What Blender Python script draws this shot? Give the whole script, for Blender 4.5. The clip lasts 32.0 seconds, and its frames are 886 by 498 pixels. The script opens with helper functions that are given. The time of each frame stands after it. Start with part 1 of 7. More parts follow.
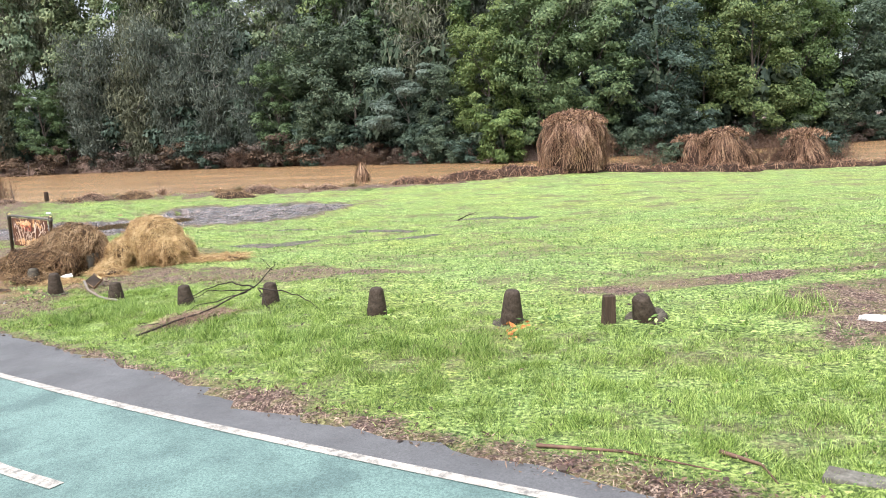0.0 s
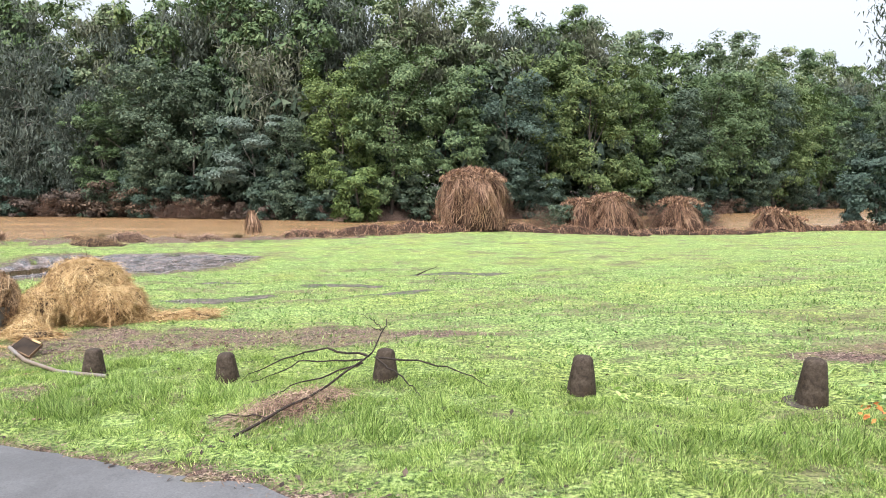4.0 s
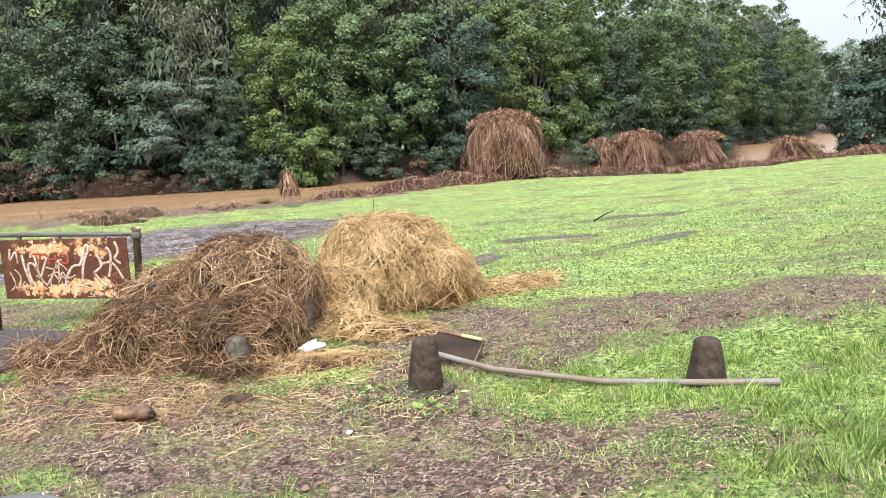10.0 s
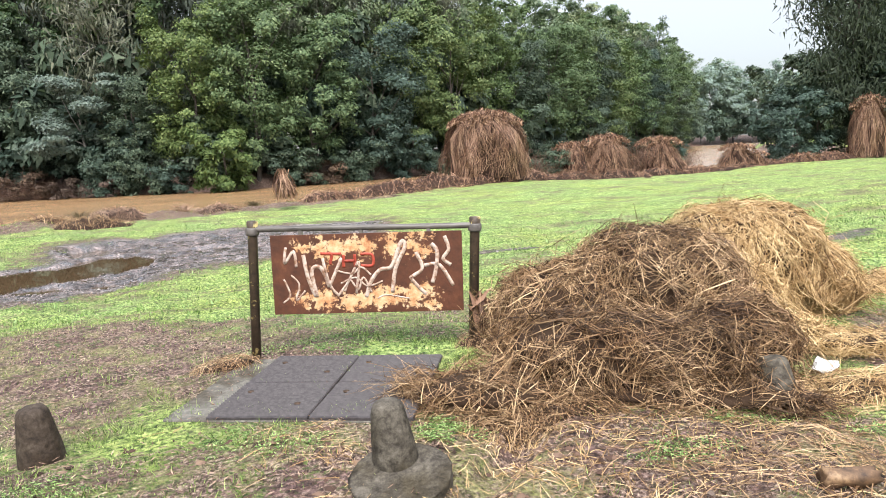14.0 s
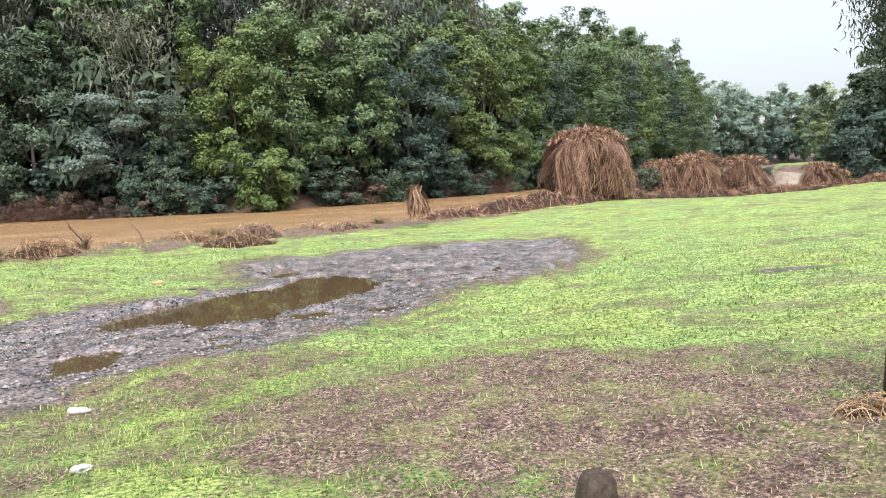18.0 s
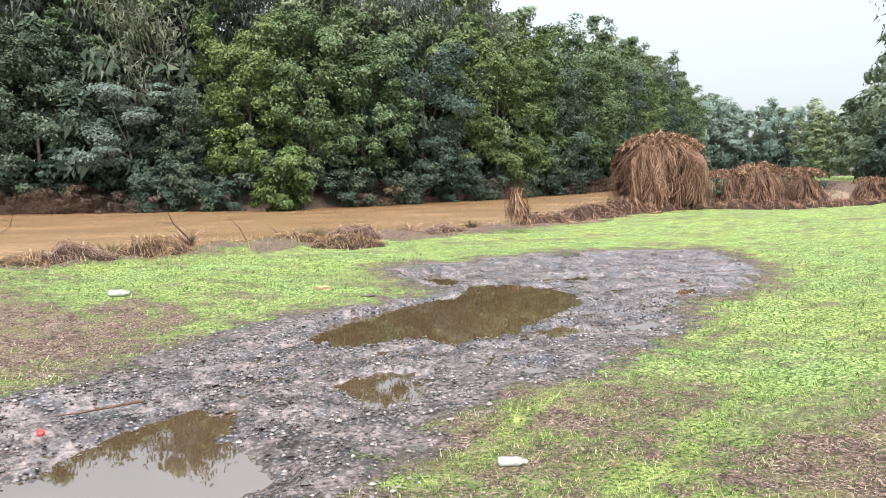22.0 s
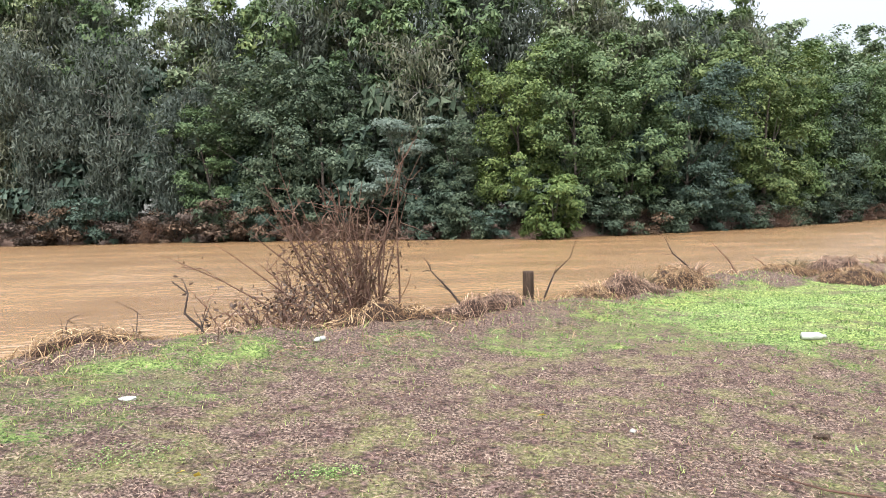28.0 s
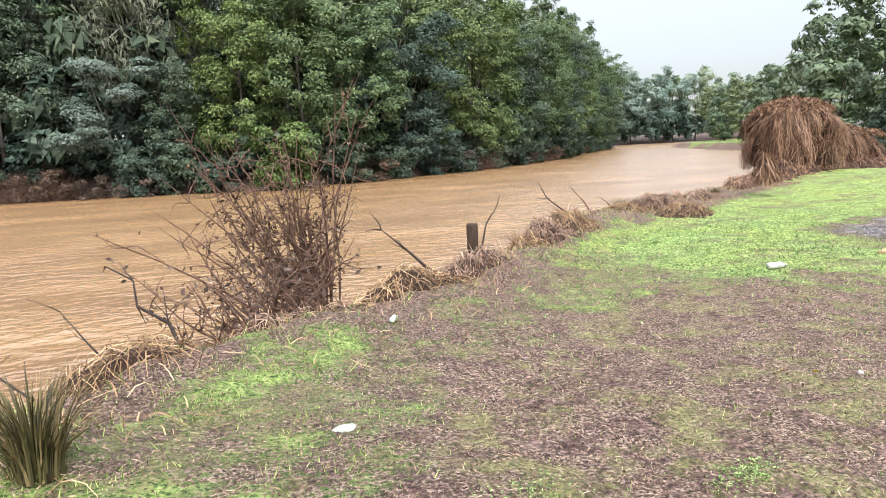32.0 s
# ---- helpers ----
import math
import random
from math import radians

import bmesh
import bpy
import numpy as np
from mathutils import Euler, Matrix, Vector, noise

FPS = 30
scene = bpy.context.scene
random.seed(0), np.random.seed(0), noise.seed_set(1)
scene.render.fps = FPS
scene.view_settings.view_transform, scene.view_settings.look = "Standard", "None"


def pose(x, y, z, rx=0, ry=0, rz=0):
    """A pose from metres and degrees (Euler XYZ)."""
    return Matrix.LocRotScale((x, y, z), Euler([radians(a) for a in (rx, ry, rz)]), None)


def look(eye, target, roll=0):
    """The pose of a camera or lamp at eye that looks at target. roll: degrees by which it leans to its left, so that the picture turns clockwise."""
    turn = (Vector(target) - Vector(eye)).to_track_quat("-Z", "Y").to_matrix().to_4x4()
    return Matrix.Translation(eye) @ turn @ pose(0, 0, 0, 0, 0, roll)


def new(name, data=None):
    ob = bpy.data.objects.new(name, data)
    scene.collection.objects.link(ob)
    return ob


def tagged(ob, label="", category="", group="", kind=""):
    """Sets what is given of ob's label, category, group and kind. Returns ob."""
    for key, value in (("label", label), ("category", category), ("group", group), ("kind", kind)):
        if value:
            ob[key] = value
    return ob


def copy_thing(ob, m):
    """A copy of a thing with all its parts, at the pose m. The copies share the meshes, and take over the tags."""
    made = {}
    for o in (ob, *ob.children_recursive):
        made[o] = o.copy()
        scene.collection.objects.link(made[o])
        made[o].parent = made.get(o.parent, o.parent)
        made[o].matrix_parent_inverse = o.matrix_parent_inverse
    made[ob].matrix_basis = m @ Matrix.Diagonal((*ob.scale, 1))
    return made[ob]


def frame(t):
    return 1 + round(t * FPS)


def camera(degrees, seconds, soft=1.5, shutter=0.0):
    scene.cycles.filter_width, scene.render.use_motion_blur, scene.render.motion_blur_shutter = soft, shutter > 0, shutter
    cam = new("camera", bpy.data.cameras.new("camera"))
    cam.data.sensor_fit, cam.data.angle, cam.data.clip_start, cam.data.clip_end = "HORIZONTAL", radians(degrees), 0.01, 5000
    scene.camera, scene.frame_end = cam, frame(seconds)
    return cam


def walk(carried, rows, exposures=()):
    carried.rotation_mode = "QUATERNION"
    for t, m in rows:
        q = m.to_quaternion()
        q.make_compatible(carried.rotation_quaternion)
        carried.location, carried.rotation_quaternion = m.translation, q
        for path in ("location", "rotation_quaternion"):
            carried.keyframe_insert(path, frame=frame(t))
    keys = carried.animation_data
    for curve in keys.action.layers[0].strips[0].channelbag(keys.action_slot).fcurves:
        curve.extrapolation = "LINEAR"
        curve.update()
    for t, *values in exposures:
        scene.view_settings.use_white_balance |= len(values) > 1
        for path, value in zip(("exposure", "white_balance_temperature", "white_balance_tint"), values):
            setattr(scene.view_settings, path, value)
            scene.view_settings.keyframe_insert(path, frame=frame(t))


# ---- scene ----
cam = camera(62.40, 32.0, 1.0)
PATH = [
    (0.0, look((0.001, -0.000, 2.557), (-3.351, 9.286, 0.963), -2.65)),
    (0.5, look((-0.506, 0.177, 2.518), (-4.151, 9.365, 1.006), -3.18)),
    (1.0, look((-1.066, 0.389, 2.459), (-5.247, 9.350, 0.969), -3.56)),
    (1.5, look((-1.584, 0.588, 2.387), (-5.974, 9.397, 0.615), -2.13)),
    (2.0, look((-2.097, 0.799, 2.339), (-6.042, 9.821, 0.598), -1.40)),
    (2.5, look((-2.568, 0.963, 2.289), (-5.601, 10.370, 0.771), -1.39)),
    (3.0, look((-3.067, 1.127, 2.248), (-5.193, 10.823, 1.042), -0.63)),
    (3.5, look((-3.609, 1.295, 2.221), (-5.095, 11.140, 1.293), -0.16)),
    (4.0, look((-4.040, 1.479, 2.165), (-4.990, 11.402, 1.366), 0.15)),
    (4.5, look((-4.474, 1.703, 2.110), (-4.829, 11.658, 1.236), 0.11)),
    (6.5, look((-6.361, 2.828, 1.958), (-5.933, 12.790, 1.195), -3.04)),
    (7.0, look((-6.898, 3.056, 1.896), (-6.821, 13.028, 1.145), -2.98)),
    (7.5, look((-7.413, 3.269, 1.885), (-7.738, 13.215, 0.906), -4.75)),
    (8.0, look((-7.952, 3.461, 1.845), (-8.518, 13.384, 0.744), -4.61)),
    (8.5, look((-8.471, 3.666, 1.833), (-9.080, 13.579, 0.665), -4.33)),
    (9.0, look((-9.013, 3.835, 1.784), (-9.453, 13.755, 0.601), -3.52)),
    (9.5, look((-9.448, 4.048, 1.776), (-9.569, 13.965, 0.496), -3.75)),
    (10.0, look((-9.940, 4.256, 1.760), (-9.599, 14.158, 0.405), -3.53)),
    (10.5, look((-10.401, 4.491, 1.744), (-9.560, 14.349, 0.287), -3.44)),
    (11.0, look((-10.880, 4.778, 1.746), (-9.729, 14.597, 0.245), -3.32)),
    (11.5, look((-11.424, 5.017, 1.729), (-10.123, 14.814, 0.200), -3.07)),
    (12.0, look((-11.945, 5.249, 1.727), (-10.603, 15.045, 0.229), -2.68)),
    (12.5, look((-12.473, 5.434, 1.715), (-11.072, 15.227, 0.253), -2.37)),
    (13.0, look((-12.960, 5.677, 1.733), (-11.418, 15.452, 0.293), -2.72)),
    (13.5, look((-13.464, 5.907, 1.702), (-11.738, 15.659, 0.316), -2.75)),
    (14.0, look((-13.923, 6.169, 1.688), (-11.971, 15.885, 0.355), -2.79)),
    (14.5, look((-14.370, 6.436, 1.696), (-12.240, 16.127, 0.457), -2.51)),
    (15.0, look((-14.821, 6.666, 1.717), (-12.627, 16.355, 0.571), -2.52)),
    (15.5, look((-15.373, 6.953, 1.709), (-13.279, 16.679, 0.705), -2.23)),
    (17.5, look((-17.406, 7.796, 1.705), (-15.625, 17.586, 0.717), -2.72)),
    (18.0, look((-17.854, 8.003, 1.710), (-15.830, 17.740, 0.663), -2.64)),
    (18.5, look((-18.268, 8.226, 1.708), (-16.012, 17.902, 0.576), -2.74)),
    (19.0, look((-18.653, 8.483, 1.724), (-16.270, 18.124, 0.549), -2.89)),
    (19.5, look((-19.053, 8.730, 1.706), (-16.515, 18.329, 0.515), -2.76)),
    (20.0, look((-19.369, 9.006, 1.709), (-16.593, 18.541, 0.536), -2.37)),
    (20.5, look((-19.647, 9.252, 1.710), (-16.685, 18.735, 0.565), -1.77)),
    (21.0, look((-20.002, 9.483, 1.726), (-16.991, 18.954, 0.605), -1.44)),
    (21.5, look((-20.399, 9.711, 1.750), (-17.677, 19.274, 0.682), -1.11)),
    (22.0, look((-20.892, 9.919, 1.724), (-18.591, 19.600, 0.728), -0.91)),
    (22.5, look((-21.369, 10.137, 1.720), (-19.490, 19.913, 0.775), -0.68)),
    (23.0, look((-21.858, 10.328, 1.727), (-20.273, 20.158, 0.805), -0.43)),
    (23.5, look((-22.338, 10.488, 1.737), (-20.970, 20.351, 0.811), -0.15)),
    (24.0, look((-22.797, 10.694, 1.775), (-21.650, 20.587, 0.869), 0.05)),
    (24.5, look((-23.316, 10.865, 1.763), (-22.510, 20.797, 0.925), 0.10)),
    (25.0, look((-23.883, 11.062, 1.775), (-23.557, 21.031, 1.053), -0.25)),
    (25.5, look((-24.433, 11.154, 1.776), (-24.585, 21.137, 1.214), -0.84)),
    (26.0, look((-24.929, 11.270, 1.788), (-25.425, 21.247, 1.325), -1.16)),
    (26.5, look((-25.459, 11.447, 1.838), (-26.151, 21.415, 1.442), -1.30)),
    (28.5, look((-27.603, 11.911, 1.818), (-27.799, 21.889, 1.183), -1.49)),
    (29.0, look((-28.185, 12.019, 1.828), (-28.320, 21.994, 1.135), -1.82)),
    (29.5, look((-28.729, 12.119, 1.844), (-28.662, 22.089, 1.075), -1.68)),
    (30.0, look((-29.163, 12.294, 1.886), (-28.617, 22.244, 1.043), -1.57)),
    (30.5, look((-29.578, 12.498, 1.885), (-28.297, 22.368, 0.917), -1.73)),
    (31.0, look((-29.929, 12.779, 1.866), (-27.822, 22.490, 0.749), -1.73)),
    (31.5, look((-30.309, 13.100, 1.905), (-27.358, 22.570, 0.631), -1.96)),
    (32.0, look((-30.617, 13.384, 1.973), (-26.903, 22.563, 0.572), -2.63)),
]
walk(cam, PATH, [(0, 1.4), (32, 1.4)])

# ---- light ----
world = bpy.data.worlds.new("overcast_sky")
scene.world = world
world.use_nodes = True
wn, wl = world.node_tree.nodes, world.node_tree.links
wn.clear()
sky = wn.new("ShaderNodeTexSky")
sky.sky_type, sky.sun_disc = "NISHITA", False
sky.sun_elevation, sky.sun_rotation = radians(52), radians(205)
sky_bg = wn.new("ShaderNodeBackground")
sky_bg.inputs["Strength"].default_value = 0.05
sky_grey = wn.new("ShaderNodeHueSaturation")
sky_grey.inputs["Saturation"].default_value, sky_grey.inputs["Value"].default_value = 0.45, 0.8
wl.new(sky.outputs[0], sky_grey.inputs["Color"])
wl.new(sky_grey.outputs[0], sky_bg.inputs["Color"])
cloud_bg = wn.new("ShaderNodeBackground")
# an overcast sky: three times as bright overhead as at the horizon
sky_way = wn.new("ShaderNodeTexCoord")
sky_up = wn.new("ShaderNodeSeparateXYZ")
wl.new(sky_way.outputs["Generated"], sky_up.inputs[0])
sky_level = wn.new("ShaderNodeMath")
sky_level.operation, sky_level.use_clamp = "MULTIPLY_ADD", True
sky_level.inputs[1].default_value, sky_level.inputs[2].default_value = 0.95, 0.02
wl.new(sky_up.outputs["Z"], sky_level.inputs[0])
cloud_bg.inputs["Color"].default_value = (0.9, 0.95, 1.05, 1)
wl.new(sky_level.outputs[0], cloud_bg.inputs["Strength"])
cover = wn.new("ShaderNodeAddShader")
wl.new(sky_bg.outputs[0], cover.inputs[0])
wl.new(cloud_bg.outputs[0], cover.inputs[1])
wl.new(cover.outputs[0], wn.new("ShaderNodeOutputWorld").inputs["Surface"])

sun = new("sun", bpy.data.lights.new("sun", "SUN"))
sun.data.energy, sun.data.angle, sun.data.color = 2.4, radians(35), (1.0, 0.965, 0.93)
# high behind the walker, dulled by cloud
sun.matrix_world = look((-20, -30, 60), (-14, 20, 0))

# ---- materials ----
RNG = np.random.default_rng(7)


class Nodes:
    """A small helper to wire a principled material."""

    def __init__(self, name, rough=0.7, spec=0.3, metal=0.0):
        self.mat = bpy.data.materials.new(name)
        self.mat.use_nodes = True
        self.n, self.l = self.mat.node_tree.nodes, self.mat.node_tree.links
        self.bsdf = self.n["Principled BSDF"]
        self.bsdf.inputs["Roughness"].default_value = rough
        self.bsdf.inputs["Specular IOR Level"].default_value = spec
        self.bsdf.inputs["Metallic"].default_value = metal
        self.coord = self.n.new("ShaderNodeTexCoord")

    def noise(self, scale, detail=4.0, rough=0.6, coords="Object", stretch=None):
        t = self.n.new("ShaderNodeTexNoise")
        t.inputs["Scale"].default_value = scale
        t.inputs["Detail"].default_value = detail
        t.inputs["Roughness"].default_value = rough
        src = self.coord.outputs[coords]
        if stretch:
            m = self.n.new("ShaderNodeMapping")
            m.inputs["Scale"].default_value = stretch
            self.l.new(src, m.inputs["Vector"])
            src = m.outputs[0]
        self.l.new(src, t.inputs["Vector"])
        return t.outputs["Fac"]

    def voronoi(self, scale, out="Distance"):
        t = self.n.new("ShaderNodeTexVoronoi")
        t.inputs["Scale"].default_value = scale
        self.l.new(self.coord.outputs["Object"], t.inputs["Vector"])
        return t.outputs[out]

    def ramp(self, fac, stops):
        r = self.n.new("ShaderNodeValToRGB")
        while len(r.color_ramp.elements) < len(stops):
            r.color_ramp.elements.new(0.5)
        for e, (p, c) in zip(r.color_ramp.elements, stops):
            e.position, e.color = p, (*c, 1) if len(c) == 3 else c
        self.l.new(fac, r.inputs[0])
        return r.outputs["Color"]

    def step(self, fac, lo, hi):
        m = self.n.new("ShaderNodeMapRange")
        m.inputs["From Min"].default_value, m.inputs["From Max"].default_value = lo, hi
        self.l.new(fac, m.inputs["Value"])
        return m.outputs[0]

    def math(self, op, a, b):
        m = self.n.new("ShaderNodeMath")
        m.operation = op
        for k, v in enumerate((a, b)):
            if isinstance(v, (int, float)):
                m.inputs[k].default_value = v
            else:
                self.l.new(v, m.inputs[k])
        return m.outputs[0]

    def mix(self, fac, a, b, mode="MIX"):
        m = self.n.new("ShaderNodeMix")
        m.data_type, m.blend_type = "RGBA", mode
        for sock, v in ((m.inputs[0], fac), (m.inputs[6], a), (m.inputs[7], b)):
            if isinstance(v, (int, float)):
                sock.default_value = v
            elif isinstance(v, tuple):
                sock.default_value = (*v, 1)
            else:
                self.l.new(v, sock)
        return m.outputs[2]

    def attr(self, name):
        a = self.n.new("ShaderNodeAttribute")
        a.attribute_name = name
        return a.outputs["Fac"]

    def island(self):
        return self.n.new("ShaderNodeNewGeometry").outputs["Random Per Island"]

    def object_random(self):
        return self.n.new("ShaderNodeObjectInfo").outputs["Random"]

    def bump(self, height, strength=0.4, distance=0.02):
        b = self.n.new("ShaderNodeBump")
        b.inputs["Strength"].default_value, b.inputs["Distance"].default_value = strength, distance
        self.l.new(height, b.inputs["Height"])
        self.l.new(b.outputs[0], self.bsdf.inputs["Normal"])
        return self

    def color(self, c):
        if isinstance(c, tuple):
            self.bsdf.inputs["Base Color"].default_value = (*c, 1)
        else:
            self.l.new(c, self.bsdf.inputs["Base Color"])
        return self

    def put(self, socket, v):
        self.l.new(v, self.bsdf.inputs[socket])
        return self


def leaf_material(name, dark, mid, light, rough=0.6, through_light=0.16):
    m = Nodes(name, rough, 0.22)
    tone = m.ramp(m.island(), [(0.0, dark), (0.55, mid), (1.0, light)])
    patch = m.noise(0.55, 3)
    tone = m.mix(m.step(patch, 0.42, 0.6), tone, m.mix(1.0, tone, (0.8, 0.82, 0.8), "MULTIPLY"))
    vary = m.ramp(m.object_random(), [(0.0, (0.7, 0.78, 0.86)), (0.4, (0.92, 0.95, 1.02)), (0.75, (1.08, 1.02, 0.88)), (1.0, (1.22, 1.15, 1.05))])
    m.color(m.mix(1.0, tone, vary, "MULTIPLY"))
    thin = m.n.new("ShaderNodeBsdfTranslucent")
    m.l.new(m.mix(1.0, tone, (1.0, 1.1, 0.6), "MULTIPLY"), thin.inputs["Color"])
    both = m.n.new("ShaderNodeMixShader")
    both.inputs[0].default_value = through_light
    m.l.new(m.bsdf.outputs[0], both.inputs[1])
    m.l.new(thin.outputs[0], both.inputs[2])
    m.l.new(both.outputs[0], m.n["Material Output"].inputs["Surface"])
    return m.mat


M = {}
M["leaf_dark"] = leaf_material("leaf_dark", (0.03, 0.05, 0.036), (0.06, 0.092, 0.064), (0.13, 0.17, 0.125))
M["leaf_mid"] = leaf_material("leaf_mid", (0.045, 0.075, 0.03), (0.095, 0.142, 0.058), (0.19, 0.24, 0.11))
M["leaf_bright"] = leaf_material("leaf_bright", (0.055, 0.088, 0.026), (0.112, 0.16, 0.05), (0.205, 0.25, 0.095))
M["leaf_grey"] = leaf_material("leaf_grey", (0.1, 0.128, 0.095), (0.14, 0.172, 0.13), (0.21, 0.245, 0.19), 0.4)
M["leaf_lime"] = leaf_material("leaf_lime", (0.048, 0.08, 0.024), (0.095, 0.142, 0.042), (0.17, 0.22, 0.075))
# leaves of the bend trees: distance haze put into the colour
M["leaf_hazed"] = leaf_material("leaf_hazed", (0.22, 0.27, 0.23), (0.29, 0.35, 0.295), (0.37, 0.43, 0.365), 0.6, 0.35)
# rear and downstream foliage, paled to paint in the air's haze
M["leaf_back_hazed"] = leaf_material("leaf_back_hazed", (0.085, 0.12, 0.07), (0.15, 0.195, 0.11), (0.26, 0.3, 0.19))
M["needle"] = leaf_material("needle", (0.055, 0.066, 0.05), (0.1, 0.115, 0.088), (0.17, 0.185, 0.145), 0.6, 0.15)
M["needle_near"] = leaf_material("needle_near", (0.03, 0.042, 0.028), (0.045, 0.06, 0.04), (0.07, 0.088, 0.06), 0.7, 0.15)
M["dead_leaf"] = leaf_material("dead_leaf", (0.045, 0.03, 0.023), (0.09, 0.06, 0.045), (0.17, 0.12, 0.09), 0.7, 0.1)

m = Nodes("bark", 0.85, 0.15)
m.color(m.ramp(m.noise(6, 5, 0.7, stretch=(1, 1, 0.2)), [(0.25, (0.035, 0.03, 0.026)), (0.75, (0.14, 0.12, 0.105))]))
m.bump(m.noise(14, 4, stretch=(1, 1, 0.15)), 0.6)
M["bark"] = m.mat
m = Nodes("pale_bark", 0.75, 0.2)
m.color(m.ramp(m.noise(4, 5, 0.7), [(0.3, (0.16, 0.15, 0.13)), (0.75, (0.36, 0.34, 0.31))]))
M["pale_bark"] = m.mat
m = Nodes("twig", 0.8, 0.15)
m.color(m.ramp(m.noise(9, 4), [(0.3, (0.06, 0.034, 0.025)), (0.75, (0.2, 0.12, 0.088))]))
M["twig"] = m.mat
m = Nodes("wet_black_twig", 0.7, 0.2)
m.color(m.ramp(m.noise(12, 4), [(0.3, (0.012, 0.009, 0.008)), (0.75, (0.05, 0.035, 0.028))]))
M["wet_twig"] = m.mat


def straw_material(name, stops, rough=0.6):
    m = Nodes(name, rough, 0.25)
    tone = m.ramp(m.island(), stops)
    m.color(m.mix(m.step(m.noise(2.2, 3), 0.35, 0.7), tone, m.mix(1.0, tone, (0.6, 0.52, 0.46), "MULTIPLY")))
    return m.mat


M["straw"] = straw_material("straw", [(0.0, (0.11, 0.06, 0.024)), (0.4, (0.44, 0.285, 0.125)), (1.0, (0.76, 0.575, 0.32))])
M["straw_brown"] = straw_material("straw_brown", [(0.0, (0.03, 0.016, 0.008)), (0.35, (0.16, 0.093, 0.047)), (0.7, (0.37, 0.24, 0.13)), (1.0, (0.68, 0.5, 0.3))])
M["straw_dark"] = straw_material("straw_dark", [(0.0, (0.022, 0.012, 0.006)), (0.6, (0.13, 0.075, 0.038)), (1.0, (0.42, 0.28, 0.15))])
# near-black inner shell: shade in the gaps between strands, painted as colour
M["straw_core_shade"] = straw_material("straw_core_shade", [(0.0, (0.024, 0.013, 0.007)), (1.0, (0.045, 0.025, 0.012))], 0.9)
M["vine"] = straw_material("dead_vine", [(0.0, (0.05, 0.026, 0.018)), (0.5, (0.2, 0.112, 0.072)), (1.0, (0.46, 0.3, 0.2))], 0.7)
# same for the vines: the shade behind the strands is in this colour
M["vine_core_shade"] = straw_material("dead_vine_core_shade", [(0.0, (0.028, 0.015, 0.01)), (1.0, (0.05, 0.027, 0.018))], 0.9)
M["litter"] = straw_material("litter", [(0.0, (0.038, 0.021, 0.015)), (0.4, (0.21, 0.13, 0.092)), (1.0, (0.6, 0.44, 0.33))], 0.65)
M["blade"] = leaf_material("grass_blade", (0.045, 0.08, 0.022), (0.22, 0.34, 0.098), (0.57, 0.69, 0.29), 0.5, 0.35)
M["lawn"] = leaf_material("lawn_blade", (0.09, 0.135, 0.04), (0.25, 0.365, 0.113), (0.6, 0.72, 0.33), 0.5, 0.35)
M["lawn_close"] = leaf_material("lawn_close_blade", (0.03, 0.053, 0.016), (0.2, 0.305, 0.093), (0.63, 0.75, 0.34), 0.5, 0.35)

# ground: lawn, trodden thatch, gravel mud and bank mixed by baked masks
m = Nodes("ground_soil_and_lawn", 0.85, 0.3)
fine, mid_n, big = m.noise(28, 5, 0.7), m.noise(3.2, 5, 0.65), m.noise(0.45, 4, 0.6)
lawn = m.ramp(fine, [(0.38, (0.033, 0.056, 0.017)), (0.485, (0.205, 0.31, 0.095)), (0.61, (0.58, 0.7, 0.29))])
lawn = m.mix(m.step(big, 0.4, 0.7), lawn, m.mix(1.0, lawn, (1.15, 1.0, 0.85), "MULTIPLY"))
worn = m.ramp(m.noise(40, 5, 0.75), [(0.36, (0.06, 0.046, 0.03)), (0.64, (0.34, 0.28, 0.19))])
lawn = m.mix(m.math("MULTIPLY", m.step(m.noise(0.9, 6, 0.78, stretch=(0.7, 1.2, 1)), 0.5, 0.6), 0.75), lawn, worn)
thatch = m.ramp(m.noise(45, 5, 0.75), [(0.4, (0.021, 0.012, 0.008)), (0.495, (0.14, 0.088, 0.067)), (0.62, (0.6, 0.45, 0.355))])
soil = m.ramp(m.noise(20, 6, 0.75), [(0.39, (0.019, 0.01, 0.008)), (0.51, (0.105, 0.059, 0.05)), (0.66, (0.4, 0.26, 0.23))])
brown = m.mix(m.step(m.noise(5.5, 6, 0.75), 0.44, 0.6), thatch, soil)
olive = m.ramp(m.noise(32, 5, 0.75), [(0.38, (0.05, 0.06, 0.016)), (0.58, (0.4, 0.43, 0.14))])
brown = m.mix(m.math("MULTIPLY", m.step(m.noise(2.4, 5, 0.7), 0.48, 0.62), 0.5), brown, olive)
gravel = m.ramp(m.voronoi(26), [(0.05, (0.28, 0.243, 0.232)), (0.26, (0.125, 0.105, 0.102)), (0.5, (0.02, 0.016, 0.016))])
gravel = m.mix(m.step(mid_n, 0.42, 0.62), gravel, m.ramp(m.noise(16, 5), [(0.36, (0.045, 0.032, 0.027)), (0.62, (0.28, 0.215, 0.195))]))
breakup = m.math("MULTIPLY", m.math("SUBTRACT", mid_n, 0.5), 1.3)
breakup = m.math("ADD", breakup, m.math("MULTIPLY", m.math("SUBTRACT", fine, 0.5), 2.0))
dirt_f = m.step(m.math("ADD", m.attr("dirt"), breakup), 0.4, 0.62)
mud_f = m.step(m.math("ADD", m.attr("mud"), m.math("MULTIPLY", breakup, 0.9)), 0.42, 0.58)
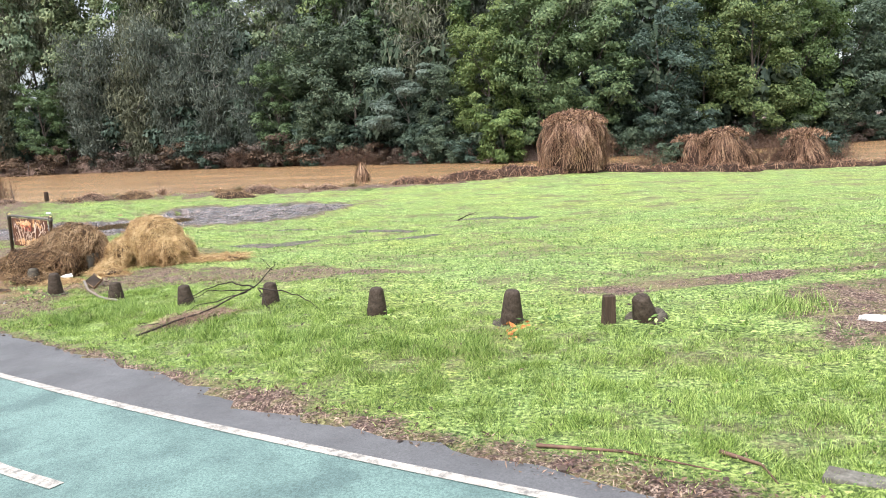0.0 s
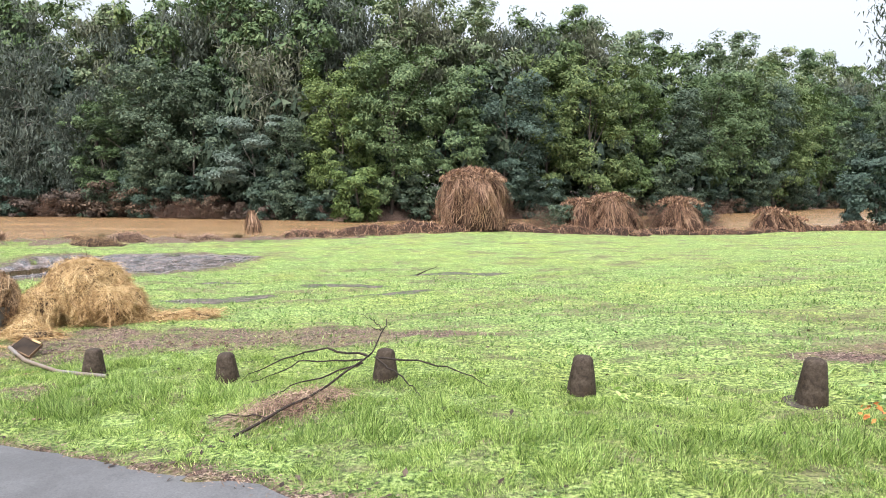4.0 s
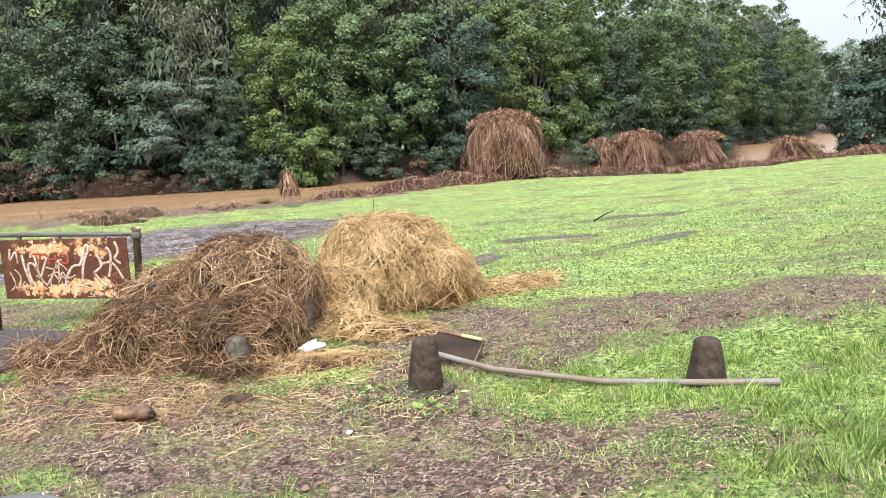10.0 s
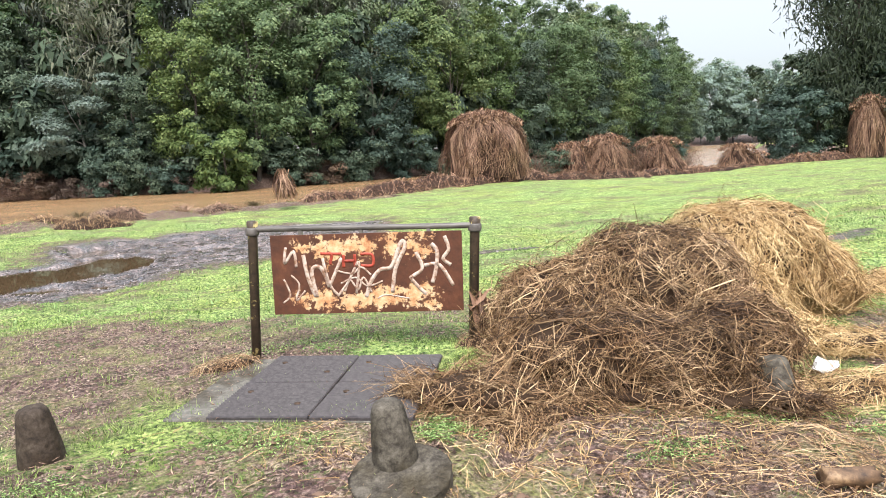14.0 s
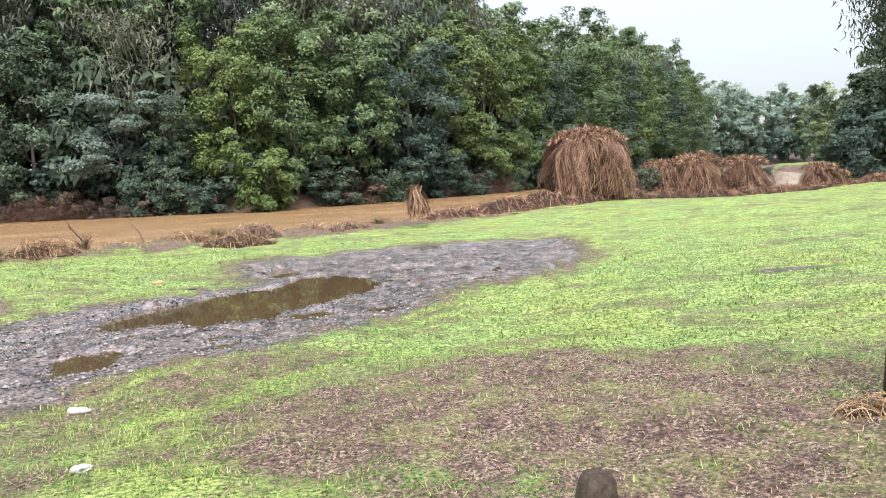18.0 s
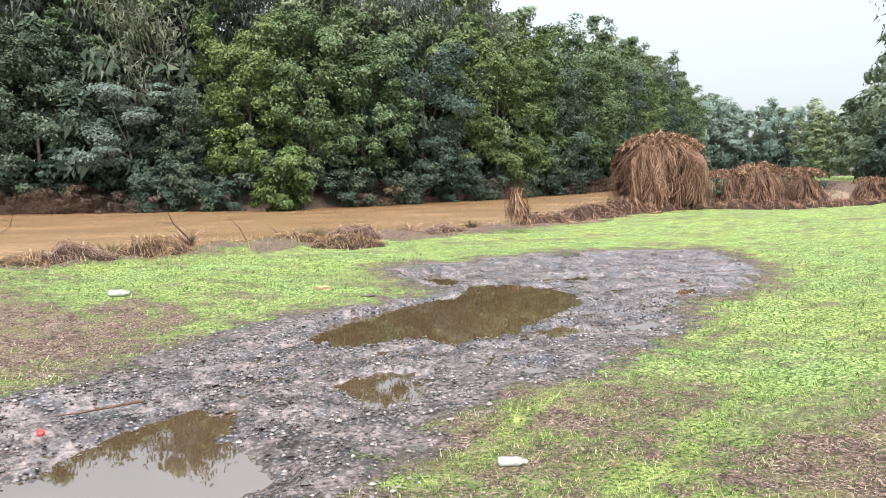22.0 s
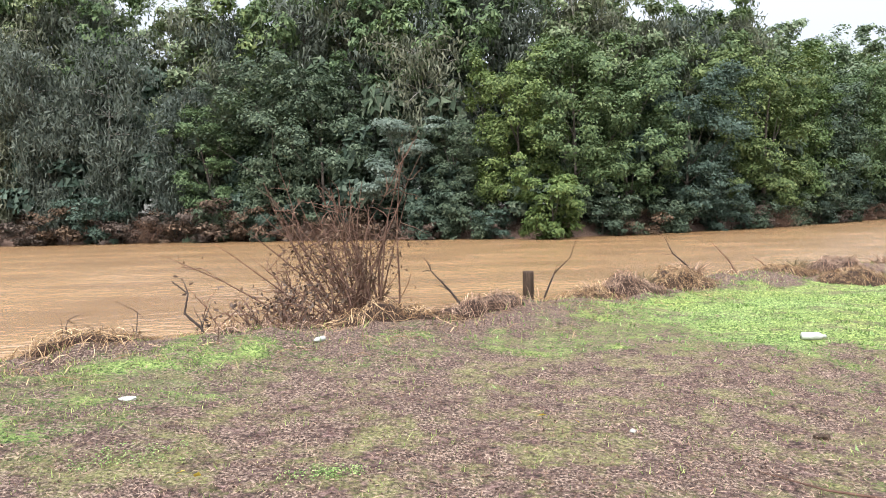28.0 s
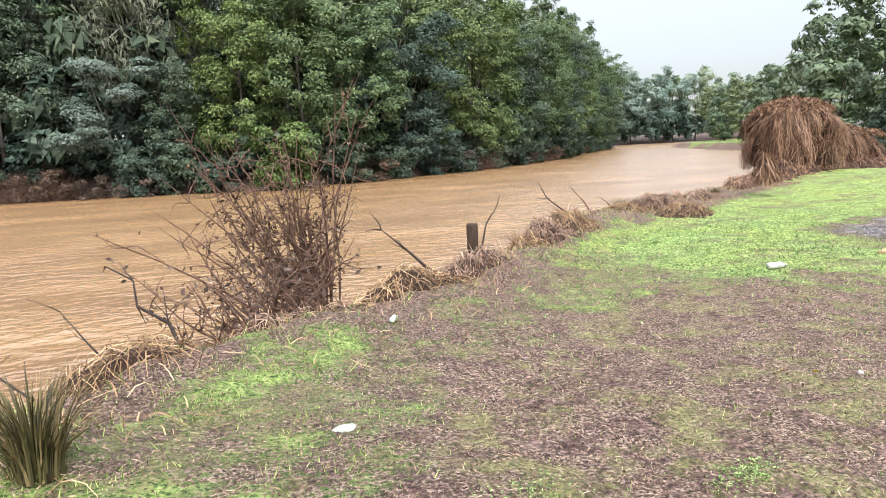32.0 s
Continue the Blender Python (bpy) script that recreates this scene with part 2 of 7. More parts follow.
bank_f = m.step(m.math("ADD", m.attr("bank"), breakup), 0.35, 0.65)
lawn = m.mix(m.step(m.noise(1.6, 5, 0.7, stretch=(0.6, 1.3, 1)), 0.38, 0.6), m.mix(1.0, lawn, (0.78, 0.8, 0.72), "MULTIPLY"), lawn)
lawn = m.mix(m.step(m.noise(5.5, 5, 0.7, stretch=(0.7, 1.2, 1)), 0.4, 0.56), m.mix(1.0, lawn, (0.72, 0.75, 0.66), "MULTIPLY"), m.mix(1.0, lawn, (1.09, 1.11, 0.98), "MULTIPLY"))
col = m.mix(dirt_f, lawn, brown)
col = m.mix(bank_f, col, m.mix(0.4, thatch, soil))
m.color(m.mix(mud_f, col, gravel))
wet = m.math("MULTIPLY", m.step(m.attr("mud"), 0.55, 0.85), m.step(m.noise(1.7, 5, 0.65), 0.34, 0.5))
m.put("Roughness", m.math("SUBTRACT", 0.85, m.math("MULTIPLY", wet, 0.72)))
m.put("Specular IOR Level", m.math("ADD", 0.3, m.math("MULTIPLY", wet, 0.7)))
m.bump(m.math("ADD", fine, m.math("MULTIPLY", m.voronoi(26), 0.7)), 1.0, 0.06)
relief = [b for b in m.n if b.type == "BUMP"][0]
m.l.new(m.math("SUBTRACT", 1.0, m.math("MULTIPLY", wet, 0.85)), relief.inputs["Strength"])
M["ground"] = m.mat

m = Nodes("muddy_river_water", 0.27, 0.5)
m.bsdf.inputs["IOR"].default_value = 2.5
m.color(m.ramp(m.noise(0.12, 3, 0.5, stretch=(1, 2.5, 1)), [(0.35, (0.225, 0.124, 0.054)), (0.65, (0.318, 0.19, 0.088))]))
wave = m.math("ADD", m.noise(1.9, 2, 0.5, stretch=(0.85, 1.1, 1)), m.math("MULTIPLY", m.noise(6.0, 2, 0.5), 0.22))
wave = m.math("MULTIPLY", wave, m.step(m.noise(0.16, 3, 0.6), 0.2, 0.7))
m.bump(wave, 1.0, 0.2)
M["river"] = m.mat
m = Nodes("puddle_water", 0.02, 0.5)
m.bsdf.inputs["IOR"].default_value = 3.1
m.color(m.ramp(m.noise(0.8, 3), [(0.3, (0.062, 0.039, 0.021)), (0.7, (0.09, 0.057, 0.031))]))
m.bump(m.noise(3, 2), 0.03, 0.01)
M["puddle"] = m.mat

m = Nodes("wet_asphalt", 0.3, 0.6)
c = m.ramp(m.noise(70, 4, 0.7), [(0.34, (0.062, 0.061, 0.064)), (0.66, (0.125, 0.122, 0.126))])
m.color(m.mix(m.step(m.noise(1.3, 5, 0.7), 0.42, 0.6), c, m.mix(1.0, c, (0.75, 0.74, 0.74), "MULTIPLY")))
m.put("Roughness", m.step(m.noise(1.5, 4), 0.95, 0.05))
m.bump(m.noise(90, 3), 0.25, 0.006)
M["asphalt"] = m.mat
m = Nodes("green_lane_coating", 0.4, 0.8)
g = m.ramp(m.noise(60, 5, 0.85), [(0.38, (0.045, 0.088, 0.08)), (0.6, (0.15, 0.24, 0.215))])
m.color(m.mix(m.step(m.noise(1.4, 5, 0.7), 0.42, 0.62), g, m.mix(1.0, g, (0.55, 0.6, 0.62), "MULTIPLY")))
m.put("Roughness", m.step(m.noise(1.1, 4), 1.3, 0.15))
m.bump(m.noise(80, 3), 0.5, 0.01)
M["green"] = m.mat
m = Nodes("worn_white_paint", 0.5, 0.4)
m.color(m.ramp(m.noise(14, 6, 0.8), [(0.38, (0.14, 0.13, 0.12)), (0.48, (0.3, 0.275, 0.245)), (0.64, (0.45, 0.415, 0.37))]))
M["white_paint"] = m.mat
m = Nodes("weathered_concrete", 0.85, 0.25)
c = m.ramp(m.noise(22, 6, 0.75), [(0.3, (0.075, 0.07, 0.06)), (0.55, (0.15, 0.14, 0.12)), (0.8, (0.27, 0.25, 0.22))])
m.color(m.mix(m.step(m.noise(3, 4), 0.42, 0.62), c, m.mix(1.0, c, (0.45, 0.4, 0.34), "MULTIPLY")))
m.bump(m.noise(40, 5), 0.6, 0.01)
M["concrete"] = m.mat
m = Nodes("dark_weathered_bollard", 0.8, 0.25)
c = m.ramp(m.noise(26, 6, 0.75), [(0.32, (0.016, 0.011, 0.008)), (0.5, (0.045, 0.032, 0.023)), (0.75, (0.095, 0.073, 0.055))])
m.color(m.mix(m.step(m.noise(4, 4), 0.45, 0.65), c, m.mix(1.0, c, (0.6, 0.52, 0.42), "MULTIPLY")))
m.bump(m.noise(45, 5), 0.7, 0.01)
M["bollard"] = m.mat
m = Nodes("rotten_timber", 0.85, 0.2)
m.color(m.ramp(m.noise(9, 5, 0.7, stretch=(4, 4, 0.4)), [(0.3, (0.022, 0.016, 0.012)), (0.75, (0.1, 0.065, 0.045))]))
m.bump(m.noise(20, 4, stretch=(4, 4, 0.3)), 0.6)
M["timber"] = m.mat

# ---- land ----
def smooth(a, b, v):
    t = np.clip((np.asarray(v, float) - a) / (b - a), 0, 1)
    return t * t * (3 - 2 * t)


WAVES = [(RNG.uniform(0, 6.28), RNG.uniform(0, 6.28)) for _ in range(24)]


def ripple(x, y, size, octaves=4, seed=0):
    """Smooth noise about -1 to 1 from crossed sine waves."""
    out, amp, total = 0.0, 1.0, 0.0
    for k in range(octaves):
        pa, pb = WAVES[(seed * 5 + k) % 24]
        ang = 1.3 * k + seed + pa
        u, v = x * math.cos(ang) + y * math.sin(ang), -x * math.sin(ang) + y * math.cos(ang)
        f = 6.28 / size * 1.9**k
        out = out + amp * np.sin(u * f + pa + 1.3 * np.sin(v * f * 0.7 + pb)) * np.cos(v * f * 0.83 + pb)
        total += amp
        amp *= 0.6
    return out / total * 1.6


NEAR_X = np.array([-200, -60, -45, -36, -31.8, -30, -28.5, -26.5, -24.8, -23, -21.5, -18.3, -14, -10, -6, 0, 6, 12, 20, 30, 45, 60, 78, 95, 130, 400])
NEAR_Y = np.array([-60, 2, 8, 14, 17.9, 19.6, 20.4, 22.0, 23.8, 25.9, 27.4, 29.0, 31.2, 33.6, 36.6, 39.5, 42, 44, 47, 52, 78, 104, 140, 163, 178, 190])
FAR_X = np.array([-300, -120, -75, -56, -36, -20, -9, 6, 30, 40, 70, 86, 94, 108, 125, 170, 400])
FAR_Y = np.array([40, 70, 82, 84, 80, 75, 81, 91, 114, 127, 163, 179, 200, 226, 239, 244, 250])
WATER_Z = -1.05


def bank_distance(x, y):
    """Metres past the top of the near bank, towards the river."""
    yb = np.interp(x, NEAR_X, NEAR_Y)
    slope = (np.interp(x + 1.5, NEAR_X, NEAR_Y) - np.interp(x - 1.5, NEAR_X, NEAR_Y)) / 3
    return (y - yb) / np.sqrt(1 + slope**2)


def lump(x, y, cx, cy, r):
    return np.exp(-((x - cx) ** 2 + (y - cy) ** 2) / (2 * r * r))


def park_z(x, y):
    """The lie of the park, without the river's bed."""
    u, v = (np.clip(x, -40, 10) + 15) / 15, (np.clip(y, -6, 34) - 15) / 15
    z = 0.0953 + 0.1383 * u + 0.0145 * v + 0.3511 * u * u - 0.3035 * u * v - 0.0022 * v * v - 0.0285 * u**3
    z = z + 0.1 * lump(x, y, -13.4, 11.5, 2.3) + 0.09 * lump(x, y, -5, 7.7, 2.0) - 0.16 * lump(x, y, -6.2, 19, 4.5)
    z = z - 0.5 * smooth(-6, 10, x) * smooth(16, 36, y)
    return z - 0.13 * lump(x, y, -17.5, 19, 4.0) - 0.1 * lump(x, y, -24.5, 17, 2.6) + 0.2 * lump(x, y, -6.5, 34, 4)


# puddle outlines on the plan, and the edge of the gravel mud
POOLS = [[(-20.5, 18.05), (-20.08, 19.1), (-19.3, 19.6), (-18.15, 20.45), (-17.68, 21.4), (-17.0, 21.4), (-16.55, 20.3), (-16.6, 19.4), (-17.75, 18.3), (-18.5, 17.6), (-19.05, 17.4), (-19.4, 17.95), (-20.15, 17.58)],
         [(-18.75, 22.45), (-18.0, 23.05), (-17.7, 22.0), (-18.1, 21.3), (-18.35, 21.9)],
         [(-20.36, 16.15), (-19.9, 16.5), (-19.67, 16.2), (-19.72, 15.6), (-20.1, 15.5)],
         [(-22.6, 14.3), (-22.16, 15.03), (-21.83, 15.5), (-21.55, 15.78), (-21.3, 15.5), (-21.3, 15.05), (-21.1, 14.5), (-20.9, 14.2), (-21.6, 13.7), (-22.3, 13.5)],
         [(-18.75, 16.2), (-18.5, 16.42), (-18.4, 16.2), (-18.65, 16.0)], [(-17.95, 17.7), (-17.5, 17.95), (-17.35, 17.55), (-17.8, 17.43)],
         [(-16.87, 17.66), (-16.34, 18.0), (-16.35, 17.7), (-16.75, 17.44)], [(-15.2, 19.5), (-14.6, 19.9), (-14.5, 19.4), (-15.15, 19.2)],
         [(-16.3, 21.6), (-15.6, 21.9), (-15.3, 21.6), (-15.9, 21.3)]]
MUD_EDGE = [(-23.3, 15.6), (-22.5, 16.1), (-22.1, 17.0), (-21.5, 18.1), (-20.6, 18.9), (-20.1, 19.3), (-19.2, 19.85), (-18.3, 20.7), (-18.6, 22.1), (-18.7, 22.9), (-17.8, 23.4), (-15.5, 24.0), (-13.2, 24.3),
            (-11.9, 23.6), (-12.5, 21.2), (-14.1, 19.4), (-15.5, 18.8), (-16.6, 17.3), (-17.7, 16.5), (-18.4, 15.9), (-19.5, 15.3), (-20.1, 14.8), (-20.5, 14.0), (-21.2, 12.9), (-23.2, 13.0)]
POOL_Z = -0.085


def ellipse(x, y, cx, cy, a, b, turn):
    c, s = math.cos(radians(turn)), math.sin(radians(turn))
    u, v = ((x - cx) * c + (y - cy) * s) / a, (-(x - cx) * s + (y - cy) * c) / b
    return np.sqrt(u * u + v * v)


def inside(x, y, outline):
    """Metres inside a closed outline on the plan, negative outside."""
    best, odd = np.full(x.shape, 1e9), np.zeros(x.shape, bool)
    for (ax, ay), (bx, by) in zip(outline, outline[1:] + outline[:1]):
        ux, uy = bx - ax, by - ay
        t = np.clip(((x - ax) * ux + (y - ay) * uy) / (ux * ux + uy * uy), 0, 1)
        best = np.minimum(best, (x - ax - t * ux) ** 2 + (y - ay - t * uy) ** 2)
        odd ^= ((ay > y) != (by > y)) & (x < ux * (y - ay) / (uy + 1e-12) + ax)
    return np.where(odd, 1, -1) * np.sqrt(best)


def in_box(x, y, outline, pad):
    xs, ys = [q[0] for q in outline], [q[1] for q in outline]
    return (x > min(xs) - pad) & (x < max(xs) + pad) & (y > min(ys) - pad) & (y < max(ys) + pad)


def over(x, y, outline, lo, hi, wob):
    """0 to 1 across the edge of an outline, worked out near it alone."""
    out = np.zeros(x.shape)
    k = in_box(x, y, outline, 1.6)
    if k.any():
        out[k] = smooth(lo, hi, inside(x[k], y[k], outline) + wob[k])
    return out


def pool_depth(x, y):
    d = np.zeros(x.shape)
    wob = 0.07 * ripple(x, y, 0.7, 4, 2) + 0.05 * ripple(x, y, 0.23, 3, 4)
    for outline in POOLS:
        d = np.maximum(d, over(x, y, outline, -0.16, 0.1, wob))
    return d


MUDS = [(-23.6, 13.2, 1.8, 1.2, 40), (-9.5, 14.8, 1.5, 0.55, 30), (-7.6, 16.8, 1.2, 0.35, 10), (-10.5, 17.5, 0.9, 0.3, 0), (-5.5, 19.5, 1.6, 0.3, 5), (-6.2, 15.2, 1.0, 0.25, 20)]
DIRTS = [(-30.3, 16.4, 2.4, 1.5, 45, 0.56), (-28.0, 19.0, 2.6, 1.3, 45, 0.68), (-26.6, 21.2, 2.4, 0.9, 45, 0.62),
         (-12.95, 9.4, 0.8, 0.35, 50, 1.3), (-29.6, 16.3, 2.0, 1.2, 40, 0.5), (-15.9, 12.4, 2.9, 1.9, -25, 0.75), (-18.0, 13.2, 1.6, 0.8, 30, 0.5), (-26.3, 17.3, 4.7, 2.4, 35, 1.0), (-23.6, 18.0, 1.7, 1.8, 0, 0.7), (-18.6, 14.4, 1.8, 0.6, 38, 0.6), (-24.4, 14.6, 1.8, 1.3, 40, 0.8),
         (-28.0, 15.0, 3.6, 2.0, 20, 0.85), (-30.3, 17.6, 2.0, 1.2, 50, 0.42), (-25.5, 21.0, 2.5, 1.0, 45, 0.45), (-10.6, 8.3, 2.6, 0.9, -25, 0.85), (-7.3, 10.2, 2.6, 0.9, -8, 0.7), (-9.3, 10.0, 1.4, 0.9, 0, 0.75),
         (-12.6, 9.1, 2.0, 1.0, -20, 0.8), (-5.0, 10.2, 1.1, 0.3, 0, 0.7), (0.2, 8.9, 1.7, 0.45, 18, 0.95), (1.5, 7.4, 0.8, 1.2, 0, 0.9),
         (-14.6, 12.6, 1.8, 0.9, -15, 0.45), (-14.6, 9.6, 1.2, 0.7, -20, 0.6), (-12.0, 12.5, 2.4, 1.2, 0, 0.5), (-21.5, 12.0, 3.0, 1.2, 30, 0.55),
         (-5.8, 6.9, 0.7, 0.5, 40, 0.6), (-4.0, 13.5, 1.5, 0.5, 10, 0.4), (3.0, 11.0, 1.5, 0.4, 10, 0.5)]


def mud_mask(x, y):
    wob = 0.22 * ripple(x, y, 1.6, 4, 1)
    d = over(x, y, MUD_EDGE, -0.85, 0.45, wob)
    rag = 0.2 * ripple(x, y, 2.2, 4, 1)
    for cx, cy, a, b, turn in MUDS:
        k = (np.abs(x - cx) < 2 * max(a, b)) & (np.abs(y - cy) < 2 * max(a, b))
        d[k] = np.maximum(d[k], 0.62 * (1 - smooth(0.5, 1.4, ellipse(x[k], y[k], cx, cy, a, b, turn) + rag[k])))
    return d


EDGE_X = np.array([-40, -24, -17, -13.1, -8.4, -5.1, -3.1, -0.9, 2, 8, 40])
EDGE_Y = np.array([17, 11, 9.3, 8.1, 6.5, 5.2, 4.45, 3.65, 2.6, 0.4, -11])


def road_distance(x, y):
    """Metres from the edge of the asphalt, positive on the grass."""
    return (y - np.interp(x, EDGE_X, EDGE_Y)) * 0.93


def dirt_mask(x, y):
    d = np.zeros_like(x)
    rag = 0.25 * ripple(x, y, 2.6, 4, 4)
    for cx, cy, a, b, turn, w in DIRTS:
        k = (np.abs(x - cx) < 2 * max(a, b)) & (np.abs(y - cy) < 2 * max(a, b))
        d[k] = np.maximum(d[k], w * (1 - smooth(0.6, 1.35, ellipse(x[k], y[k], cx, cy, a, b, turn) + rag[k])))
    d = np.maximum(d, 0.62 * over(x, y, MUD_EDGE, -1.2, -0.2, 0.3 * ripple(x, y, 1.2, 4, 3)))
    verge = 0.9 * (1 - smooth(0.05, 0.28 + 0.14 * ripple(x, y, 1.4, 3, 5) + 0.3 * smooth(-2, 0.5, x), road_distance(x, y)))
    return np.maximum(d, verge * (x > -14) * (road_distance(x, y) > -0.8))


SLAB_Z = 0.2
SLAB_EDGE = [(-14.75, 10.58), (-13.28, 10.05), (-12.98, 11.27), (-14.4, 11.72)]


def land_z(x, y):
    d = bank_distance(x, y)
    z = park_z(x, y) + 0.018 * ripple(x, y, 1.1, 4, 6) + 0.05 * ripple(x, y, 6, 3, 7)
    z = z + 0.16 * smooth(-1.6, -0.2, d) * (1 - smooth(0.0, 0.8, d)) * (0.6 + 0.5 * ripple(x, y, 3, 3, 8))
    road = road_distance(x, y)
    z = z - 0.14 * (1 - smooth(-0.3, 0.06, road)) * smooth(-9.6, -9.2, road) * (x > -46)
    groove = 1 - smooth(0.35, 1.0, ellipse(x, y, -13.0, 9.45, 0.62, 0.16, 50) + 0.15 * ripple(x, y, 0.5, 3, 2))
    z = z - 0.1 * groove + 0.035 * (1 - smooth(0.4, 1.0, ellipse(x, y, -12.8, 9.35, 0.6, 0.16, 50)))
    flat = over(x, y, MUD_EDGE, -0.1, 0.9, 0 * x)
    mud_z = POOL_Z + 0.022 + 0.024 * ripple(x, y, 0.33, 4, 3) + 0.024 * ripple(x, y, 1.5, 3, 5) + 0.03 * smooth(20.5, 23, y)
    z = z * (1 - flat) + mud_z * flat
    pad = over(x, y, SLAB_EDGE, -0.25, 0.0, 0 * x)
    z = z * (1 - pad) + (SLAB_Z - 0.012) * pad
    pools = pool_depth(x, y)
    z = np.where(pools > 0, z * (1 - pools) + (POOL_Z - 0.05) * pools, z)
    bed = -2.2
    z = z + (bed - z) * smooth(0.0, 1.5, d)
    z = np.maximum(z, -2.2 + 1.5 * lump(x, y, -28.7, 23.0, 0.9))
    far = (y - np.interp(x, FAR_X, FAR_Y)) * 0.9
    rise = -2.2 + 2.6 * smooth(-0.6, 2.6, far) + 1.6 * smooth(2, 12, far)
    return np.where(far > -2.5, np.maximum(z, rise), z)


def axis(stops):
    out = []
    for (a, s), (b, _) in zip(stops, stops[1:]):
        out += list(np.arange(a, b - 1e-6, s))
    return np.array(out + [stops[-1][0]])


def mesh_of(name, verts, faces, mat=None, sharp=False):
    """A mesh from an (n, 3) array of places and an (m, 3 or 4) array of corners."""
    me = bpy.data.meshes.new(name)
    verts, faces = np.ascontiguousarray(verts, np.float32), np.ascontiguousarray(faces, np.int32)
    m_, k = faces.shape
    me.vertices.add(len(verts))
    me.vertices.foreach_set("co", verts.ravel())
    me.loops.add(m_ * k)
    me.loops.foreach_set("vertex_index", faces.ravel())
    me.polygons.add(m_)
    me.polygons.foreach_set("loop_start", np.arange(0, m_ * k, k, dtype=np.int32))
    me.update(calc_edges=True)
    me.polygons.foreach_set("use_smooth", np.full(m_, not sharp))
    me.validate()
    if mat:
        me.materials.append(mat)
    return me


gx = axis([(-600, 60), (-120, 6), (-60, 1.5), (-37, 0.26), (-24, 0.075), (-14, 0.14), (-10, 0.24), (6, 0.8), (30, 3), (120, 12), (240, 60), (600, 60)])
gy = axis([(-300, 50), (-50, 8), (-10, 1), (2, 0.22), (8, 0.14), (12.5, 0.075), (20, 0.12), (23.5, 0.26), (42, 0.7), (60, 1.5), (125, 6), (240, 40), (600, 40)])
X, Y = np.meshgrid(gx, gy)
Z = land_z(X, Y)
idx = np.arange(X.size).reshape(X.shape)
quads = np.stack([idx[:-1, :-1], idx[:-1, 1:], idx[1:, 1:], idx[1:, :-1]], -1).reshape(-1, 4)
ground = new("ground", mesh_of("ground", np.stack([X, Y, Z], -1).reshape(-1, 3), quads, M["ground"]))
tagged(ground, "rain-soaked lawn with bare soil, gravel and river bank", "ground", kind="structure")
bank_m = smooth(-1.7, -0.5, bank_distance(X, Y) - 0.4 * (1 - smooth(-25, -21, X)) + 0.5 * ripple(X, Y, 3, 4, 9))
for key, val in (("mud", mud_mask(X, Y)), ("dirt", dirt_mask(X, Y)), ("bank", np.maximum(bank_m, smooth(-2, 0, Y - np.interp(X, FAR_X, FAR_Y))))):
    ground.data.attributes.new(key, "FLOAT", "POINT").data.foreach_set("value", val.ravel().astype(np.float32))

water = new("river_water", mesh_of("river_water", [(-600, -100, WATER_Z), (600, -100, WATER_Z), (600, 400, WATER_Z), (-600, 400, WATER_Z)], [(0, 1, 2, 3)], M["river"]))
tagged(water, "wide brown flooded river with small ripples", "river", kind="structure")
pool = new("puddle_water", mesh_of("puddle_water", [(-26, 11, POOL_Z), (-12, 11, POOL_Z), (-12, 24, POOL_Z), (-26, 24, POOL_Z)], [(0, 1, 2, 3)], M["puddle"]))
tagged(pool, "still puddles lying in the gravel mud", "puddle", kind="structure")


LINE_X = np.array([-40, -24, -13, -8.9, -6.35, -5.3, -3.95, -2.1, -0.66, 2, 8, 40])
LINE_Y = np.array([16, 10.2, 7.25, 5.78, 4.92, 4.6, 4.18, 3.76, 3.36, 2.6, 0.4, -11])


def ribbon(name, near, far, mat, lift, x0=-45.0, x1=12.0, along=(EDGE_X, EDGE_Y), ragged=0.0):
    """A strip beside a curve, from near to far metres off it towards the walker."""
    xs = np.linspace(x0, x1, 320)
    pad = np.linspace(x0 - 2, x1 + 2, 300)
    ys = np.interp(xs, pad, np.convolve(np.pad(np.interp(pad, *along), 12, "edge"), np.ones(25) / 25, "valid"))
    dx, dy = np.gradient(xs), np.gradient(ys)
    ln = np.hypot(dx, dy)
    nx_, ny_ = dy / ln, -dx / ln
    cols = []
    for k, w in enumerate(np.linspace(near, far, 8)):
        wob = ragged * ripple(xs, xs * 0, 0.9, 4, 3) * (k == 0)
        px_, py_ = xs + nx_ * (w + wob), ys + ny_ * (w + wob)
        cols.append(np.stack([px_, py_, park_z(px_, py_) + lift], -1))
    v = np.stack(cols, 1)
    i = np.arange(v.shape[0] * 8).reshape(v.shape[0], 8)
    f = np.stack([i[:-1, :-1], i[:-1, 1:], i[1:, 1:], i[1:, :-1]], -1).reshape(-1, 4)
    return new(name, mesh_of(name, v.reshape(-1, 3), f, mat))


LINE = (LINE_X, LINE_Y)
tagged(ribbon("road", -0.04, 9.0, M["asphalt"], 0.0, ragged=0.06), "wet grey asphalt shared path", "road", kind="structure")
tagged(ribbon("road_lane_green", 0.04, 2.2, M["green"], 0.005, along=LINE), "worn wet green bicycle lane surface", "bicycle lane", kind="structure")
tagged(ribbon("road_line_edge", -0.025, 0.052, M["white_paint"], 0.01, along=LINE), "worn white edge line on the path", "road marking", kind="structure")
for x0 in (-6.74, -3.94, -1.14, 1.66):
    tagged(ribbon("road_line_dash", 0.98, 1.07, M["white_paint"], 0.01, x0 - 0.35, x0 + 0.55, LINE), "white centre dash on the green lane", "road marking", kind="structure")

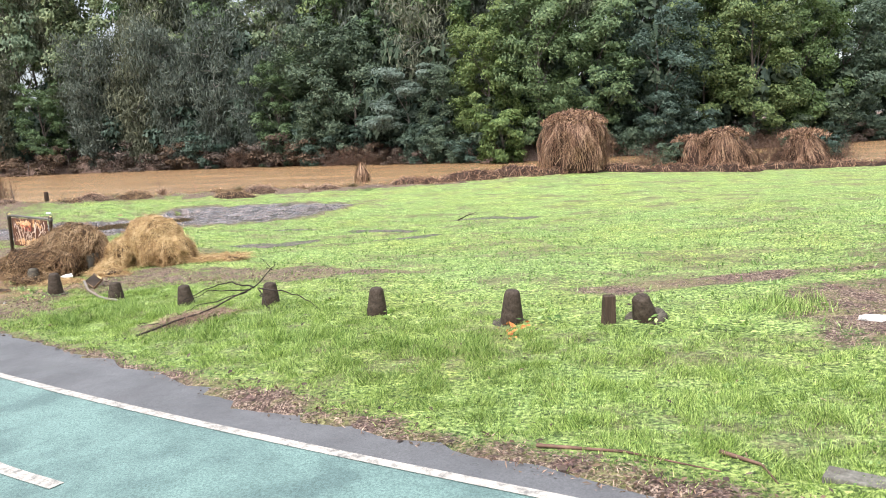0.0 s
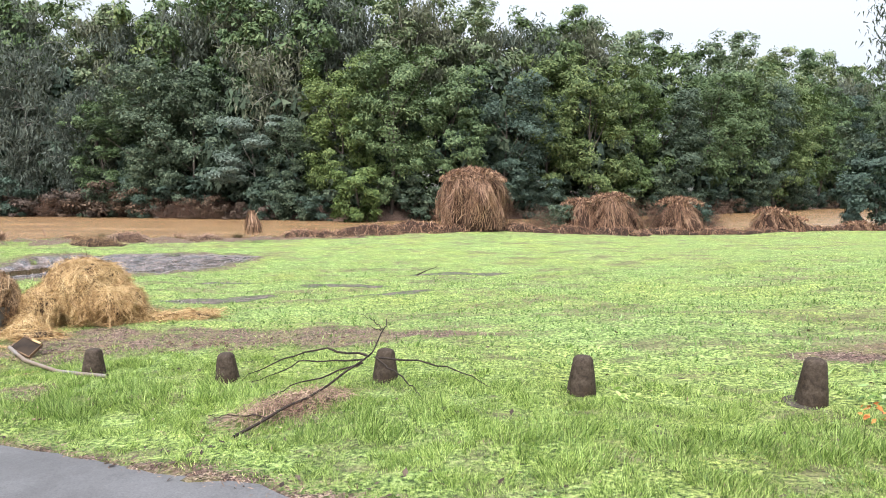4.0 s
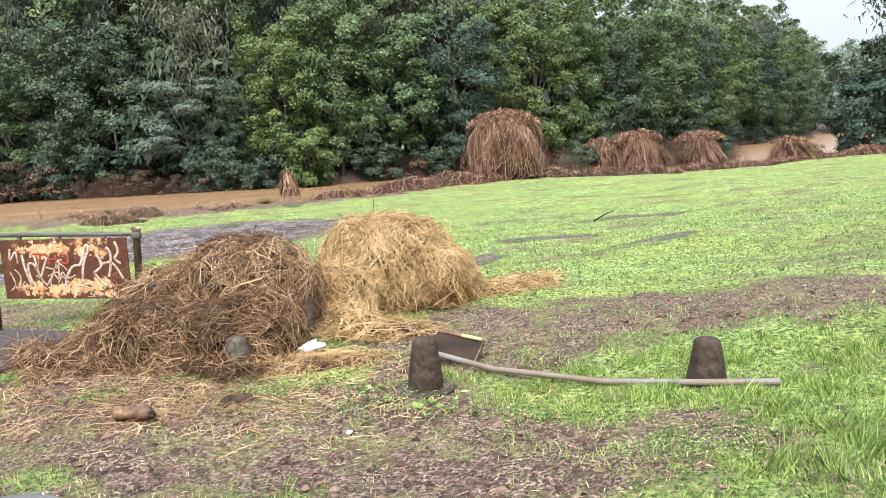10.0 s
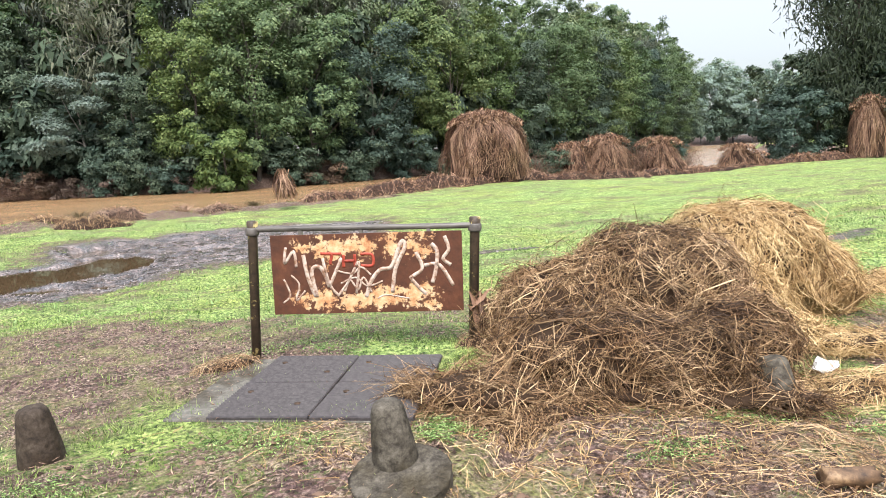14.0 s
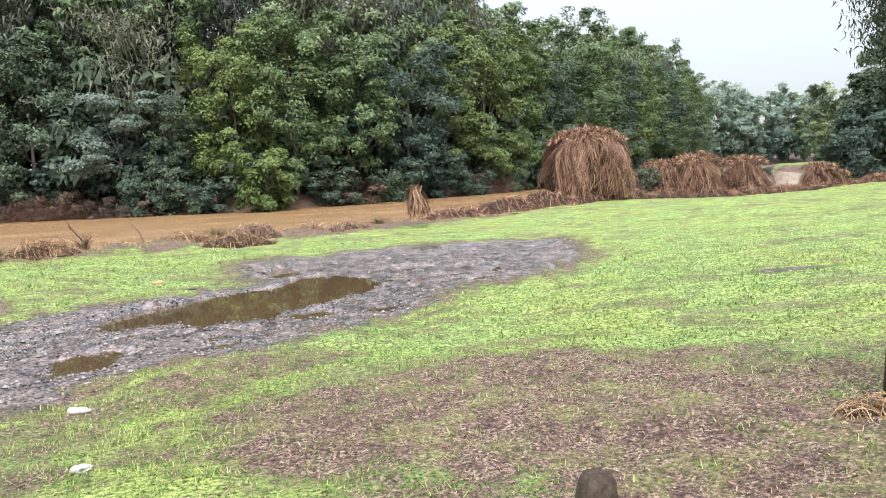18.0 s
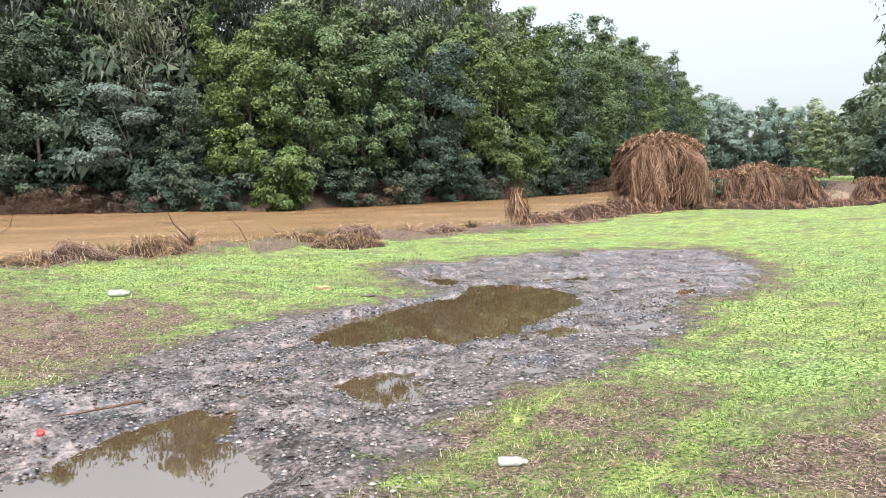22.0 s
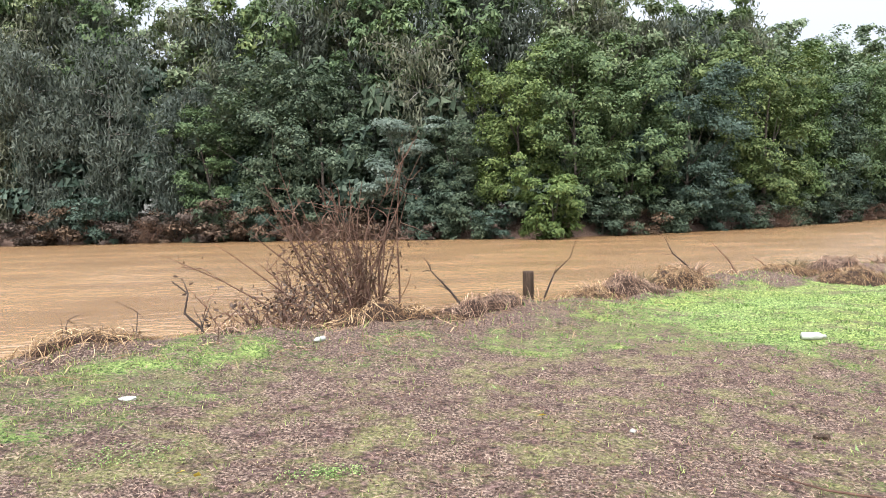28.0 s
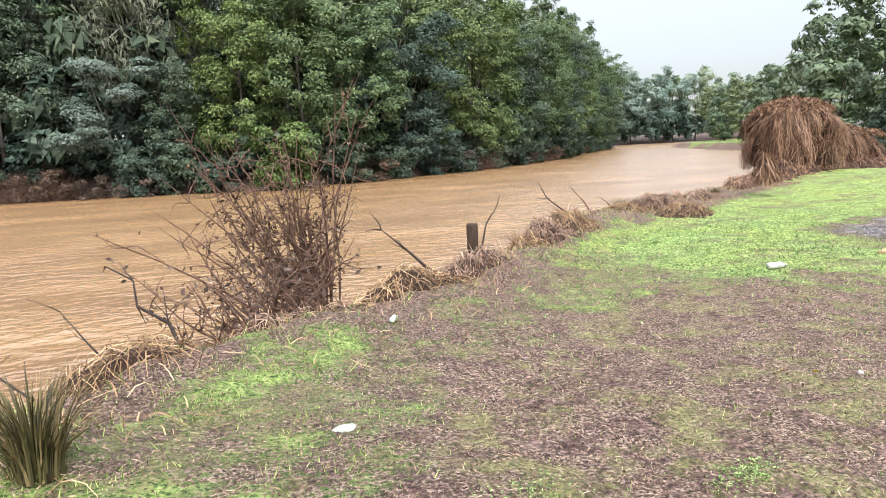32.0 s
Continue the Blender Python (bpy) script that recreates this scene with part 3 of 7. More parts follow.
# ---- helpers for things ----
def part(name, mesh, parent, label="", kind=""):
    ob = new(name, mesh)
    ob.parent = parent
    if label or kind:
        tagged(ob, label, kind=kind)
    return ob


def thing(name, place, label, category, group="", turn=0.0, kind=""):
    ob = new(name)
    ob.empty_display_size = 0.2
    ob.matrix_basis = pose(*place, 0, 0, turn)
    return tagged(ob, label, category, group, kind)


def tubes(paths, sides=5):
    """Tapered tubes along lists of (point, radius), as arrays of places and corners."""
    vs, fs, n = [], [], 0
    ang = np.arange(sides) * 2 * np.pi / sides
    for path in paths:
        p = np.array([q[0] for q in path], float)
        r = np.array([q[1] for q in path], float)
        d = np.gradient(p, axis=0)
        d /= np.linalg.norm(d, axis=1, keepdims=True) + 1e-9
        ref = np.where(np.abs(d[:, 2:]) > 0.9, [[1.0, 0, 0]], [[0, 0, 1.0]])
        a = np.cross(d, ref)
        a /= np.linalg.norm(a, axis=1, keepdims=True) + 1e-9
        b = np.cross(d, a)
        ring = p[:, None] + r[:, None, None] * (a[:, None] * np.cos(ang)[None, :, None] + b[:, None] * np.sin(ang)[None, :, None])
        m_ = len(p)
        i = n + np.arange(m_ * sides).reshape(m_, sides)
        j = np.roll(i, -1, 1)
        fs.append(np.stack([i[:-1], j[:-1], j[1:], i[1:]], -1).reshape(-1, 4))
        vs.append(ring.reshape(-1, 3))
        n += m_ * sides
    return np.concatenate(vs), np.concatenate(fs)


def bent(rng, start, way, length, r0, r1, steps=6, wobble=0.12, droop=0.0):
    """A wandering branch as a list of (point, radius)."""
    p, d, out = np.array(start, float), np.array(way, float), []
    d /= np.linalg.norm(d)
    for k in range(steps + 1):
        out.append((p.copy(), r0 + (r1 - r0) * k / steps))
        d = d + rng.normal(0, wobble, 3) + np.array([0, 0, -droop])
        d /= np.linalg.norm(d)
        p = p + d * length / steps
    return out


def leaves(rng, centres, normals, size, aspect=1.8, jitter=0.6, droop=0.3, far=False):
    """Pointed leaf sprays: folded kites, or single triangles where they stay far off."""
    n = len(centres)
    nrm = normals + rng.normal(0, jitter, (n, 3))
    nrm /= np.linalg.norm(nrm, axis=1, keepdims=True) + 1e-9
    u = rng.normal(0, 1, (n, 3)) + np.array([0, 0, -droop * 2])
    u -= (u * nrm).sum(1, keepdims=True) * nrm
    u /= np.linalg.norm(u, axis=1, keepdims=True) + 1e-9
    w = np.cross(nrm, u)
    s = size * rng.uniform(0.6, 1.35, (n, 1))
    if far:
        v = np.stack([centres - u * s * 0.4 * aspect + w * s * 0.5, centres + u * s * 0.6 * aspect, centres - u * s * 0.35 * aspect - w * s * 0.5], 1)
        return v.reshape(-1, 3), np.arange(3 * n).reshape(n, 3)
    v = np.stack([centres - u * s * 0.5 * aspect, centres + w * s * 0.42 + nrm * s * 0.12, centres + u * s * 0.5 * aspect, centres - w * s * 0.42 + nrm * s * 0.12], 1)
    return v.reshape(-1, 3), np.arange(4 * n).reshape(n, 4)


def joined(pieces):
    vs, fs, n = [], [], 0
    for v, f in pieces:
        vs.append(v)
        fs.append(f + n)
        n += len(v)
    return np.concatenate(vs), np.concatenate(fs)


def on_ball(rng, n):
    d = rng.normal(0, 1, (n, 3))
    return d / np.linalg.norm(d, axis=1, keepdims=True)


def broad_tree(seed, height, width, clumps, per, size, leaf, low=0.08, bark="bark", flat=0.75, trunk_r=0.22, aspect=1.7, tuft=(0.06, 0.125)):
    """A broadleaf tree: trunk, limbs and a crown of many leafy clumps that reaches down to low * height."""
    rng = np.random.default_rng(seed)
    top = thing("tree", (0, 0, 0), "", "tree")
    lean = rng.normal(0, 0.06, 2)
    paths = [bent(rng, (0, 0, -0.5), (lean[0], lean[1], 1), height * 0.8, trunk_r, 0.05, 8, 0.05)]
    spine = np.array([q[0] for q in paths[0]])
    pieces, boughs = [], []
    count = max(8, clumps // 6)
    for k in range(count):
        h = low + 0.04 + (0.9 - low) * ((k + rng.uniform(0, 1)) / count)
        prof = math.sin(math.pi * min(1, (1 - h) * 0.72 + 0.22)) ** 0.7
        ang = k * 2.4 + rng.uniform(-0.5, 0.5)
        rad = width * 0.5 * prof * math.sqrt(rng.uniform(0.12, 0.95))
        base = spine[min(len(spine) - 1, int(h * 0.75 * len(spine)))]
        c = np.array([math.cos(ang) * rad + base[0] * 0.7, math.sin(ang) * rad + base[1] * 0.7, h * height])
        if k % 3 == 0:
            paths.append([(base, trunk_r * 0.35), ((base + c) / 2 + np.array([0, 0, -0.3]), trunk_r * 0.2), (c, 0.02)])
        boughs.append((c, ang, prof, width * rng.uniform(0.14, 0.23) * (0.75 + 0.4 * prof)))
    for k in range(clumps):
        hub, ang, prof, reach = boughs[k % len(boughs)]
        out = on_ball(rng, 1)[0]
        out[2] = abs(out[2]) if rng.uniform() < 0.6 else out[2]
        c = hub + out * reach * np.array([1, 1, min(1.0, flat * 1.35)]) * rng.uniform(0.3, 1.0)
        br = width * rng.uniform(*tuft) * 0.9 * (0.75 + 0.4 * prof)
        d = on_ball(rng, per)
        d[:, 2] = np.where(rng.uniform(0, 1, per) < 0.6, np.abs(d[:, 2]), d[:, 2])
        pts = c + d * br * np.array([1, 1, flat]) * rng.uniform(0.4, 1.15, (per, 1))
        nrm = d * 0.6 + out * 0.5 + np.array([math.cos(ang) * 0.3, math.sin(ang) * 0.3, 0.45])
        pieces.append(leaves(rng, pts, nrm, size, aspect, 0.4, 0.3, True))
    part("trunk", mesh_of("trunk", *tubes(paths, 5), M[bark]), top)
    part("crown", mesh_of("crown", *joined(pieces), M[leaf], True), top)
    return top


def wispy_tree(seed, height, width, sprays, per, leaf="needle", bark="bark", size=0.5, start=0.25):
    """A she-oak: a slender trunk, many ascending limbs and drooping needle sprays."""
    rng = np.random.default_rng(seed)
    top = thing("tree", (0, 0, 0), "", "tree")
    paths = [bent(rng, (0, 0, -0.5), (rng.normal(0, 0.05), rng.normal(0, 0.05), 1), height * 0.95, 0.2, 0.03, 10, 0.04)]
    spine = np.array([q[0] for q in paths[0]])
    pieces = []
    for k in range(sprays):
        h = start + (1 - start) * (k + rng.uniform(0, 1)) / sprays
        base = spine[min(10, int(h * 10))]
        ang = rng.uniform(0, 6.283)
        reach = width * 0.5 * (0.35 + 0.65 * math.sin(math.pi * min(1, 1.15 - h * 0.85))) * rng.uniform(0.5, 1.0)
        limb = bent(rng, base, (math.cos(ang), math.sin(ang), rng.uniform(0.2, 0.9)), reach * 1.2, 0.06, 0.012, 5, 0.15, 0.08)
        paths.append(limb)
        pts = np.array([q[0] for q in limb])[2:]
        c = pts[rng.integers(0, len(pts), per)] + rng.normal(0, width * 0.075, (per, 3)) * np.array([1, 1, 0.9])
        pieces.append(leaves(rng, c, on_ball(rng, per) * np.array([1, 1, 0.3]), size, 4.2, 0.3, 0.9, True))
    part("trunk", mesh_of("trunk", *tubes(paths, 4), M[bark]), top)
    v, f = joined(pieces)
    part("crown", mesh_of("crown", v, f, M[leaf], True), top)
    return top


def dead_bush(seed, height, width, stems, twigs, leaf_n, name="dead_bush", spread=0.7, leaf_size=0.09, lean=(0.0, 0.0), bend=0.12):
    """A bare tangle of arching stems with a few shrivelled leaves."""
    rng = np.random.default_rng(seed)
    top = thing(name, (0, 0, 0), "", "bush")
    paths, tips = [], []
    for _ in range(stems):
        ang = rng.uniform(0, 6.283)
        way = (math.cos(ang) * spread + lean[0], math.sin(ang) * spread + lean[1], rng.uniform(0.6, 1.5))
        stem = bent(rng, (rng.normal(0, width * 0.06), rng.normal(0, width * 0.06), -0.15), way, height * rng.uniform(0.6, 1.15), 0.024, 0.004, 7, bend, 0.03 if bend > 0.1 else 0.0)
        paths.append(stem)
        for _ in range(twigs):
            q = stem[rng.integers(2, 7)][0]
            tw = bent(rng, q, rng.normal(0, 1, 3) + (0, 0, 0.5), width * rng.uniform(0.12, 0.32), 0.01, 0.003, 4, 0.25)
            paths.append(tw)
            tips += [t[0] for t in tw[1:]]
    part("stem_tangle", mesh_of("stem_tangle", *tubes(paths, 3), M["twig"]), top)
    tips = np.array(tips)
    if leaf_n:
        c = tips[rng.integers(0, len(tips), leaf_n)] + rng.normal(0, 0.06, (leaf_n, 3))
        part("dead_foliage", mesh_of("dead_foliage", *leaves(rng, c, on_ball(rng, leaf_n), leaf_size, 1.8), M["dead_leaf"], True), top)
    return top


# ---- trees of the far bank ----
def set_look(ob, label):
    return tagged(ob, label)


KINDS = {
    "dark": set_look(broad_tree(11, 15, 10, 210, 118, 0.165, "leaf_dark"), "dense dark green broadleaf tree on the river bank"),
    "dark2": set_look(broad_tree(12, 13, 9, 190, 112, 0.16, "leaf_dark", 0.04), "dense dark green broadleaf tree on the river bank"),
    "mid": set_look(broad_tree(13, 16, 10, 215, 118, 0.168, "leaf_mid"), "leafy mid green tree on the river bank"),
    "mid2": set_look(broad_tree(14, 14, 9, 190, 115, 0.163, "leaf_mid", 0.05), "leafy mid green tree on the river bank"),
    "bright": set_look(broad_tree(15, 15, 9, 190, 125, 0.16, "leaf_bright", 0.08), "yellow green leafy tree on the river bank"),
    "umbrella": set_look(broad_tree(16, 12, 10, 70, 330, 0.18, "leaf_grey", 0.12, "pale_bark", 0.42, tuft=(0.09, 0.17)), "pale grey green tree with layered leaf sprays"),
    "gum": set_look(broad_tree(17, 24, 9, 80, 75, 0.25, "leaf_back_hazed", 0.45, "pale_bark", 0.8, 0.26), "tall pale-barked gum tree, its open crown paled by painted haze"),
    "back": set_look(broad_tree(23, 22, 11, 100, 70, 0.3, "leaf_back_hazed", 0.38), "tall green tree behind the river bank"),
    "back2": set_look(broad_tree(24, 21, 10, 90, 70, 0.29, "leaf_mid", 0.38), "tall mid green tree behind the river bank"),
    "back_grey": set_look(broad_tree(28, 20, 14, 130, 90, 0.42, "leaf_hazed", 0.02), "distant green tree at the river bend, haze painted into its leaves"),
    "down": set_look(broad_tree(32, 15, 11, 90, 75, 0.36, "leaf_back_hazed", 0.0), "green tree on the bank downstream, paled by painted haze"),
    "oak": set_look(wispy_tree(18, 23, 9, 80, 100, size=0.18), "tall wispy grey green she-oak"),
    "oak2": set_look(wispy_tree(19, 17, 8, 84, 190, bark="pale_bark", start=0.08, size=0.13), "wispy grey green she-oak with bare pale limbs"),
    "oak_bare": set_look(wispy_tree(31, 19, 9, 60, 60, bark="pale_bark", start=0.3, size=0.18), "thin she-oak with bare pale limbs"),
    "shrub": set_look(broad_tree(20, 4.6, 6.5, 64, 80, 0.17, "leaf_dark", 0.02, trunk_r=0.08, tuft=(0.08, 0.15)), "dense green shrub at the water's edge"),
    "dead_shrub": set_look(broad_tree(29, 3.2, 5.5, 36, 70, 0.16, "dead_leaf", 0.0, trunk_r=0.06, tuft=(0.08, 0.15)), "flood-browned shrub at the water's edge"),
    "thicket": set_look(broad_tree(25, 6.5, 8, 24, 70, 0.5, "leaf_dark", 0.0, trunk_r=0.08, tuft=(0.11, 0.2)), "dark thicket under the trees"),
    "shrub_bright": set_look(broad_tree(21, 5.0, 5.2, 80, 110, 0.17, "leaf_lime", 0.0, trunk_r=0.08, tuft=(0.07, 0.13)), "bright green bush leaning over the water"),
    "near_dark": set_look(broad_tree(26, 7, 5.5, 120, 150, 0.13, "leaf_dark", 0.12, trunk_r=0.12), "dark green glossy tree on the near bank"),
    "near_oak": set_look(wispy_tree(27, 21, 8, 100, 240, "needle_near", size=0.1, start=0.2), "tall drooping she-oak on the near bank"),
    "brush": set_look(dead_bush(22, 3.6, 5.5, 34, 8, 700), "tangle of reddish dead brush at the water's edge"),
}
for k in KINDS:
    if "shrub" in k or k == "thicket":
        KINDS[k].name, KINDS[k]["category"] = "shrub", "shrub"
used_kinds = set()


def plant(kind, x, y, scale=1.0, turn=0.0, tall=1.0, z=None, group="trees of the far bank", label=""):
    src = KINDS[kind]
    ground_z = float(land_z(np.array([x]), np.array([y]))[0]) if z is None else z
    m_ = Matrix.LocRotScale((x, y, max(ground_z, WATER_Z - 0.3)), Euler((0, 0, radians(turn))), (scale, scale, scale * tall))
    if kind in used_kinds:
        ob = copy_thing(src, m_)
        ob.matrix_basis = m_
    else:
        ob = src
        ob.matrix_basis = m_
        used_kinds.add(kind)
    return tagged(ob, label, group=group)


def far_bank(x, back):
    return float(np.interp(x, FAR_X, FAR_Y)) + back


rng = np.random.default_rng(5)
# the front row, read along the bank from upstream to downstream
FRONT = [(-103, "dark2", 1.1), (-96, "oak2", 1.0), (-88, "mid2", 0.9), (-82, "oak2", 1.1), (-75, "oak2", 1.2), (-69, "oak2", 1.1), (-63, "oak2", 1.25), (-57, "oak2", 1.0), (-52, "mid2", 0.95),
         (-46.5, "dark", 1.2), (-41, "dark2", 1.15), (-32.3, "umbrella", 0.9), (-27.6, "dark2", 0.75), (-22.6, "bright", 0.95), (-17, "mid", 1.05), (-11.5, "mid2", 1.2),
         (-5.5, "dark", 1.1), (0, "mid", 1.05), (5.5, "mid2", 1.25), (11, "bright", 1.1), (16.5, "dark", 1.15), (22, "mid", 1.1), (27.5, "mid2", 1.35), (33, "dark2", 1.3),
         (39, "mid", 1.3), (45, "bright", 1.25), (52, "mid2", 1.4), (59, "dark", 1.4), (66, "mid", 1.3), (74, "dark2", 1.5), (80, "mid", 1.15), (85, "dark2", 1.1)]
for x, kind, s in FRONT:
    plant(kind, x, far_bank(x, 1.9 + rng.uniform(-0.4, 1.0)), s, rng.uniform(0, 360), rng.uniform(0.9, 1.1))
SKYLINE_X = [-105, -66, -60, -52, -45, -38, -27, -18, -12, -4, 6, 20, 40, 55, 70, 86, 94]
SKYLINE_Z = [29, 27, 24.5, 23.5, 26, 26.5, 26, 23.5, 22.5, 23.2, 22.8, 22.3, 23.8, 26, 27.5, 27, 25]
FULL = {"back": 22, "back2": 21, "gum": 24, "oak": 23}


def back_tree(kind, x, back, scale, r):
    """A tree of the rows behind, as tall as the skyline is there."""
    tall = (float(np.interp(x, SKYLINE_X, SKYLINE_Z)) * r * (1.06 if kind == "oak" else 1.15) - 1.5) / FULL[kind] / scale
    return plant(kind, x, far_bank(x, back), scale, rng.uniform(0, 360), tall)


for x in np.concatenate([np.arange(-104, 40, 6.6), np.arange(42, 96, 5.0)]):
    back_tree(str(rng.choice(["back", "oak", "back2", "gum", "back", "back2", "oak"])), x + rng.uniform(-2, 2), 8 + rng.uniform(-1, 2), rng.uniform(0.9, 1.1), rng.uniform(0.86, 1.0))
for x in np.arange(-104, 86, 6.8):
    plant("thicket", x, far_bank(x, 5.5 + rng.uniform(-1, 1)), rng.uniform(0.8, 1.15), rng.uniform(0, 360), 1.1, group="thickets under the trees")
for x in np.arange(-104, 82, 9.5):
    plant("thicket", x, far_bank(x, 13 + rng.uniform(-1, 1)), rng.uniform(1.0, 1.5), rng.uniform(0, 360), 1.2, group="thickets under the trees")
for x in np.arange(-104, 80, 8.5):
    back_tree(str(rng.choice(["gum", "back", "gum", "back2"])), x + rng.uniform(-3, 3), 18 + rng.uniform(-2, 3), rng.uniform(0.95, 1.15), rng.uniform(0.96, 1.06))
for x, kind, s in [(-64, "shrub", 1.0), (-58, "brush", 1.0), (-52, "shrub", 0.9), (-47, "shrub", 0.8), (-43, "brush", 0.9), (-38.5, "brush", 1.1), (-30.5, "shrub", 1.0), (-26.5, "shrub", 0.9),
                   (-19.4, "shrub_bright", 1.15), (-13, "shrub", 0.8), (-7, "shrub", 0.9), (-1, "shrub", 1.0), (7, "brush", 0.9), (13, "shrub", 1.1), (19, "shrub", 1.0), (25, "brush", 1.0), (31, "shrub", 1.1), (42, "shrub", 1.2)]:
    plant(kind, x, far_bank(x, -0.7 if kind in ("brush", "shrub_bright") else 0.6), s, rng.uniform(0, 360), 1.0, group="bushes at the water's edge")
for x in [-97, -90, -84, -78, -73, -69, -66, -62, -59, -56, -53, -50, -47, -44, -37.5, -12, 3, 17, 28, 41, 55]:
    plant("dead_shrub", x + rng.uniform(-0.8, 0.8), far_bank(x, 0.5 + rng.uniform(-0.2, 0.6)), rng.uniform(0.7, 1.15) * (1.25 if x < -44 else 0.8), rng.uniform(0, 360), 0.85, group="browned shrubs at the water's edge")
for x in np.arange(-70, 20, 9):
    plant("thicket", x, far_bank(x, 9.5), 1.35, rng.uniform(0, 360), 1.5, group="thickets under the trees")
for x, back, s in [(-30.5, 5.5, 1.0), (-34, 7.0, 0.95), (-27.5, 8.0, 1.05), (-53, 4.5, 0.95)]:
    plant("oak_bare", x, far_bank(x, back), s, rng.uniform(0, 360), 1.0)
for x in np.arange(-78, 12, 6.2):
    back_tree("oak", x + rng.uniform(-2, 2), 11.5 + rng.uniform(-1, 1), rng.uniform(1.0, 1.15), rng.uniform(0.95, 1.04))
for x in [q for q in np.arange(-46, 84, 5.4) if abs(q + 38.5) > 4 and abs(q + 19.4) > 3]:
    plant("shrub", x + rng.uniform(-1, 1), far_bank(x, 0.6 + rng.uniform(-0.2, 0.4)), rng.uniform(0.65, 0.95), rng.uniform(0, 360), 0.9, group="bushes at the water's edge")
for x in np.arange(-150, -84, 6.0):
    back_tree(str(rng.choice(["back", "oak", "back2"])), x + rng.uniform(-2, 2), 7 + rng.uniform(-1, 4), rng.uniform(0.95, 1.15), rng.uniform(0.95, 1.1))
for x in np.arange(-168, -106, 7.5):
    plant("down", x, far_bank(x, 2 + rng.uniform(-0.5, 1.0)), rng.uniform(0.9, 1.1), rng.uniform(0, 360), 1.0)
    plant("oak", x + 3, far_bank(x, 9), 1.1, rng.uniform(0, 360), 1.0)
for x in [-44, -41, -38, -35.5, -32.5, -21.5, -18.5, -16]:
    plant("thicket", x, far_bank(x, 2.6), 0.62, rng.uniform(0, 360), 0.9, group="thickets under the trees")
for x, s in [(-40.5, 0.75), (-36.5, 0.8), (-34.5, 0.6), (-31, 0.6)]:
    plant("brush" if s > 0.7 else "dead_shrub", x, far_bank(x, -0.3), s, rng.uniform(0, 360), 1.0, group="bushes at the water's edge")
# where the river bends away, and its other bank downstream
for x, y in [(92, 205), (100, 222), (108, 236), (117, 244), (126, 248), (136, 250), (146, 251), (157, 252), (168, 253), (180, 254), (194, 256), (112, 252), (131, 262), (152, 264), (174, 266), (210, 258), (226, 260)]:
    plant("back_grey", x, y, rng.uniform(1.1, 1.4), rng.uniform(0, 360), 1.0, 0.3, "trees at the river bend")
for x in np.arange(94, 232, 11.0):
    plant("thicket", x, far_bank(x, 2), rng.uniform(1.1, 1.6), rng.uniform(0, 360), 1.2, 0.0, "thickets under the trees")
for x, y, s in [(62, 90, 1.45), (71, 103, 1.0), (78, 117, 0.88), (86, 132, 0.85), (95, 147, 0.8), (104, 158, 0.8), (114, 168, 0.8), (66, 84, 1.35), (76, 100, 1.15), (88, 120, 1.0), (100, 140, 0.9)]:
    plant("down", x, y, s * rng.uniform(0.95, 1.05), rng.uniform(0, 360), 1.0, 0.3, "trees of the near bank downstream")
for x, y, kind, s in [(17.6, 47.5, "near_dark", 0.85), (21.0, 46.5, "near_oak", 1.0), (20.4, 49.5, "near_dark", 1.15), (25.5, 47.5, "near_oak", 1.1), (24, 46, "near_dark", 0.9), (30, 50, "dark", 1.0)]:
    plant(kind, x, y, s, rng.uniform(0, 360), 1.0, None, "trees of the near bank")

# ---- things of the park ----
def land_at(x, y):
    return float(land_z(np.array([float(x)]), np.array([float(y)]))[0])


def lathe(profile, sides=20, wob=0.0, seed=0):
    """A turned solid from (radius, height) pairs, closed at both ends."""
    r_ = np.random.default_rng(seed)
    ang = np.arange(sides) * 2 * np.pi / sides
    rings = [np.stack([np.cos(ang) * r * (1 + r_.normal(0, wob, sides)), np.sin(ang) * r * (1 + r_.normal(0, wob, sides)), np.full(sides, z) + r_.normal(0, wob * 0.1, sides)], -1) for r, z in profile]
    v = np.concatenate(rings + [[(0, 0, profile[0][1])], [(0, 0, profile[-1][1])]])
    i = np.arange(len(profile) * sides).reshape(-1, sides)
    j = np.roll(i, -1, 1)
    f = np.stack([i[:-1], j[:-1], j[1:], i[1:]], -1).reshape(-1, 4)
    a, b = len(v) - 2, len(v) - 1
    caps = [(j[0, k], i[0, k], a, a) for k in range(sides)] + [(i[-1, k], j[-1, k], b, b) for k in range(sides)]
    return v, f, np.array(caps)[:, :3]


def solid(name, shape, mat, sharp=False):
    v, f, caps = shape
    bm = bmesh.new()
    vs = [bm.verts.new(p) for p in v]
    for q in list(f) + list(caps):
        try:
            bm.faces.new([vs[k] for k in q]).smooth = not sharp
        except ValueError:
            pass
    bmesh.ops.recalc_face_normals(bm, faces=bm.faces)
    me = bpy.data.meshes.new(name)
    bm.to_mesh(me)
    bm.free()
    me.materials.append(mat)
    return me


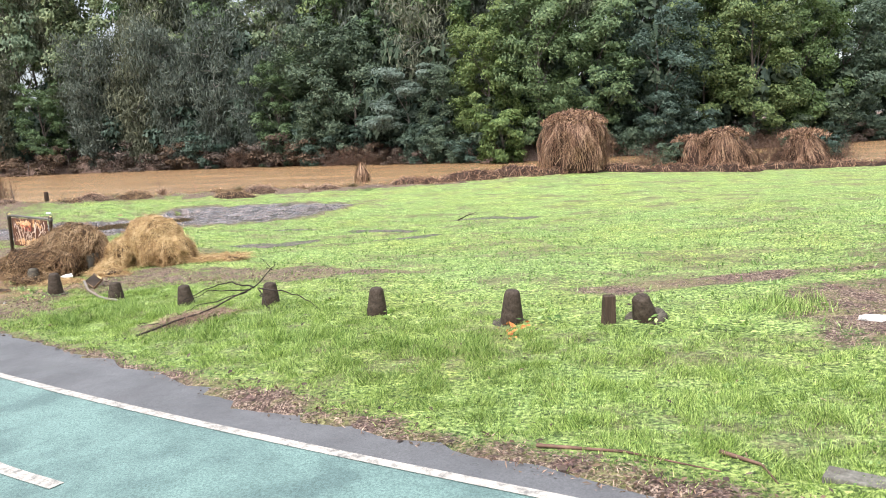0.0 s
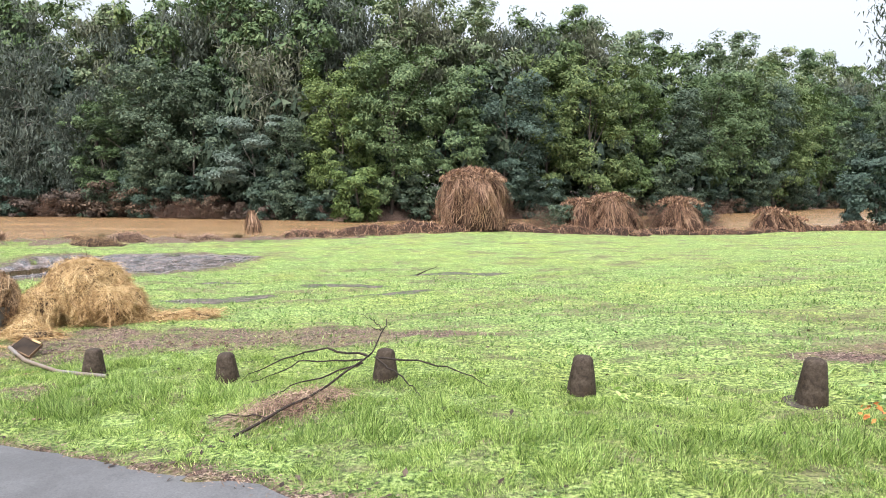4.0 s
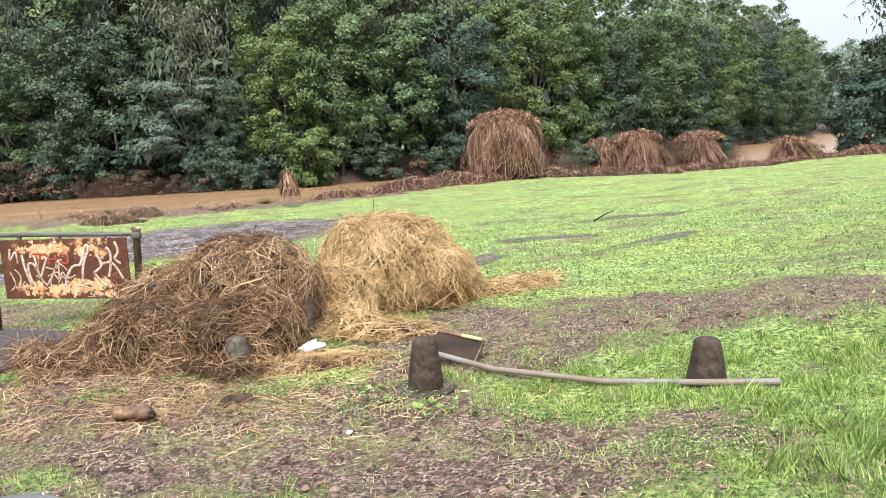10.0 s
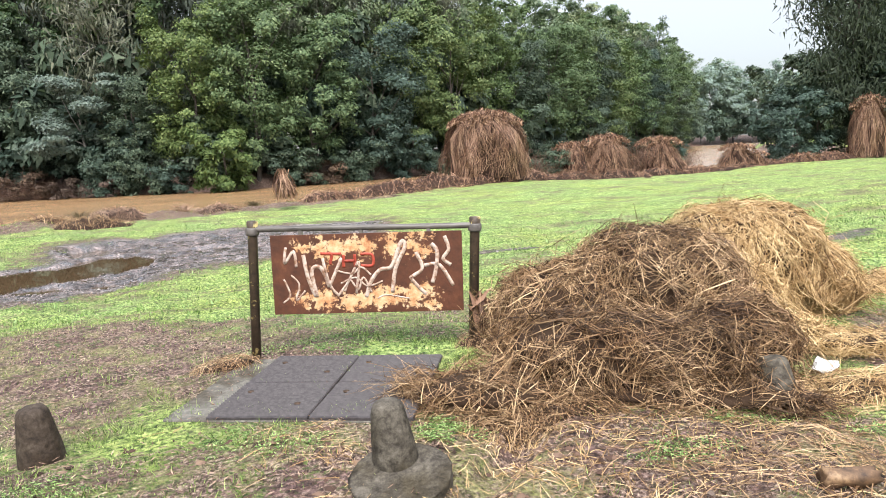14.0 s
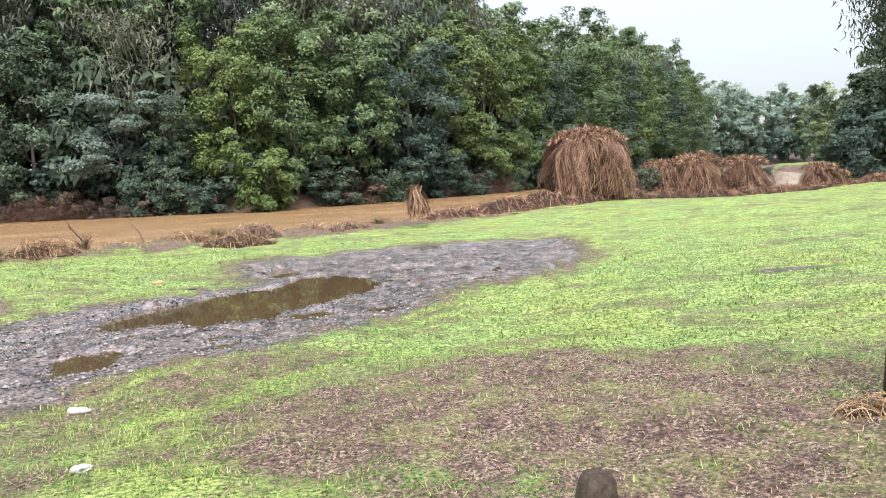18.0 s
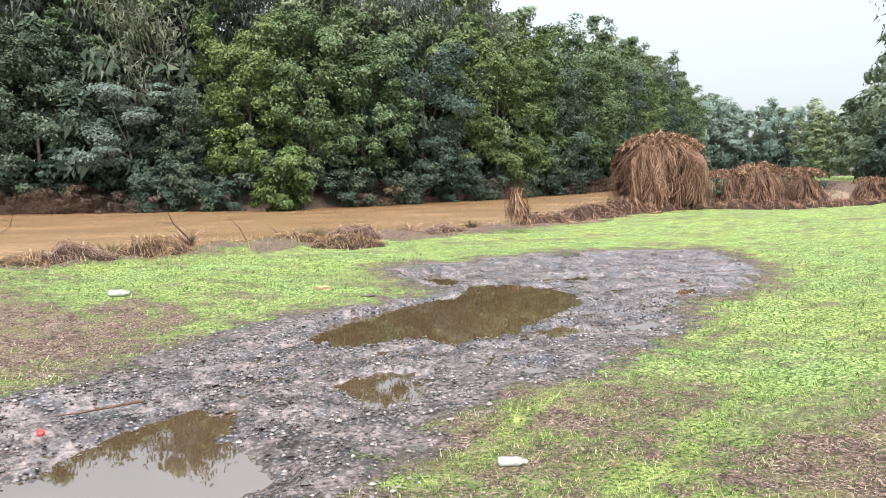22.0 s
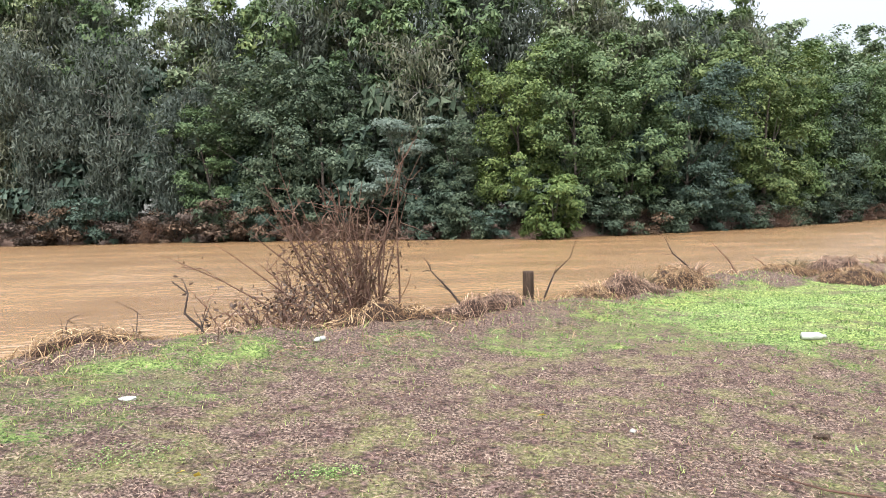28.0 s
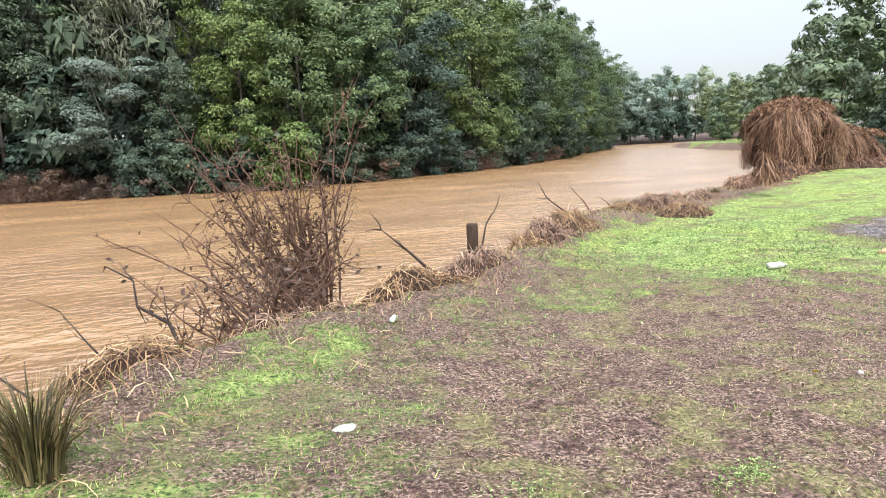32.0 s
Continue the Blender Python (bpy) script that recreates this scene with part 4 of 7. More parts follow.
def block(name, size, mat, bevel=0.01, wob=0.0, seed=0, at=(0, 0, 0)):
    """A box with bevelled and slightly uneven edges, its base at z = 0."""
    bm = bmesh.new()
    bmesh.ops.create_cube(bm, size=1.0)
    r_ = np.random.default_rng(seed)
    for v in bm.verts:
        v.co = Vector((v.co.x * size[0] + at[0], v.co.y * size[1] + at[1], (v.co.z + 0.5) * size[2] + at[2])) + Vector(r_.normal(0, wob, 3) if wob else (0, 0, 0))
    bmesh.ops.bevel(bm, geom=bm.edges[:], offset=bevel, segments=2, profile=0.6, affect="EDGES")
    me = bpy.data.meshes.new(name)
    bm.to_mesh(me)
    bm.free()
    me.materials.append(mat)
    return me


# bollards: place, lean about x and y, height, whether the round footing shows
def bollard(x, y, tall, lean, footing, label, seed, wide=0.93, mat="bollard", foot=0.2):
    top = thing("bollard", (x, y, land_at(x, y) - 0.03), label, "bollard", "bollards along the path")
    top.matrix_basis = pose(x, y, land_at(x, y) - 0.03, lean[0], lean[1], 0)
    h = tall + 0.03
    prof = [(0.134, -0.1), (0.13, 0.0), (0.12, h * 0.3), (0.1, h * 0.65), (0.086, h * 0.9), (0.078, h * 0.96), (0.062, h), (0.025, h + 0.008)]
    part("cone", solid("cone", lathe([(r * wide, z) for r, z in prof], 22, 0.012, seed), M[mat]), top)
    if footing:
        part("footing", solid("footing", lathe([(foot * 0.97, -0.12), (foot, 0.0), (foot, 0.012), (foot * 0.985, 0.018), (foot * 0.97, 0.02), (foot * 0.9, 0.021), (0.1, 0.022)], 24, 0.02, seed + 50), M["grey_bollard"]), top, "round grey concrete footing").matrix_basis = pose(0, -0.13 if foot > 0.24 else 0, 0.06 if foot > 0.24 else 0.022, 9 if foot > 0.24 else 0, 0, 0)
    return top


m = Nodes("grey_weathered_bollard", 0.85, 0.25)
c = m.ramp(m.noise(24, 6, 0.75), [(0.36, (0.03, 0.025, 0.019)), (0.5, (0.075, 0.064, 0.05)), (0.7, (0.15, 0.132, 0.105))])
m.color(m.mix(m.step(m.noise(3.5, 4), 0.42, 0.62), c, m.mix(1.0, c, (0.5, 0.46, 0.36), "MULTIPLY")))
m.bump(m.noise(45, 5), 0.7, 0.01)
M["grey_bollard"] = m.mat
plain = "dark weathered concrete cone bollard in the grass"
bollard(-1.83, 7.03, 0.35, (2, 3), True, "dark concrete bollard on a bared round footing", 1)
bollard(-3.48, 7.34, 0.31, (0, 2), False, plain, 2)
bollard(-5.15, 7.76, 0.29, (-3, 0), False, "dark concrete bollard with a fallen branch across it", 3)
bollard(-6.73, 8.1, 0.28, (3, -2), False, plain, 4)
bollard(-8.27, 8.42, 0.27, (0, 2), False, "dark concrete bollard behind a fallen pipe", 5)
bollard(-9.95, 8.87, 0.34, (0, 2), True, plain, 6)
bollard(-11.33, 9.68, 0.27, (-6, -6), False, "grey concrete bollard half buried in straw", 7, 0.95, "grey_bollard")
bollard(-13.52, 9.55, 0.36, (3, -6), True, "leaning concrete bollard torn up on its round footing", 8, 0.95, "grey_bollard", 0.245)
bollard(-15.33, 10.25, 0.3, (4, -3), False, plain, 9)
bollard(-16.72, 10.7, 0.39, (0, 4), False, plain, 10)
bollard(-0.5, 6.9, 0.24, (16, -10), True, "dark bollard knocked askew in the grass", 11)
stump = thing("post_stump", (-0.83, 6.8, land_at(-0.83, 6.8) - 0.03), "square rotten timber post stump in the grass", "post", turn=25)
part("post", block("post", (0.11, 0.11, 0.3), M["timber"], 0.008, 0.004, 3), stump)

# ---- the sign ----
m = Nodes("rusty_peeling_board", 0.6, 0.35)
rust = m.ramp(m.noise(7, 6, 0.7), [(0.3, (0.045, 0.016, 0.009)), (0.6, (0.1, 0.034, 0.016)), (0.85, (0.19, 0.075, 0.034))])
cream = m.ramp(m.noise(9, 5, 0.75), [(0.34, (0.36, 0.14, 0.055)), (0.5, (0.58, 0.34, 0.17)), (0.68, (0.68, 0.52, 0.35))])
sep = m.n.new("ShaderNodeSeparateXYZ")
m.l.new(m.coord.outputs["Object"], sep.inputs[0])
band = m.math("ABSOLUTE", m.math("SUBTRACT", sep.outputs["Z"], 0.565), 0.0)
side = m.math("ABSOLUTE", m.math("ADD", sep.outputs["X"], -0.02), 0.0)
strip = m.math("ABSOLUTE", m.math("SUBTRACT", band, 0.2), 0.0)
here = m.math("ADD", m.math("SUBTRACT", 0.09, strip), m.math("MULTIPLY", m.math("SUBTRACT", m.noise(6.0, 7, 0.78), 0.5), 1.0))
here = m.math("SUBTRACT", here, m.math("MULTIPLY", m.step(side, 0.5, 0.7), 0.3))
m.color(m.mix(m.step(here, 0.035, 0.06), rust, cream))
m.bump(m.noise(30, 5), 0.4, 0.01)
M["board"] = m.mat
m = Nodes("scuffed_dark_post_paint", 0.5, 0.4)
m.color(m.mix(m.step(m.noise(9, 5, 0.7), 0.58, 0.63), m.ramp(m.noise(22, 5), [(0.3, (0.028, 0.02, 0.014)), (0.75, (0.09, 0.06, 0.04))]), (0.5, 0.4, 0.16)))
M["sign_post"] = m.mat
m = Nodes("grey_brown_rail", 0.45, 0.45)
m.color(m.ramp(m.noise(8, 5, 0.7, stretch=(0.4, 3, 3)), [(0.3, (0.035, 0.03, 0.026)), (0.7, (0.16, 0.14, 0.125))]))
M["rail"] = m.mat
m = Nodes("pale_spray_paint", 0.5, 0.3)
m.color(m.ramp(m.noise(22, 5, 0.75), [(0.38, (0.24, 0.12, 0.07)), (0.5, (0.46, 0.34, 0.27)), (0.68, (0.62, 0.52, 0.45))]))
M["spray"] = m.mat
m = Nodes("faded_red_paint", 0.5, 0.3)
m.color(m.ramp(m.noise(25, 5, 0.7), [(0.35, (0.22, 0.03, 0.018)), (0.65, (0.42, 0.07, 0.04))]))
M["red_paint"] = m.mat

sign_z = 0.25
sign = thing("park_sign", (-13.45, 11.565, sign_z), "rusted graffiti-covered sign board hung between two dark posts", "sign", turn=-13.7)
for px_, h, lab, tip in ((-0.85, 0.99, "dark post with patches of yellow paint", 2.8), (0.8, 0.95, "", 3.0)):
    post = part("post", solid("post", lathe([(0.037, -0.3), (0.036, h - 0.1), (0.041, h - 0.09), (0.042, h - 0.005), (0.036, h)], 14, 0.008, int(px_ * 9) + 20), M["sign_post"]), sign, lab)
    post.matrix_basis = pose(px_ - 0.005, 0, 0, 0, tip, 0)
    collar = part("collar", solid("collar", lathe([(0.045, h - 0.11), (0.05, h - 0.1), (0.05, h - 0.06), (0.045, h - 0.05)], 14), M["rail"]), post)
part("rail", mesh_of("rail", *tubes([[((-0.81, -0.01, 0.925), 0.022), ((-0.3, -0.012, 0.915), 0.022), ((0.3, -0.012, 0.898), 0.022), ((0.83, -0.01, 0.885), 0.022)]], 12), M["rail"]), sign)
board = part("board", block("board", (1.42, 0.012, 0.6), M["board"], 0.003, 0.0, 0, (0.02, 0, 0.265)), sign)
board.matrix_basis = pose(0, -0.01, 0, 1.0, 0.9, 0)
for cx in (-0.45, 0.0, 0.5):
    part("hanger", block("hanger", (0.03, 0.03, 0.07), M["rail"], 0.004, 0, 0, (cx, -0.012, 0.845)), sign)


def stroke(name, pts, width, mat):
    """A flat brush stroke on the board's face from board fractions, thickened a little."""
    p = np.array(pts, float)
    t_ = np.linspace(0, len(p) - 1, (len(p) - 1) * 6 + 1)
    k = np.clip(t_.astype(int), 0, len(p) - 2)
    fr = (t_ - k)[:, None]
    p0, p1, p2, p3 = p[np.maximum(k - 1, 0)], p[k], p[k + 1], p[np.minimum(k + 2, len(p) - 1)]
    q = 0.5 * (2 * p1 + (p2 - p0) * fr + (2 * p0 - 5 * p1 + 4 * p2 - p3) * fr**2 + (3 * p1 - p0 - 3 * p2 + p3) * fr**3)
    x, z = -0.69 + 1.42 * q[:, 0], 0.865 - 0.6 * q[:, 1]
    d = np.stack([np.gradient(x), np.gradient(z)], -1)
    d /= np.linalg.norm(d, axis=1, keepdims=True) + 1e-9
    nx_, nz_ = -d[:, 1] * width / 2, d[:, 0] * width / 2
    y = np.full(len(x), -0.0085)
    v = np.stack([np.stack([x + nx_, y, z + nz_], -1), np.stack([x - nx_, y, z - nz_], -1)], 1).reshape(-1, 3)
    i = np.arange(len(x) - 1) * 2
    ob = part(name, mesh_of(name, v, np.stack([i, i + 1, i + 3, i + 2], -1), mat), board)
    ob.modifiers.new("depth", "SOLIDIFY").thickness = 0.0012
    return ob


for pts, w in ([((0.08, 0.15), (0.07, 0.35), (0.12, 0.2), (0.13, 0.4)), 0.016], [((0.17, 0.25), (0.19, 0.55), (0.23, 0.78), (0.21, 0.45), (0.26, 0.42), (0.3, 0.66)), 0.022],
               [((0.3, 0.66), (0.33, 0.5), (0.37, 0.3)), 0.018], [((0.27, 0.3), (0.3, 0.62), (0.34, 0.76)), 0.016], [((0.34, 0.78), (0.4, 0.6), (0.46, 0.35), (0.44, 0.75)), 0.014],
               [((0.49, 0.8), (0.52, 0.6), (0.57, 0.46), (0.63, 0.42), (0.68, 0.14), (0.7, 0.12), (0.7, 0.2), (0.65, 0.45), (0.63, 0.75)), 0.022],
               [((0.76, 0.25), (0.79, 0.45), (0.74, 0.55), (0.73, 0.58), (0.78, 0.72), (0.81, 0.78)), 0.02], [((0.84, 0.15), (0.87, 0.25), (0.86, 0.48), (0.84, 0.64)), 0.022],
               [((0.8, 0.42), (0.88, 0.42), (0.95, 0.68)), 0.02], [((0.91, 0.06), (0.93, 0.22), (0.9, 0.34), (0.94, 0.42)), 0.02]):
    stroke("paint_stroke", pts, w * 1.3, M["spray"])
for pts, w in ([((0.06, 0.55), (0.09, 0.75), (0.05, 0.85)), 0.014], [((0.1, 0.5), (0.14, 0.62), (0.12, 0.82), (0.17, 0.7)), 0.012], [((0.33, 0.45), (0.42, 0.5), (0.47, 0.42), (0.52, 0.52)), 0.014], [((0.36, 0.62), (0.44, 0.55), (0.5, 0.66), (0.58, 0.6)), 0.012],
               [((0.38, 0.72), (0.41, 0.58), (0.45, 0.7), (0.48, 0.55), (0.52, 0.74)), 0.014], [((0.55, 0.82), (0.6, 0.78), (0.72, 0.83)), 0.01]):
    stroke("paint_stroke", pts, w, M["spray"])
for pts in (((0.26, 0.24), (0.37, 0.25)), ((0.32, 0.25), (0.31, 0.38)), ((0.38, 0.26), (0.38, 0.42)), ((0.44, 0.26), (0.44, 0.42)), ((0.38, 0.34), (0.44, 0.34)), ((0.47, 0.26), (0.53, 0.27), (0.53, 0.4), (0.47, 0.4))):
    stroke("red_bar", pts, 0.022, M["red_paint"])

# ---- rubber mats on a slab ----
m = Nodes("ribbed_dark_rubber", 0.55, 0.35)
m.color(m.ramp(m.noise(35, 5, 0.7), [(0.38, (0.03, 0.025, 0.026)), (0.62, (0.06, 0.051, 0.052))]))
M["rubber"] = m.mat
slab_z = SLAB_Z
slab = thing("concrete_slab", (-13.86, 10.91, slab_z - 0.1), "low concrete slab beside the sign", "slab", turn=-19.2)
part("slab", block("slab", (1.5, 1.27, 0.1), M["concrete"], 0.012, 0.004, 5), slab)
rib_v, rib_f = [], []
for k in range(20):
    y0 = -0.29 + k * 0.0298
    rib_v += [(-0.3, y0, 0.028), (0.3, y0, 0.028), (0.3, y0 + 0.009, 0.04), (-0.3, y0 + 0.009, 0.04), (0.3, y0 + 0.018, 0.028), (-0.3, y0 + 0.018, 0.028)]
    b = 6 * k
    rib_f += [(b, b + 1, b + 2, b + 3), (b + 3, b + 2, b + 4, b + 5)]
mat_mesh, ribs_mesh = block("base", (0.612, 0.612, 0.028), M["rubber"], 0.006), mesh_of("ribbing", rib_v, rib_f, M["rubber"], True)
for ix in (-1, 1):
    for iy in (-1, 1):
        spot = Matrix.Rotation(radians(-19.2), 4, "Z") @ Vector((ix * 0.311, iy * 0.316, 0))
        tile = thing("rubber_mat", (-13.73 + spot.x, 10.86 + spot.y, slab_z - 0.012), "square ribbed dark rubber mat on the slab", "mat", "rubber mats by the sign", turn=-19.2 + ix * iy * 0.4)
        part("base", mat_mesh, tile)
        part("ribbing", ribs_mesh, tile, kind="stuff")
        for bx, by in ((-0.2, 0.12), (0.18, -0.1)):
            hole = part("bolt", solid("bolt", lathe([(0.022, 0.034), (0.02, 0.04), (0.012, 0.042)], 10), M["timber"]), tile)
            hole.location = (bx, by, 0)


# ---- straw heaps ----
def strands(rng, start, way, surface, n_steps, length, width, lift, curl=0.35):
    """Ribbons that run over a surface z = surface(x, y): arrays of places and corners."""
    n = len(start)
    p, d = start[:, :2].copy(), way.copy()
    rows, h0 = [], rng.uniform(*lift, n)
    bow = rng.uniform(0.0, 1.0, n)
    for k in range(n_steps + 1):
        s = k / n_steps
        z = surface(p[:, 0], p[:, 1]) + h0 * (0.35 + bow * np.sin(np.pi * s)) + 0.004
        rows.append(np.column_stack([p, z]))
        d = d + rng.normal(0, curl, (n, 2)) / n_steps
        d /= np.linalg.norm(d, axis=1, keepdims=True) + 1e-9
        p = p + d * (length / n_steps)[:, None]
    c = np.stack(rows, 1)
    t_ = np.gradient(c, axis=1)
    side = np.stack([-t_[..., 1], t_[..., 0], rng.normal(0, 0.5, (n, 1)) * np.linalg.norm(t_[..., :2], axis=-1)], -1)
    side /= np.linalg.norm(side, axis=-1, keepdims=True) + 1e-9
    w = (width * rng.uniform(0.6, 1.4, n))[:, None, None] * np.linspace(1, 0.5, n_steps + 1)[None, :, None] * 0.5
    v = np.stack([c + side * w, c - side * w], 2).reshape(-1, 3)
    base = (np.arange(n) * (n_steps + 1) * 2)[:, None] + np.arange(n_steps)[None] * 2
    f = np.stack([base, base + 1, base + 3, base + 2], -1).reshape(-1, 4)
    return v, f


def heap(name, label, category, centre, bumps, count, mat, core_mat, length=(0.25, 0.6), width=0.009, group="", spill=0.12, seed=1, lift=(0.0, 0.07), res=0.06, noise_h=0.05, mess=0.7, curl=0.35):
    """A heap whose shape is the highest of several bumps (x, y, rx, ry, turn, height, squareness), thatched with loose strands."""
    rng = np.random.default_rng(seed)
    cx, cy = centre

    def rise_of(x, y, rag=0.12):
        z = np.full(x.shape, -0.06)
        for bx, by, rx, ry, turn, h, sq in bumps:
            e = ellipse(x, y, bx, by, rx, ry, turn) + rag * ripple(x, y, 0.9, 3, seed % 7)
            z = np.maximum(z, h * np.sign(1 - e) * np.abs(1 - np.clip(e, 0, 1.2) ** sq) ** 0.8)
        return z

    def surface(x, y):
        z = rise_of(x, y)
        return land_z(x, y) + z + smooth(0.0, 0.15, z) * noise_h * ripple(x, y, 0.55, 4, seed % 5)

    rad = max(math.hypot(b[0] - cx, b[1] - cy) + max(b[2], b[3]) for b in bumps)
    base_z = land_at(cx, cy)
    top = thing(name, (cx, cy, base_z), label, category, group)
    origin = np.array([cx, cy, base_z])
    a = np.arange(-rad, rad + res, res)
    X_, Y_ = np.meshgrid(a + cx, a + cy)
    Z_ = surface(X_, Y_)
    keep = rise_of(X_, Y_, 0.0) > -0.01
    i = np.arange(X_.size).reshape(X_.shape)
    q = np.stack([i[:-1, :-1], i[:-1, 1:], i[1:, 1:], i[1:, :-1]], -1)
    ok = keep[:-1, :-1] | keep[:-1, 1:] | keep[1:, 1:] | keep[1:, :-1]
    # inner shell whose dark colour carries the shade under loose strands
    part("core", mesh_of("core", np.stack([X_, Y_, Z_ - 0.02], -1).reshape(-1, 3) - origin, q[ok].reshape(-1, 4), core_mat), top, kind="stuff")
    px_, py_ = rng.uniform(-rad, rad, count * 4) + cx, rng.uniform(-rad, rad, count * 4) + cy
    rise = surface(px_, py_) - land_z(px_, py_)
    pick = np.where(rise > rng.uniform(-spill * 0.3, spill, rise.shape) * 0.5)[0]
    px_, py_ = px_[pick], py_[pick]
    e = 0.05
    gx_ = (surface(px_ + e, py_) - surface(px_ - e, py_)) / (2 * e)
    gy_ = (surface(px_, py_ + e) - surface(px_, py_ - e)) / (2 * e)
    steep = np.sqrt(1 + gx_**2 + gy_**2)
    chosen = rng.choice(len(px_), min(count, len(px_)), replace=False, p=steep / steep.sum())
    px_, py_, gx_, gy_ = px_[chosen], py_[chosen], gx_[chosen], gy_[chosen]
    d = -np.stack([gx_, gy_], -1) + rng.normal(0, mess, (len(px_), 2))
    d /= np.linalg.norm(d, axis=1, keepdims=True) + 1e-9
    st = np.hypot(gx_, gy_)
    ln = rng.uniform(*length, len(px_)) / np.sqrt(1 + np.clip(st, 0, 2.5) ** 2)
    v, f = strands(rng, np.column_stack([px_, py_]), d, surface, 4, ln, np.full(len(px_), width), lift, curl)
    part("straw_cover", mesh_of("straw_cover", v - origin, f, mat, True), top, kind="stuff")
    return top


def straw_mound(label, centre, bodies, count, mats, length, width, seed, rough_h=0.045):
    """A heap of rounded straw masses (x, y, height, half length, half width, turn, boxiness), thatched by locks of loose strands."""
    rng = np.random.default_rng(seed)
    base = np.array([*centre, land_at(*centre)])
    top = thing("straw_heap", tuple(base), label, "straw heap")
    masses = [(np.array([x, y, land_at(x, y) + h * 0.42]), a, b, h * 0.58, radians(turn), p) for x, y, h, a, b, turn, p in bodies]

    def local(q, mass):
        c, a, b, h, turn, p = mass
        d = q - c
        u, v = d[:, 0] * math.cos(turn) + d[:, 1] * math.sin(turn), -d[:, 0] * math.sin(turn) + d[:, 1] * math.cos(turn)
        return u / a, v / b, d[:, 2] / h

    def depth(q):
        out = np.full(len(q), 9.0)
        for mass in masses:
            u, v, w = local(q, mass)
            e = 3.2 if mass[5] > 5 else 2.0
            r = (np.abs(u) ** mass[5] + ((np.abs(v) + 1e-6) ** e + (np.abs(w) + 1e-6) ** e) ** (mass[5] / e)) ** (1 / mass[5])
            out = np.minimum(out, (r - 1) * min(mass[1:4]))
        bumpy = ripple(q[:, 0] + 0.7 * q[:, 2], q[:, 1] - 0.6 * q[:, 2], 0.5, 4, seed % 5) + 0.6 * ripple(q[:, 2] - q[:, 0], q[:, 1] + q[:, 2], 0.33, 3, 2)
        return out - rough_h * bumpy

    def slope_of(q):
        e = 0.02
        g = np.stack([depth(q + np.eye(3)[k] * e) - depth(q - np.eye(3)[k] * e) for k in range(3)], -1) / (2 * e)
        return g / (np.linalg.norm(g, axis=1, keepdims=True) + 1e-9)

    def settle(q, lift):
        for _ in range(2):
            q = q - slope_of(q) * (depth(q) - lift)[:, None]
        return q

    start = []
    area = np.array([mass[1] * mass[2] + (mass[1] + mass[2]) * mass[3] for mass in masses])
    for mass, share in zip(masses, area / area.sum()):
        c, a, b, h, turn, p = mass
        d = on_ball(rng, 300)
        # the packed inside of each mass, shade between strands put into its dark colour
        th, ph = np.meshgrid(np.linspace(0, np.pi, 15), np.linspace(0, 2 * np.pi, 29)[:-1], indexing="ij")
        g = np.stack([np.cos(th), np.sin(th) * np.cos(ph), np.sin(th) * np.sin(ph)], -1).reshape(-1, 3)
        d = np.concatenate([g, on_ball(rng, int(count * share * 2.6))])
        e = 3.2 if p > 5 else 2.0
        r = (np.abs(d[:, 0]) ** p + (np.abs(d[:, 1]) ** e + np.abs(d[:, 2]) ** e) ** (p / e)) ** (1 / p)
        d = d / r[:, None]
        u, v = d[:, 0] * a, d[:, 1] * b
        q = np.stack([u * math.cos(turn) - v * math.sin(turn), u * math.sin(turn) + v * math.cos(turn), d[:, 2] * h], -1)
        i = np.arange(15 * 28).reshape(15, 28)
        j = np.roll(i, -1, 1)
        part("packed_straw", mesh_of("packed_straw", q[:420] * 0.95 + c - base, np.stack([i[:-1], j[:-1], j[1:], i[1:]], -1).reshape(-1, 4), M["straw_core_shade"]), top)
        start.append(q[420:] + c)
    start = np.concatenate(start)
    start = start[(depth(start) > -0.06) & (start[:, 2] > land_z(start[:, 0], start[:, 1]) - 0.02)]
    start = start[rng.permutation(len(start))[:count]]
    n = len(start)
    locks = start[rng.integers(0, n, 130)]
    which = np.argmin(((start[:, None] - locks[None]) ** 2).sum(-1), 1)
    d = rng.normal(0, 0.62, (130, 3))[which] + rng.normal(0, 0.4, (n, 3)) + np.array([0, 0, -1.0])
    lift = np.abs(rng.normal(0, 0.022, n)) + np.where(rng.uniform(0, 1, n) < 0.06, rng.uniform(0.02, 0.09, n), 0)
    q, ln, rows, nrm, steps = start, rng.uniform(*length, n), [], [], 3
    bow = rng.uniform(0, 1, n)
    for k in range(steps + 1):
        q = settle(q, lift * (0.3 + bow * np.sin(np.pi * k / steps)))
        q[:, 2] = np.maximum(q[:, 2], land_z(q[:, 0], q[:, 1]) + 0.004 + 0.3 * lift)
        g = slope_of(q)
        rows.append(q)
        nrm.append(g)
        d = d + rng.normal(0, 0.2, (n, 3))
        d = d - (d * g).sum(1, keepdims=True) * g
        d /= np.linalg.norm(d, axis=1, keepdims=True) + 1e-9
        q = q + d * (ln / steps)[:, None]
    c, g = np.stack(rows, 1), np.stack(nrm, 1)
    side = np.cross(g, np.gradient(c, axis=1)) 
    side /= np.linalg.norm(side, axis=-1, keepdims=True) + 1e-9
    side = side + g * rng.normal(0, 0.5, (n, 1, 1))
    w = (width * rng.uniform(0.6, 1.4, n))[:, None, None] * np.linspace(1, 0.5, steps + 1)[None, :, None] * 0.5
    v = np.stack([c + side * w, c - side * w], 2)
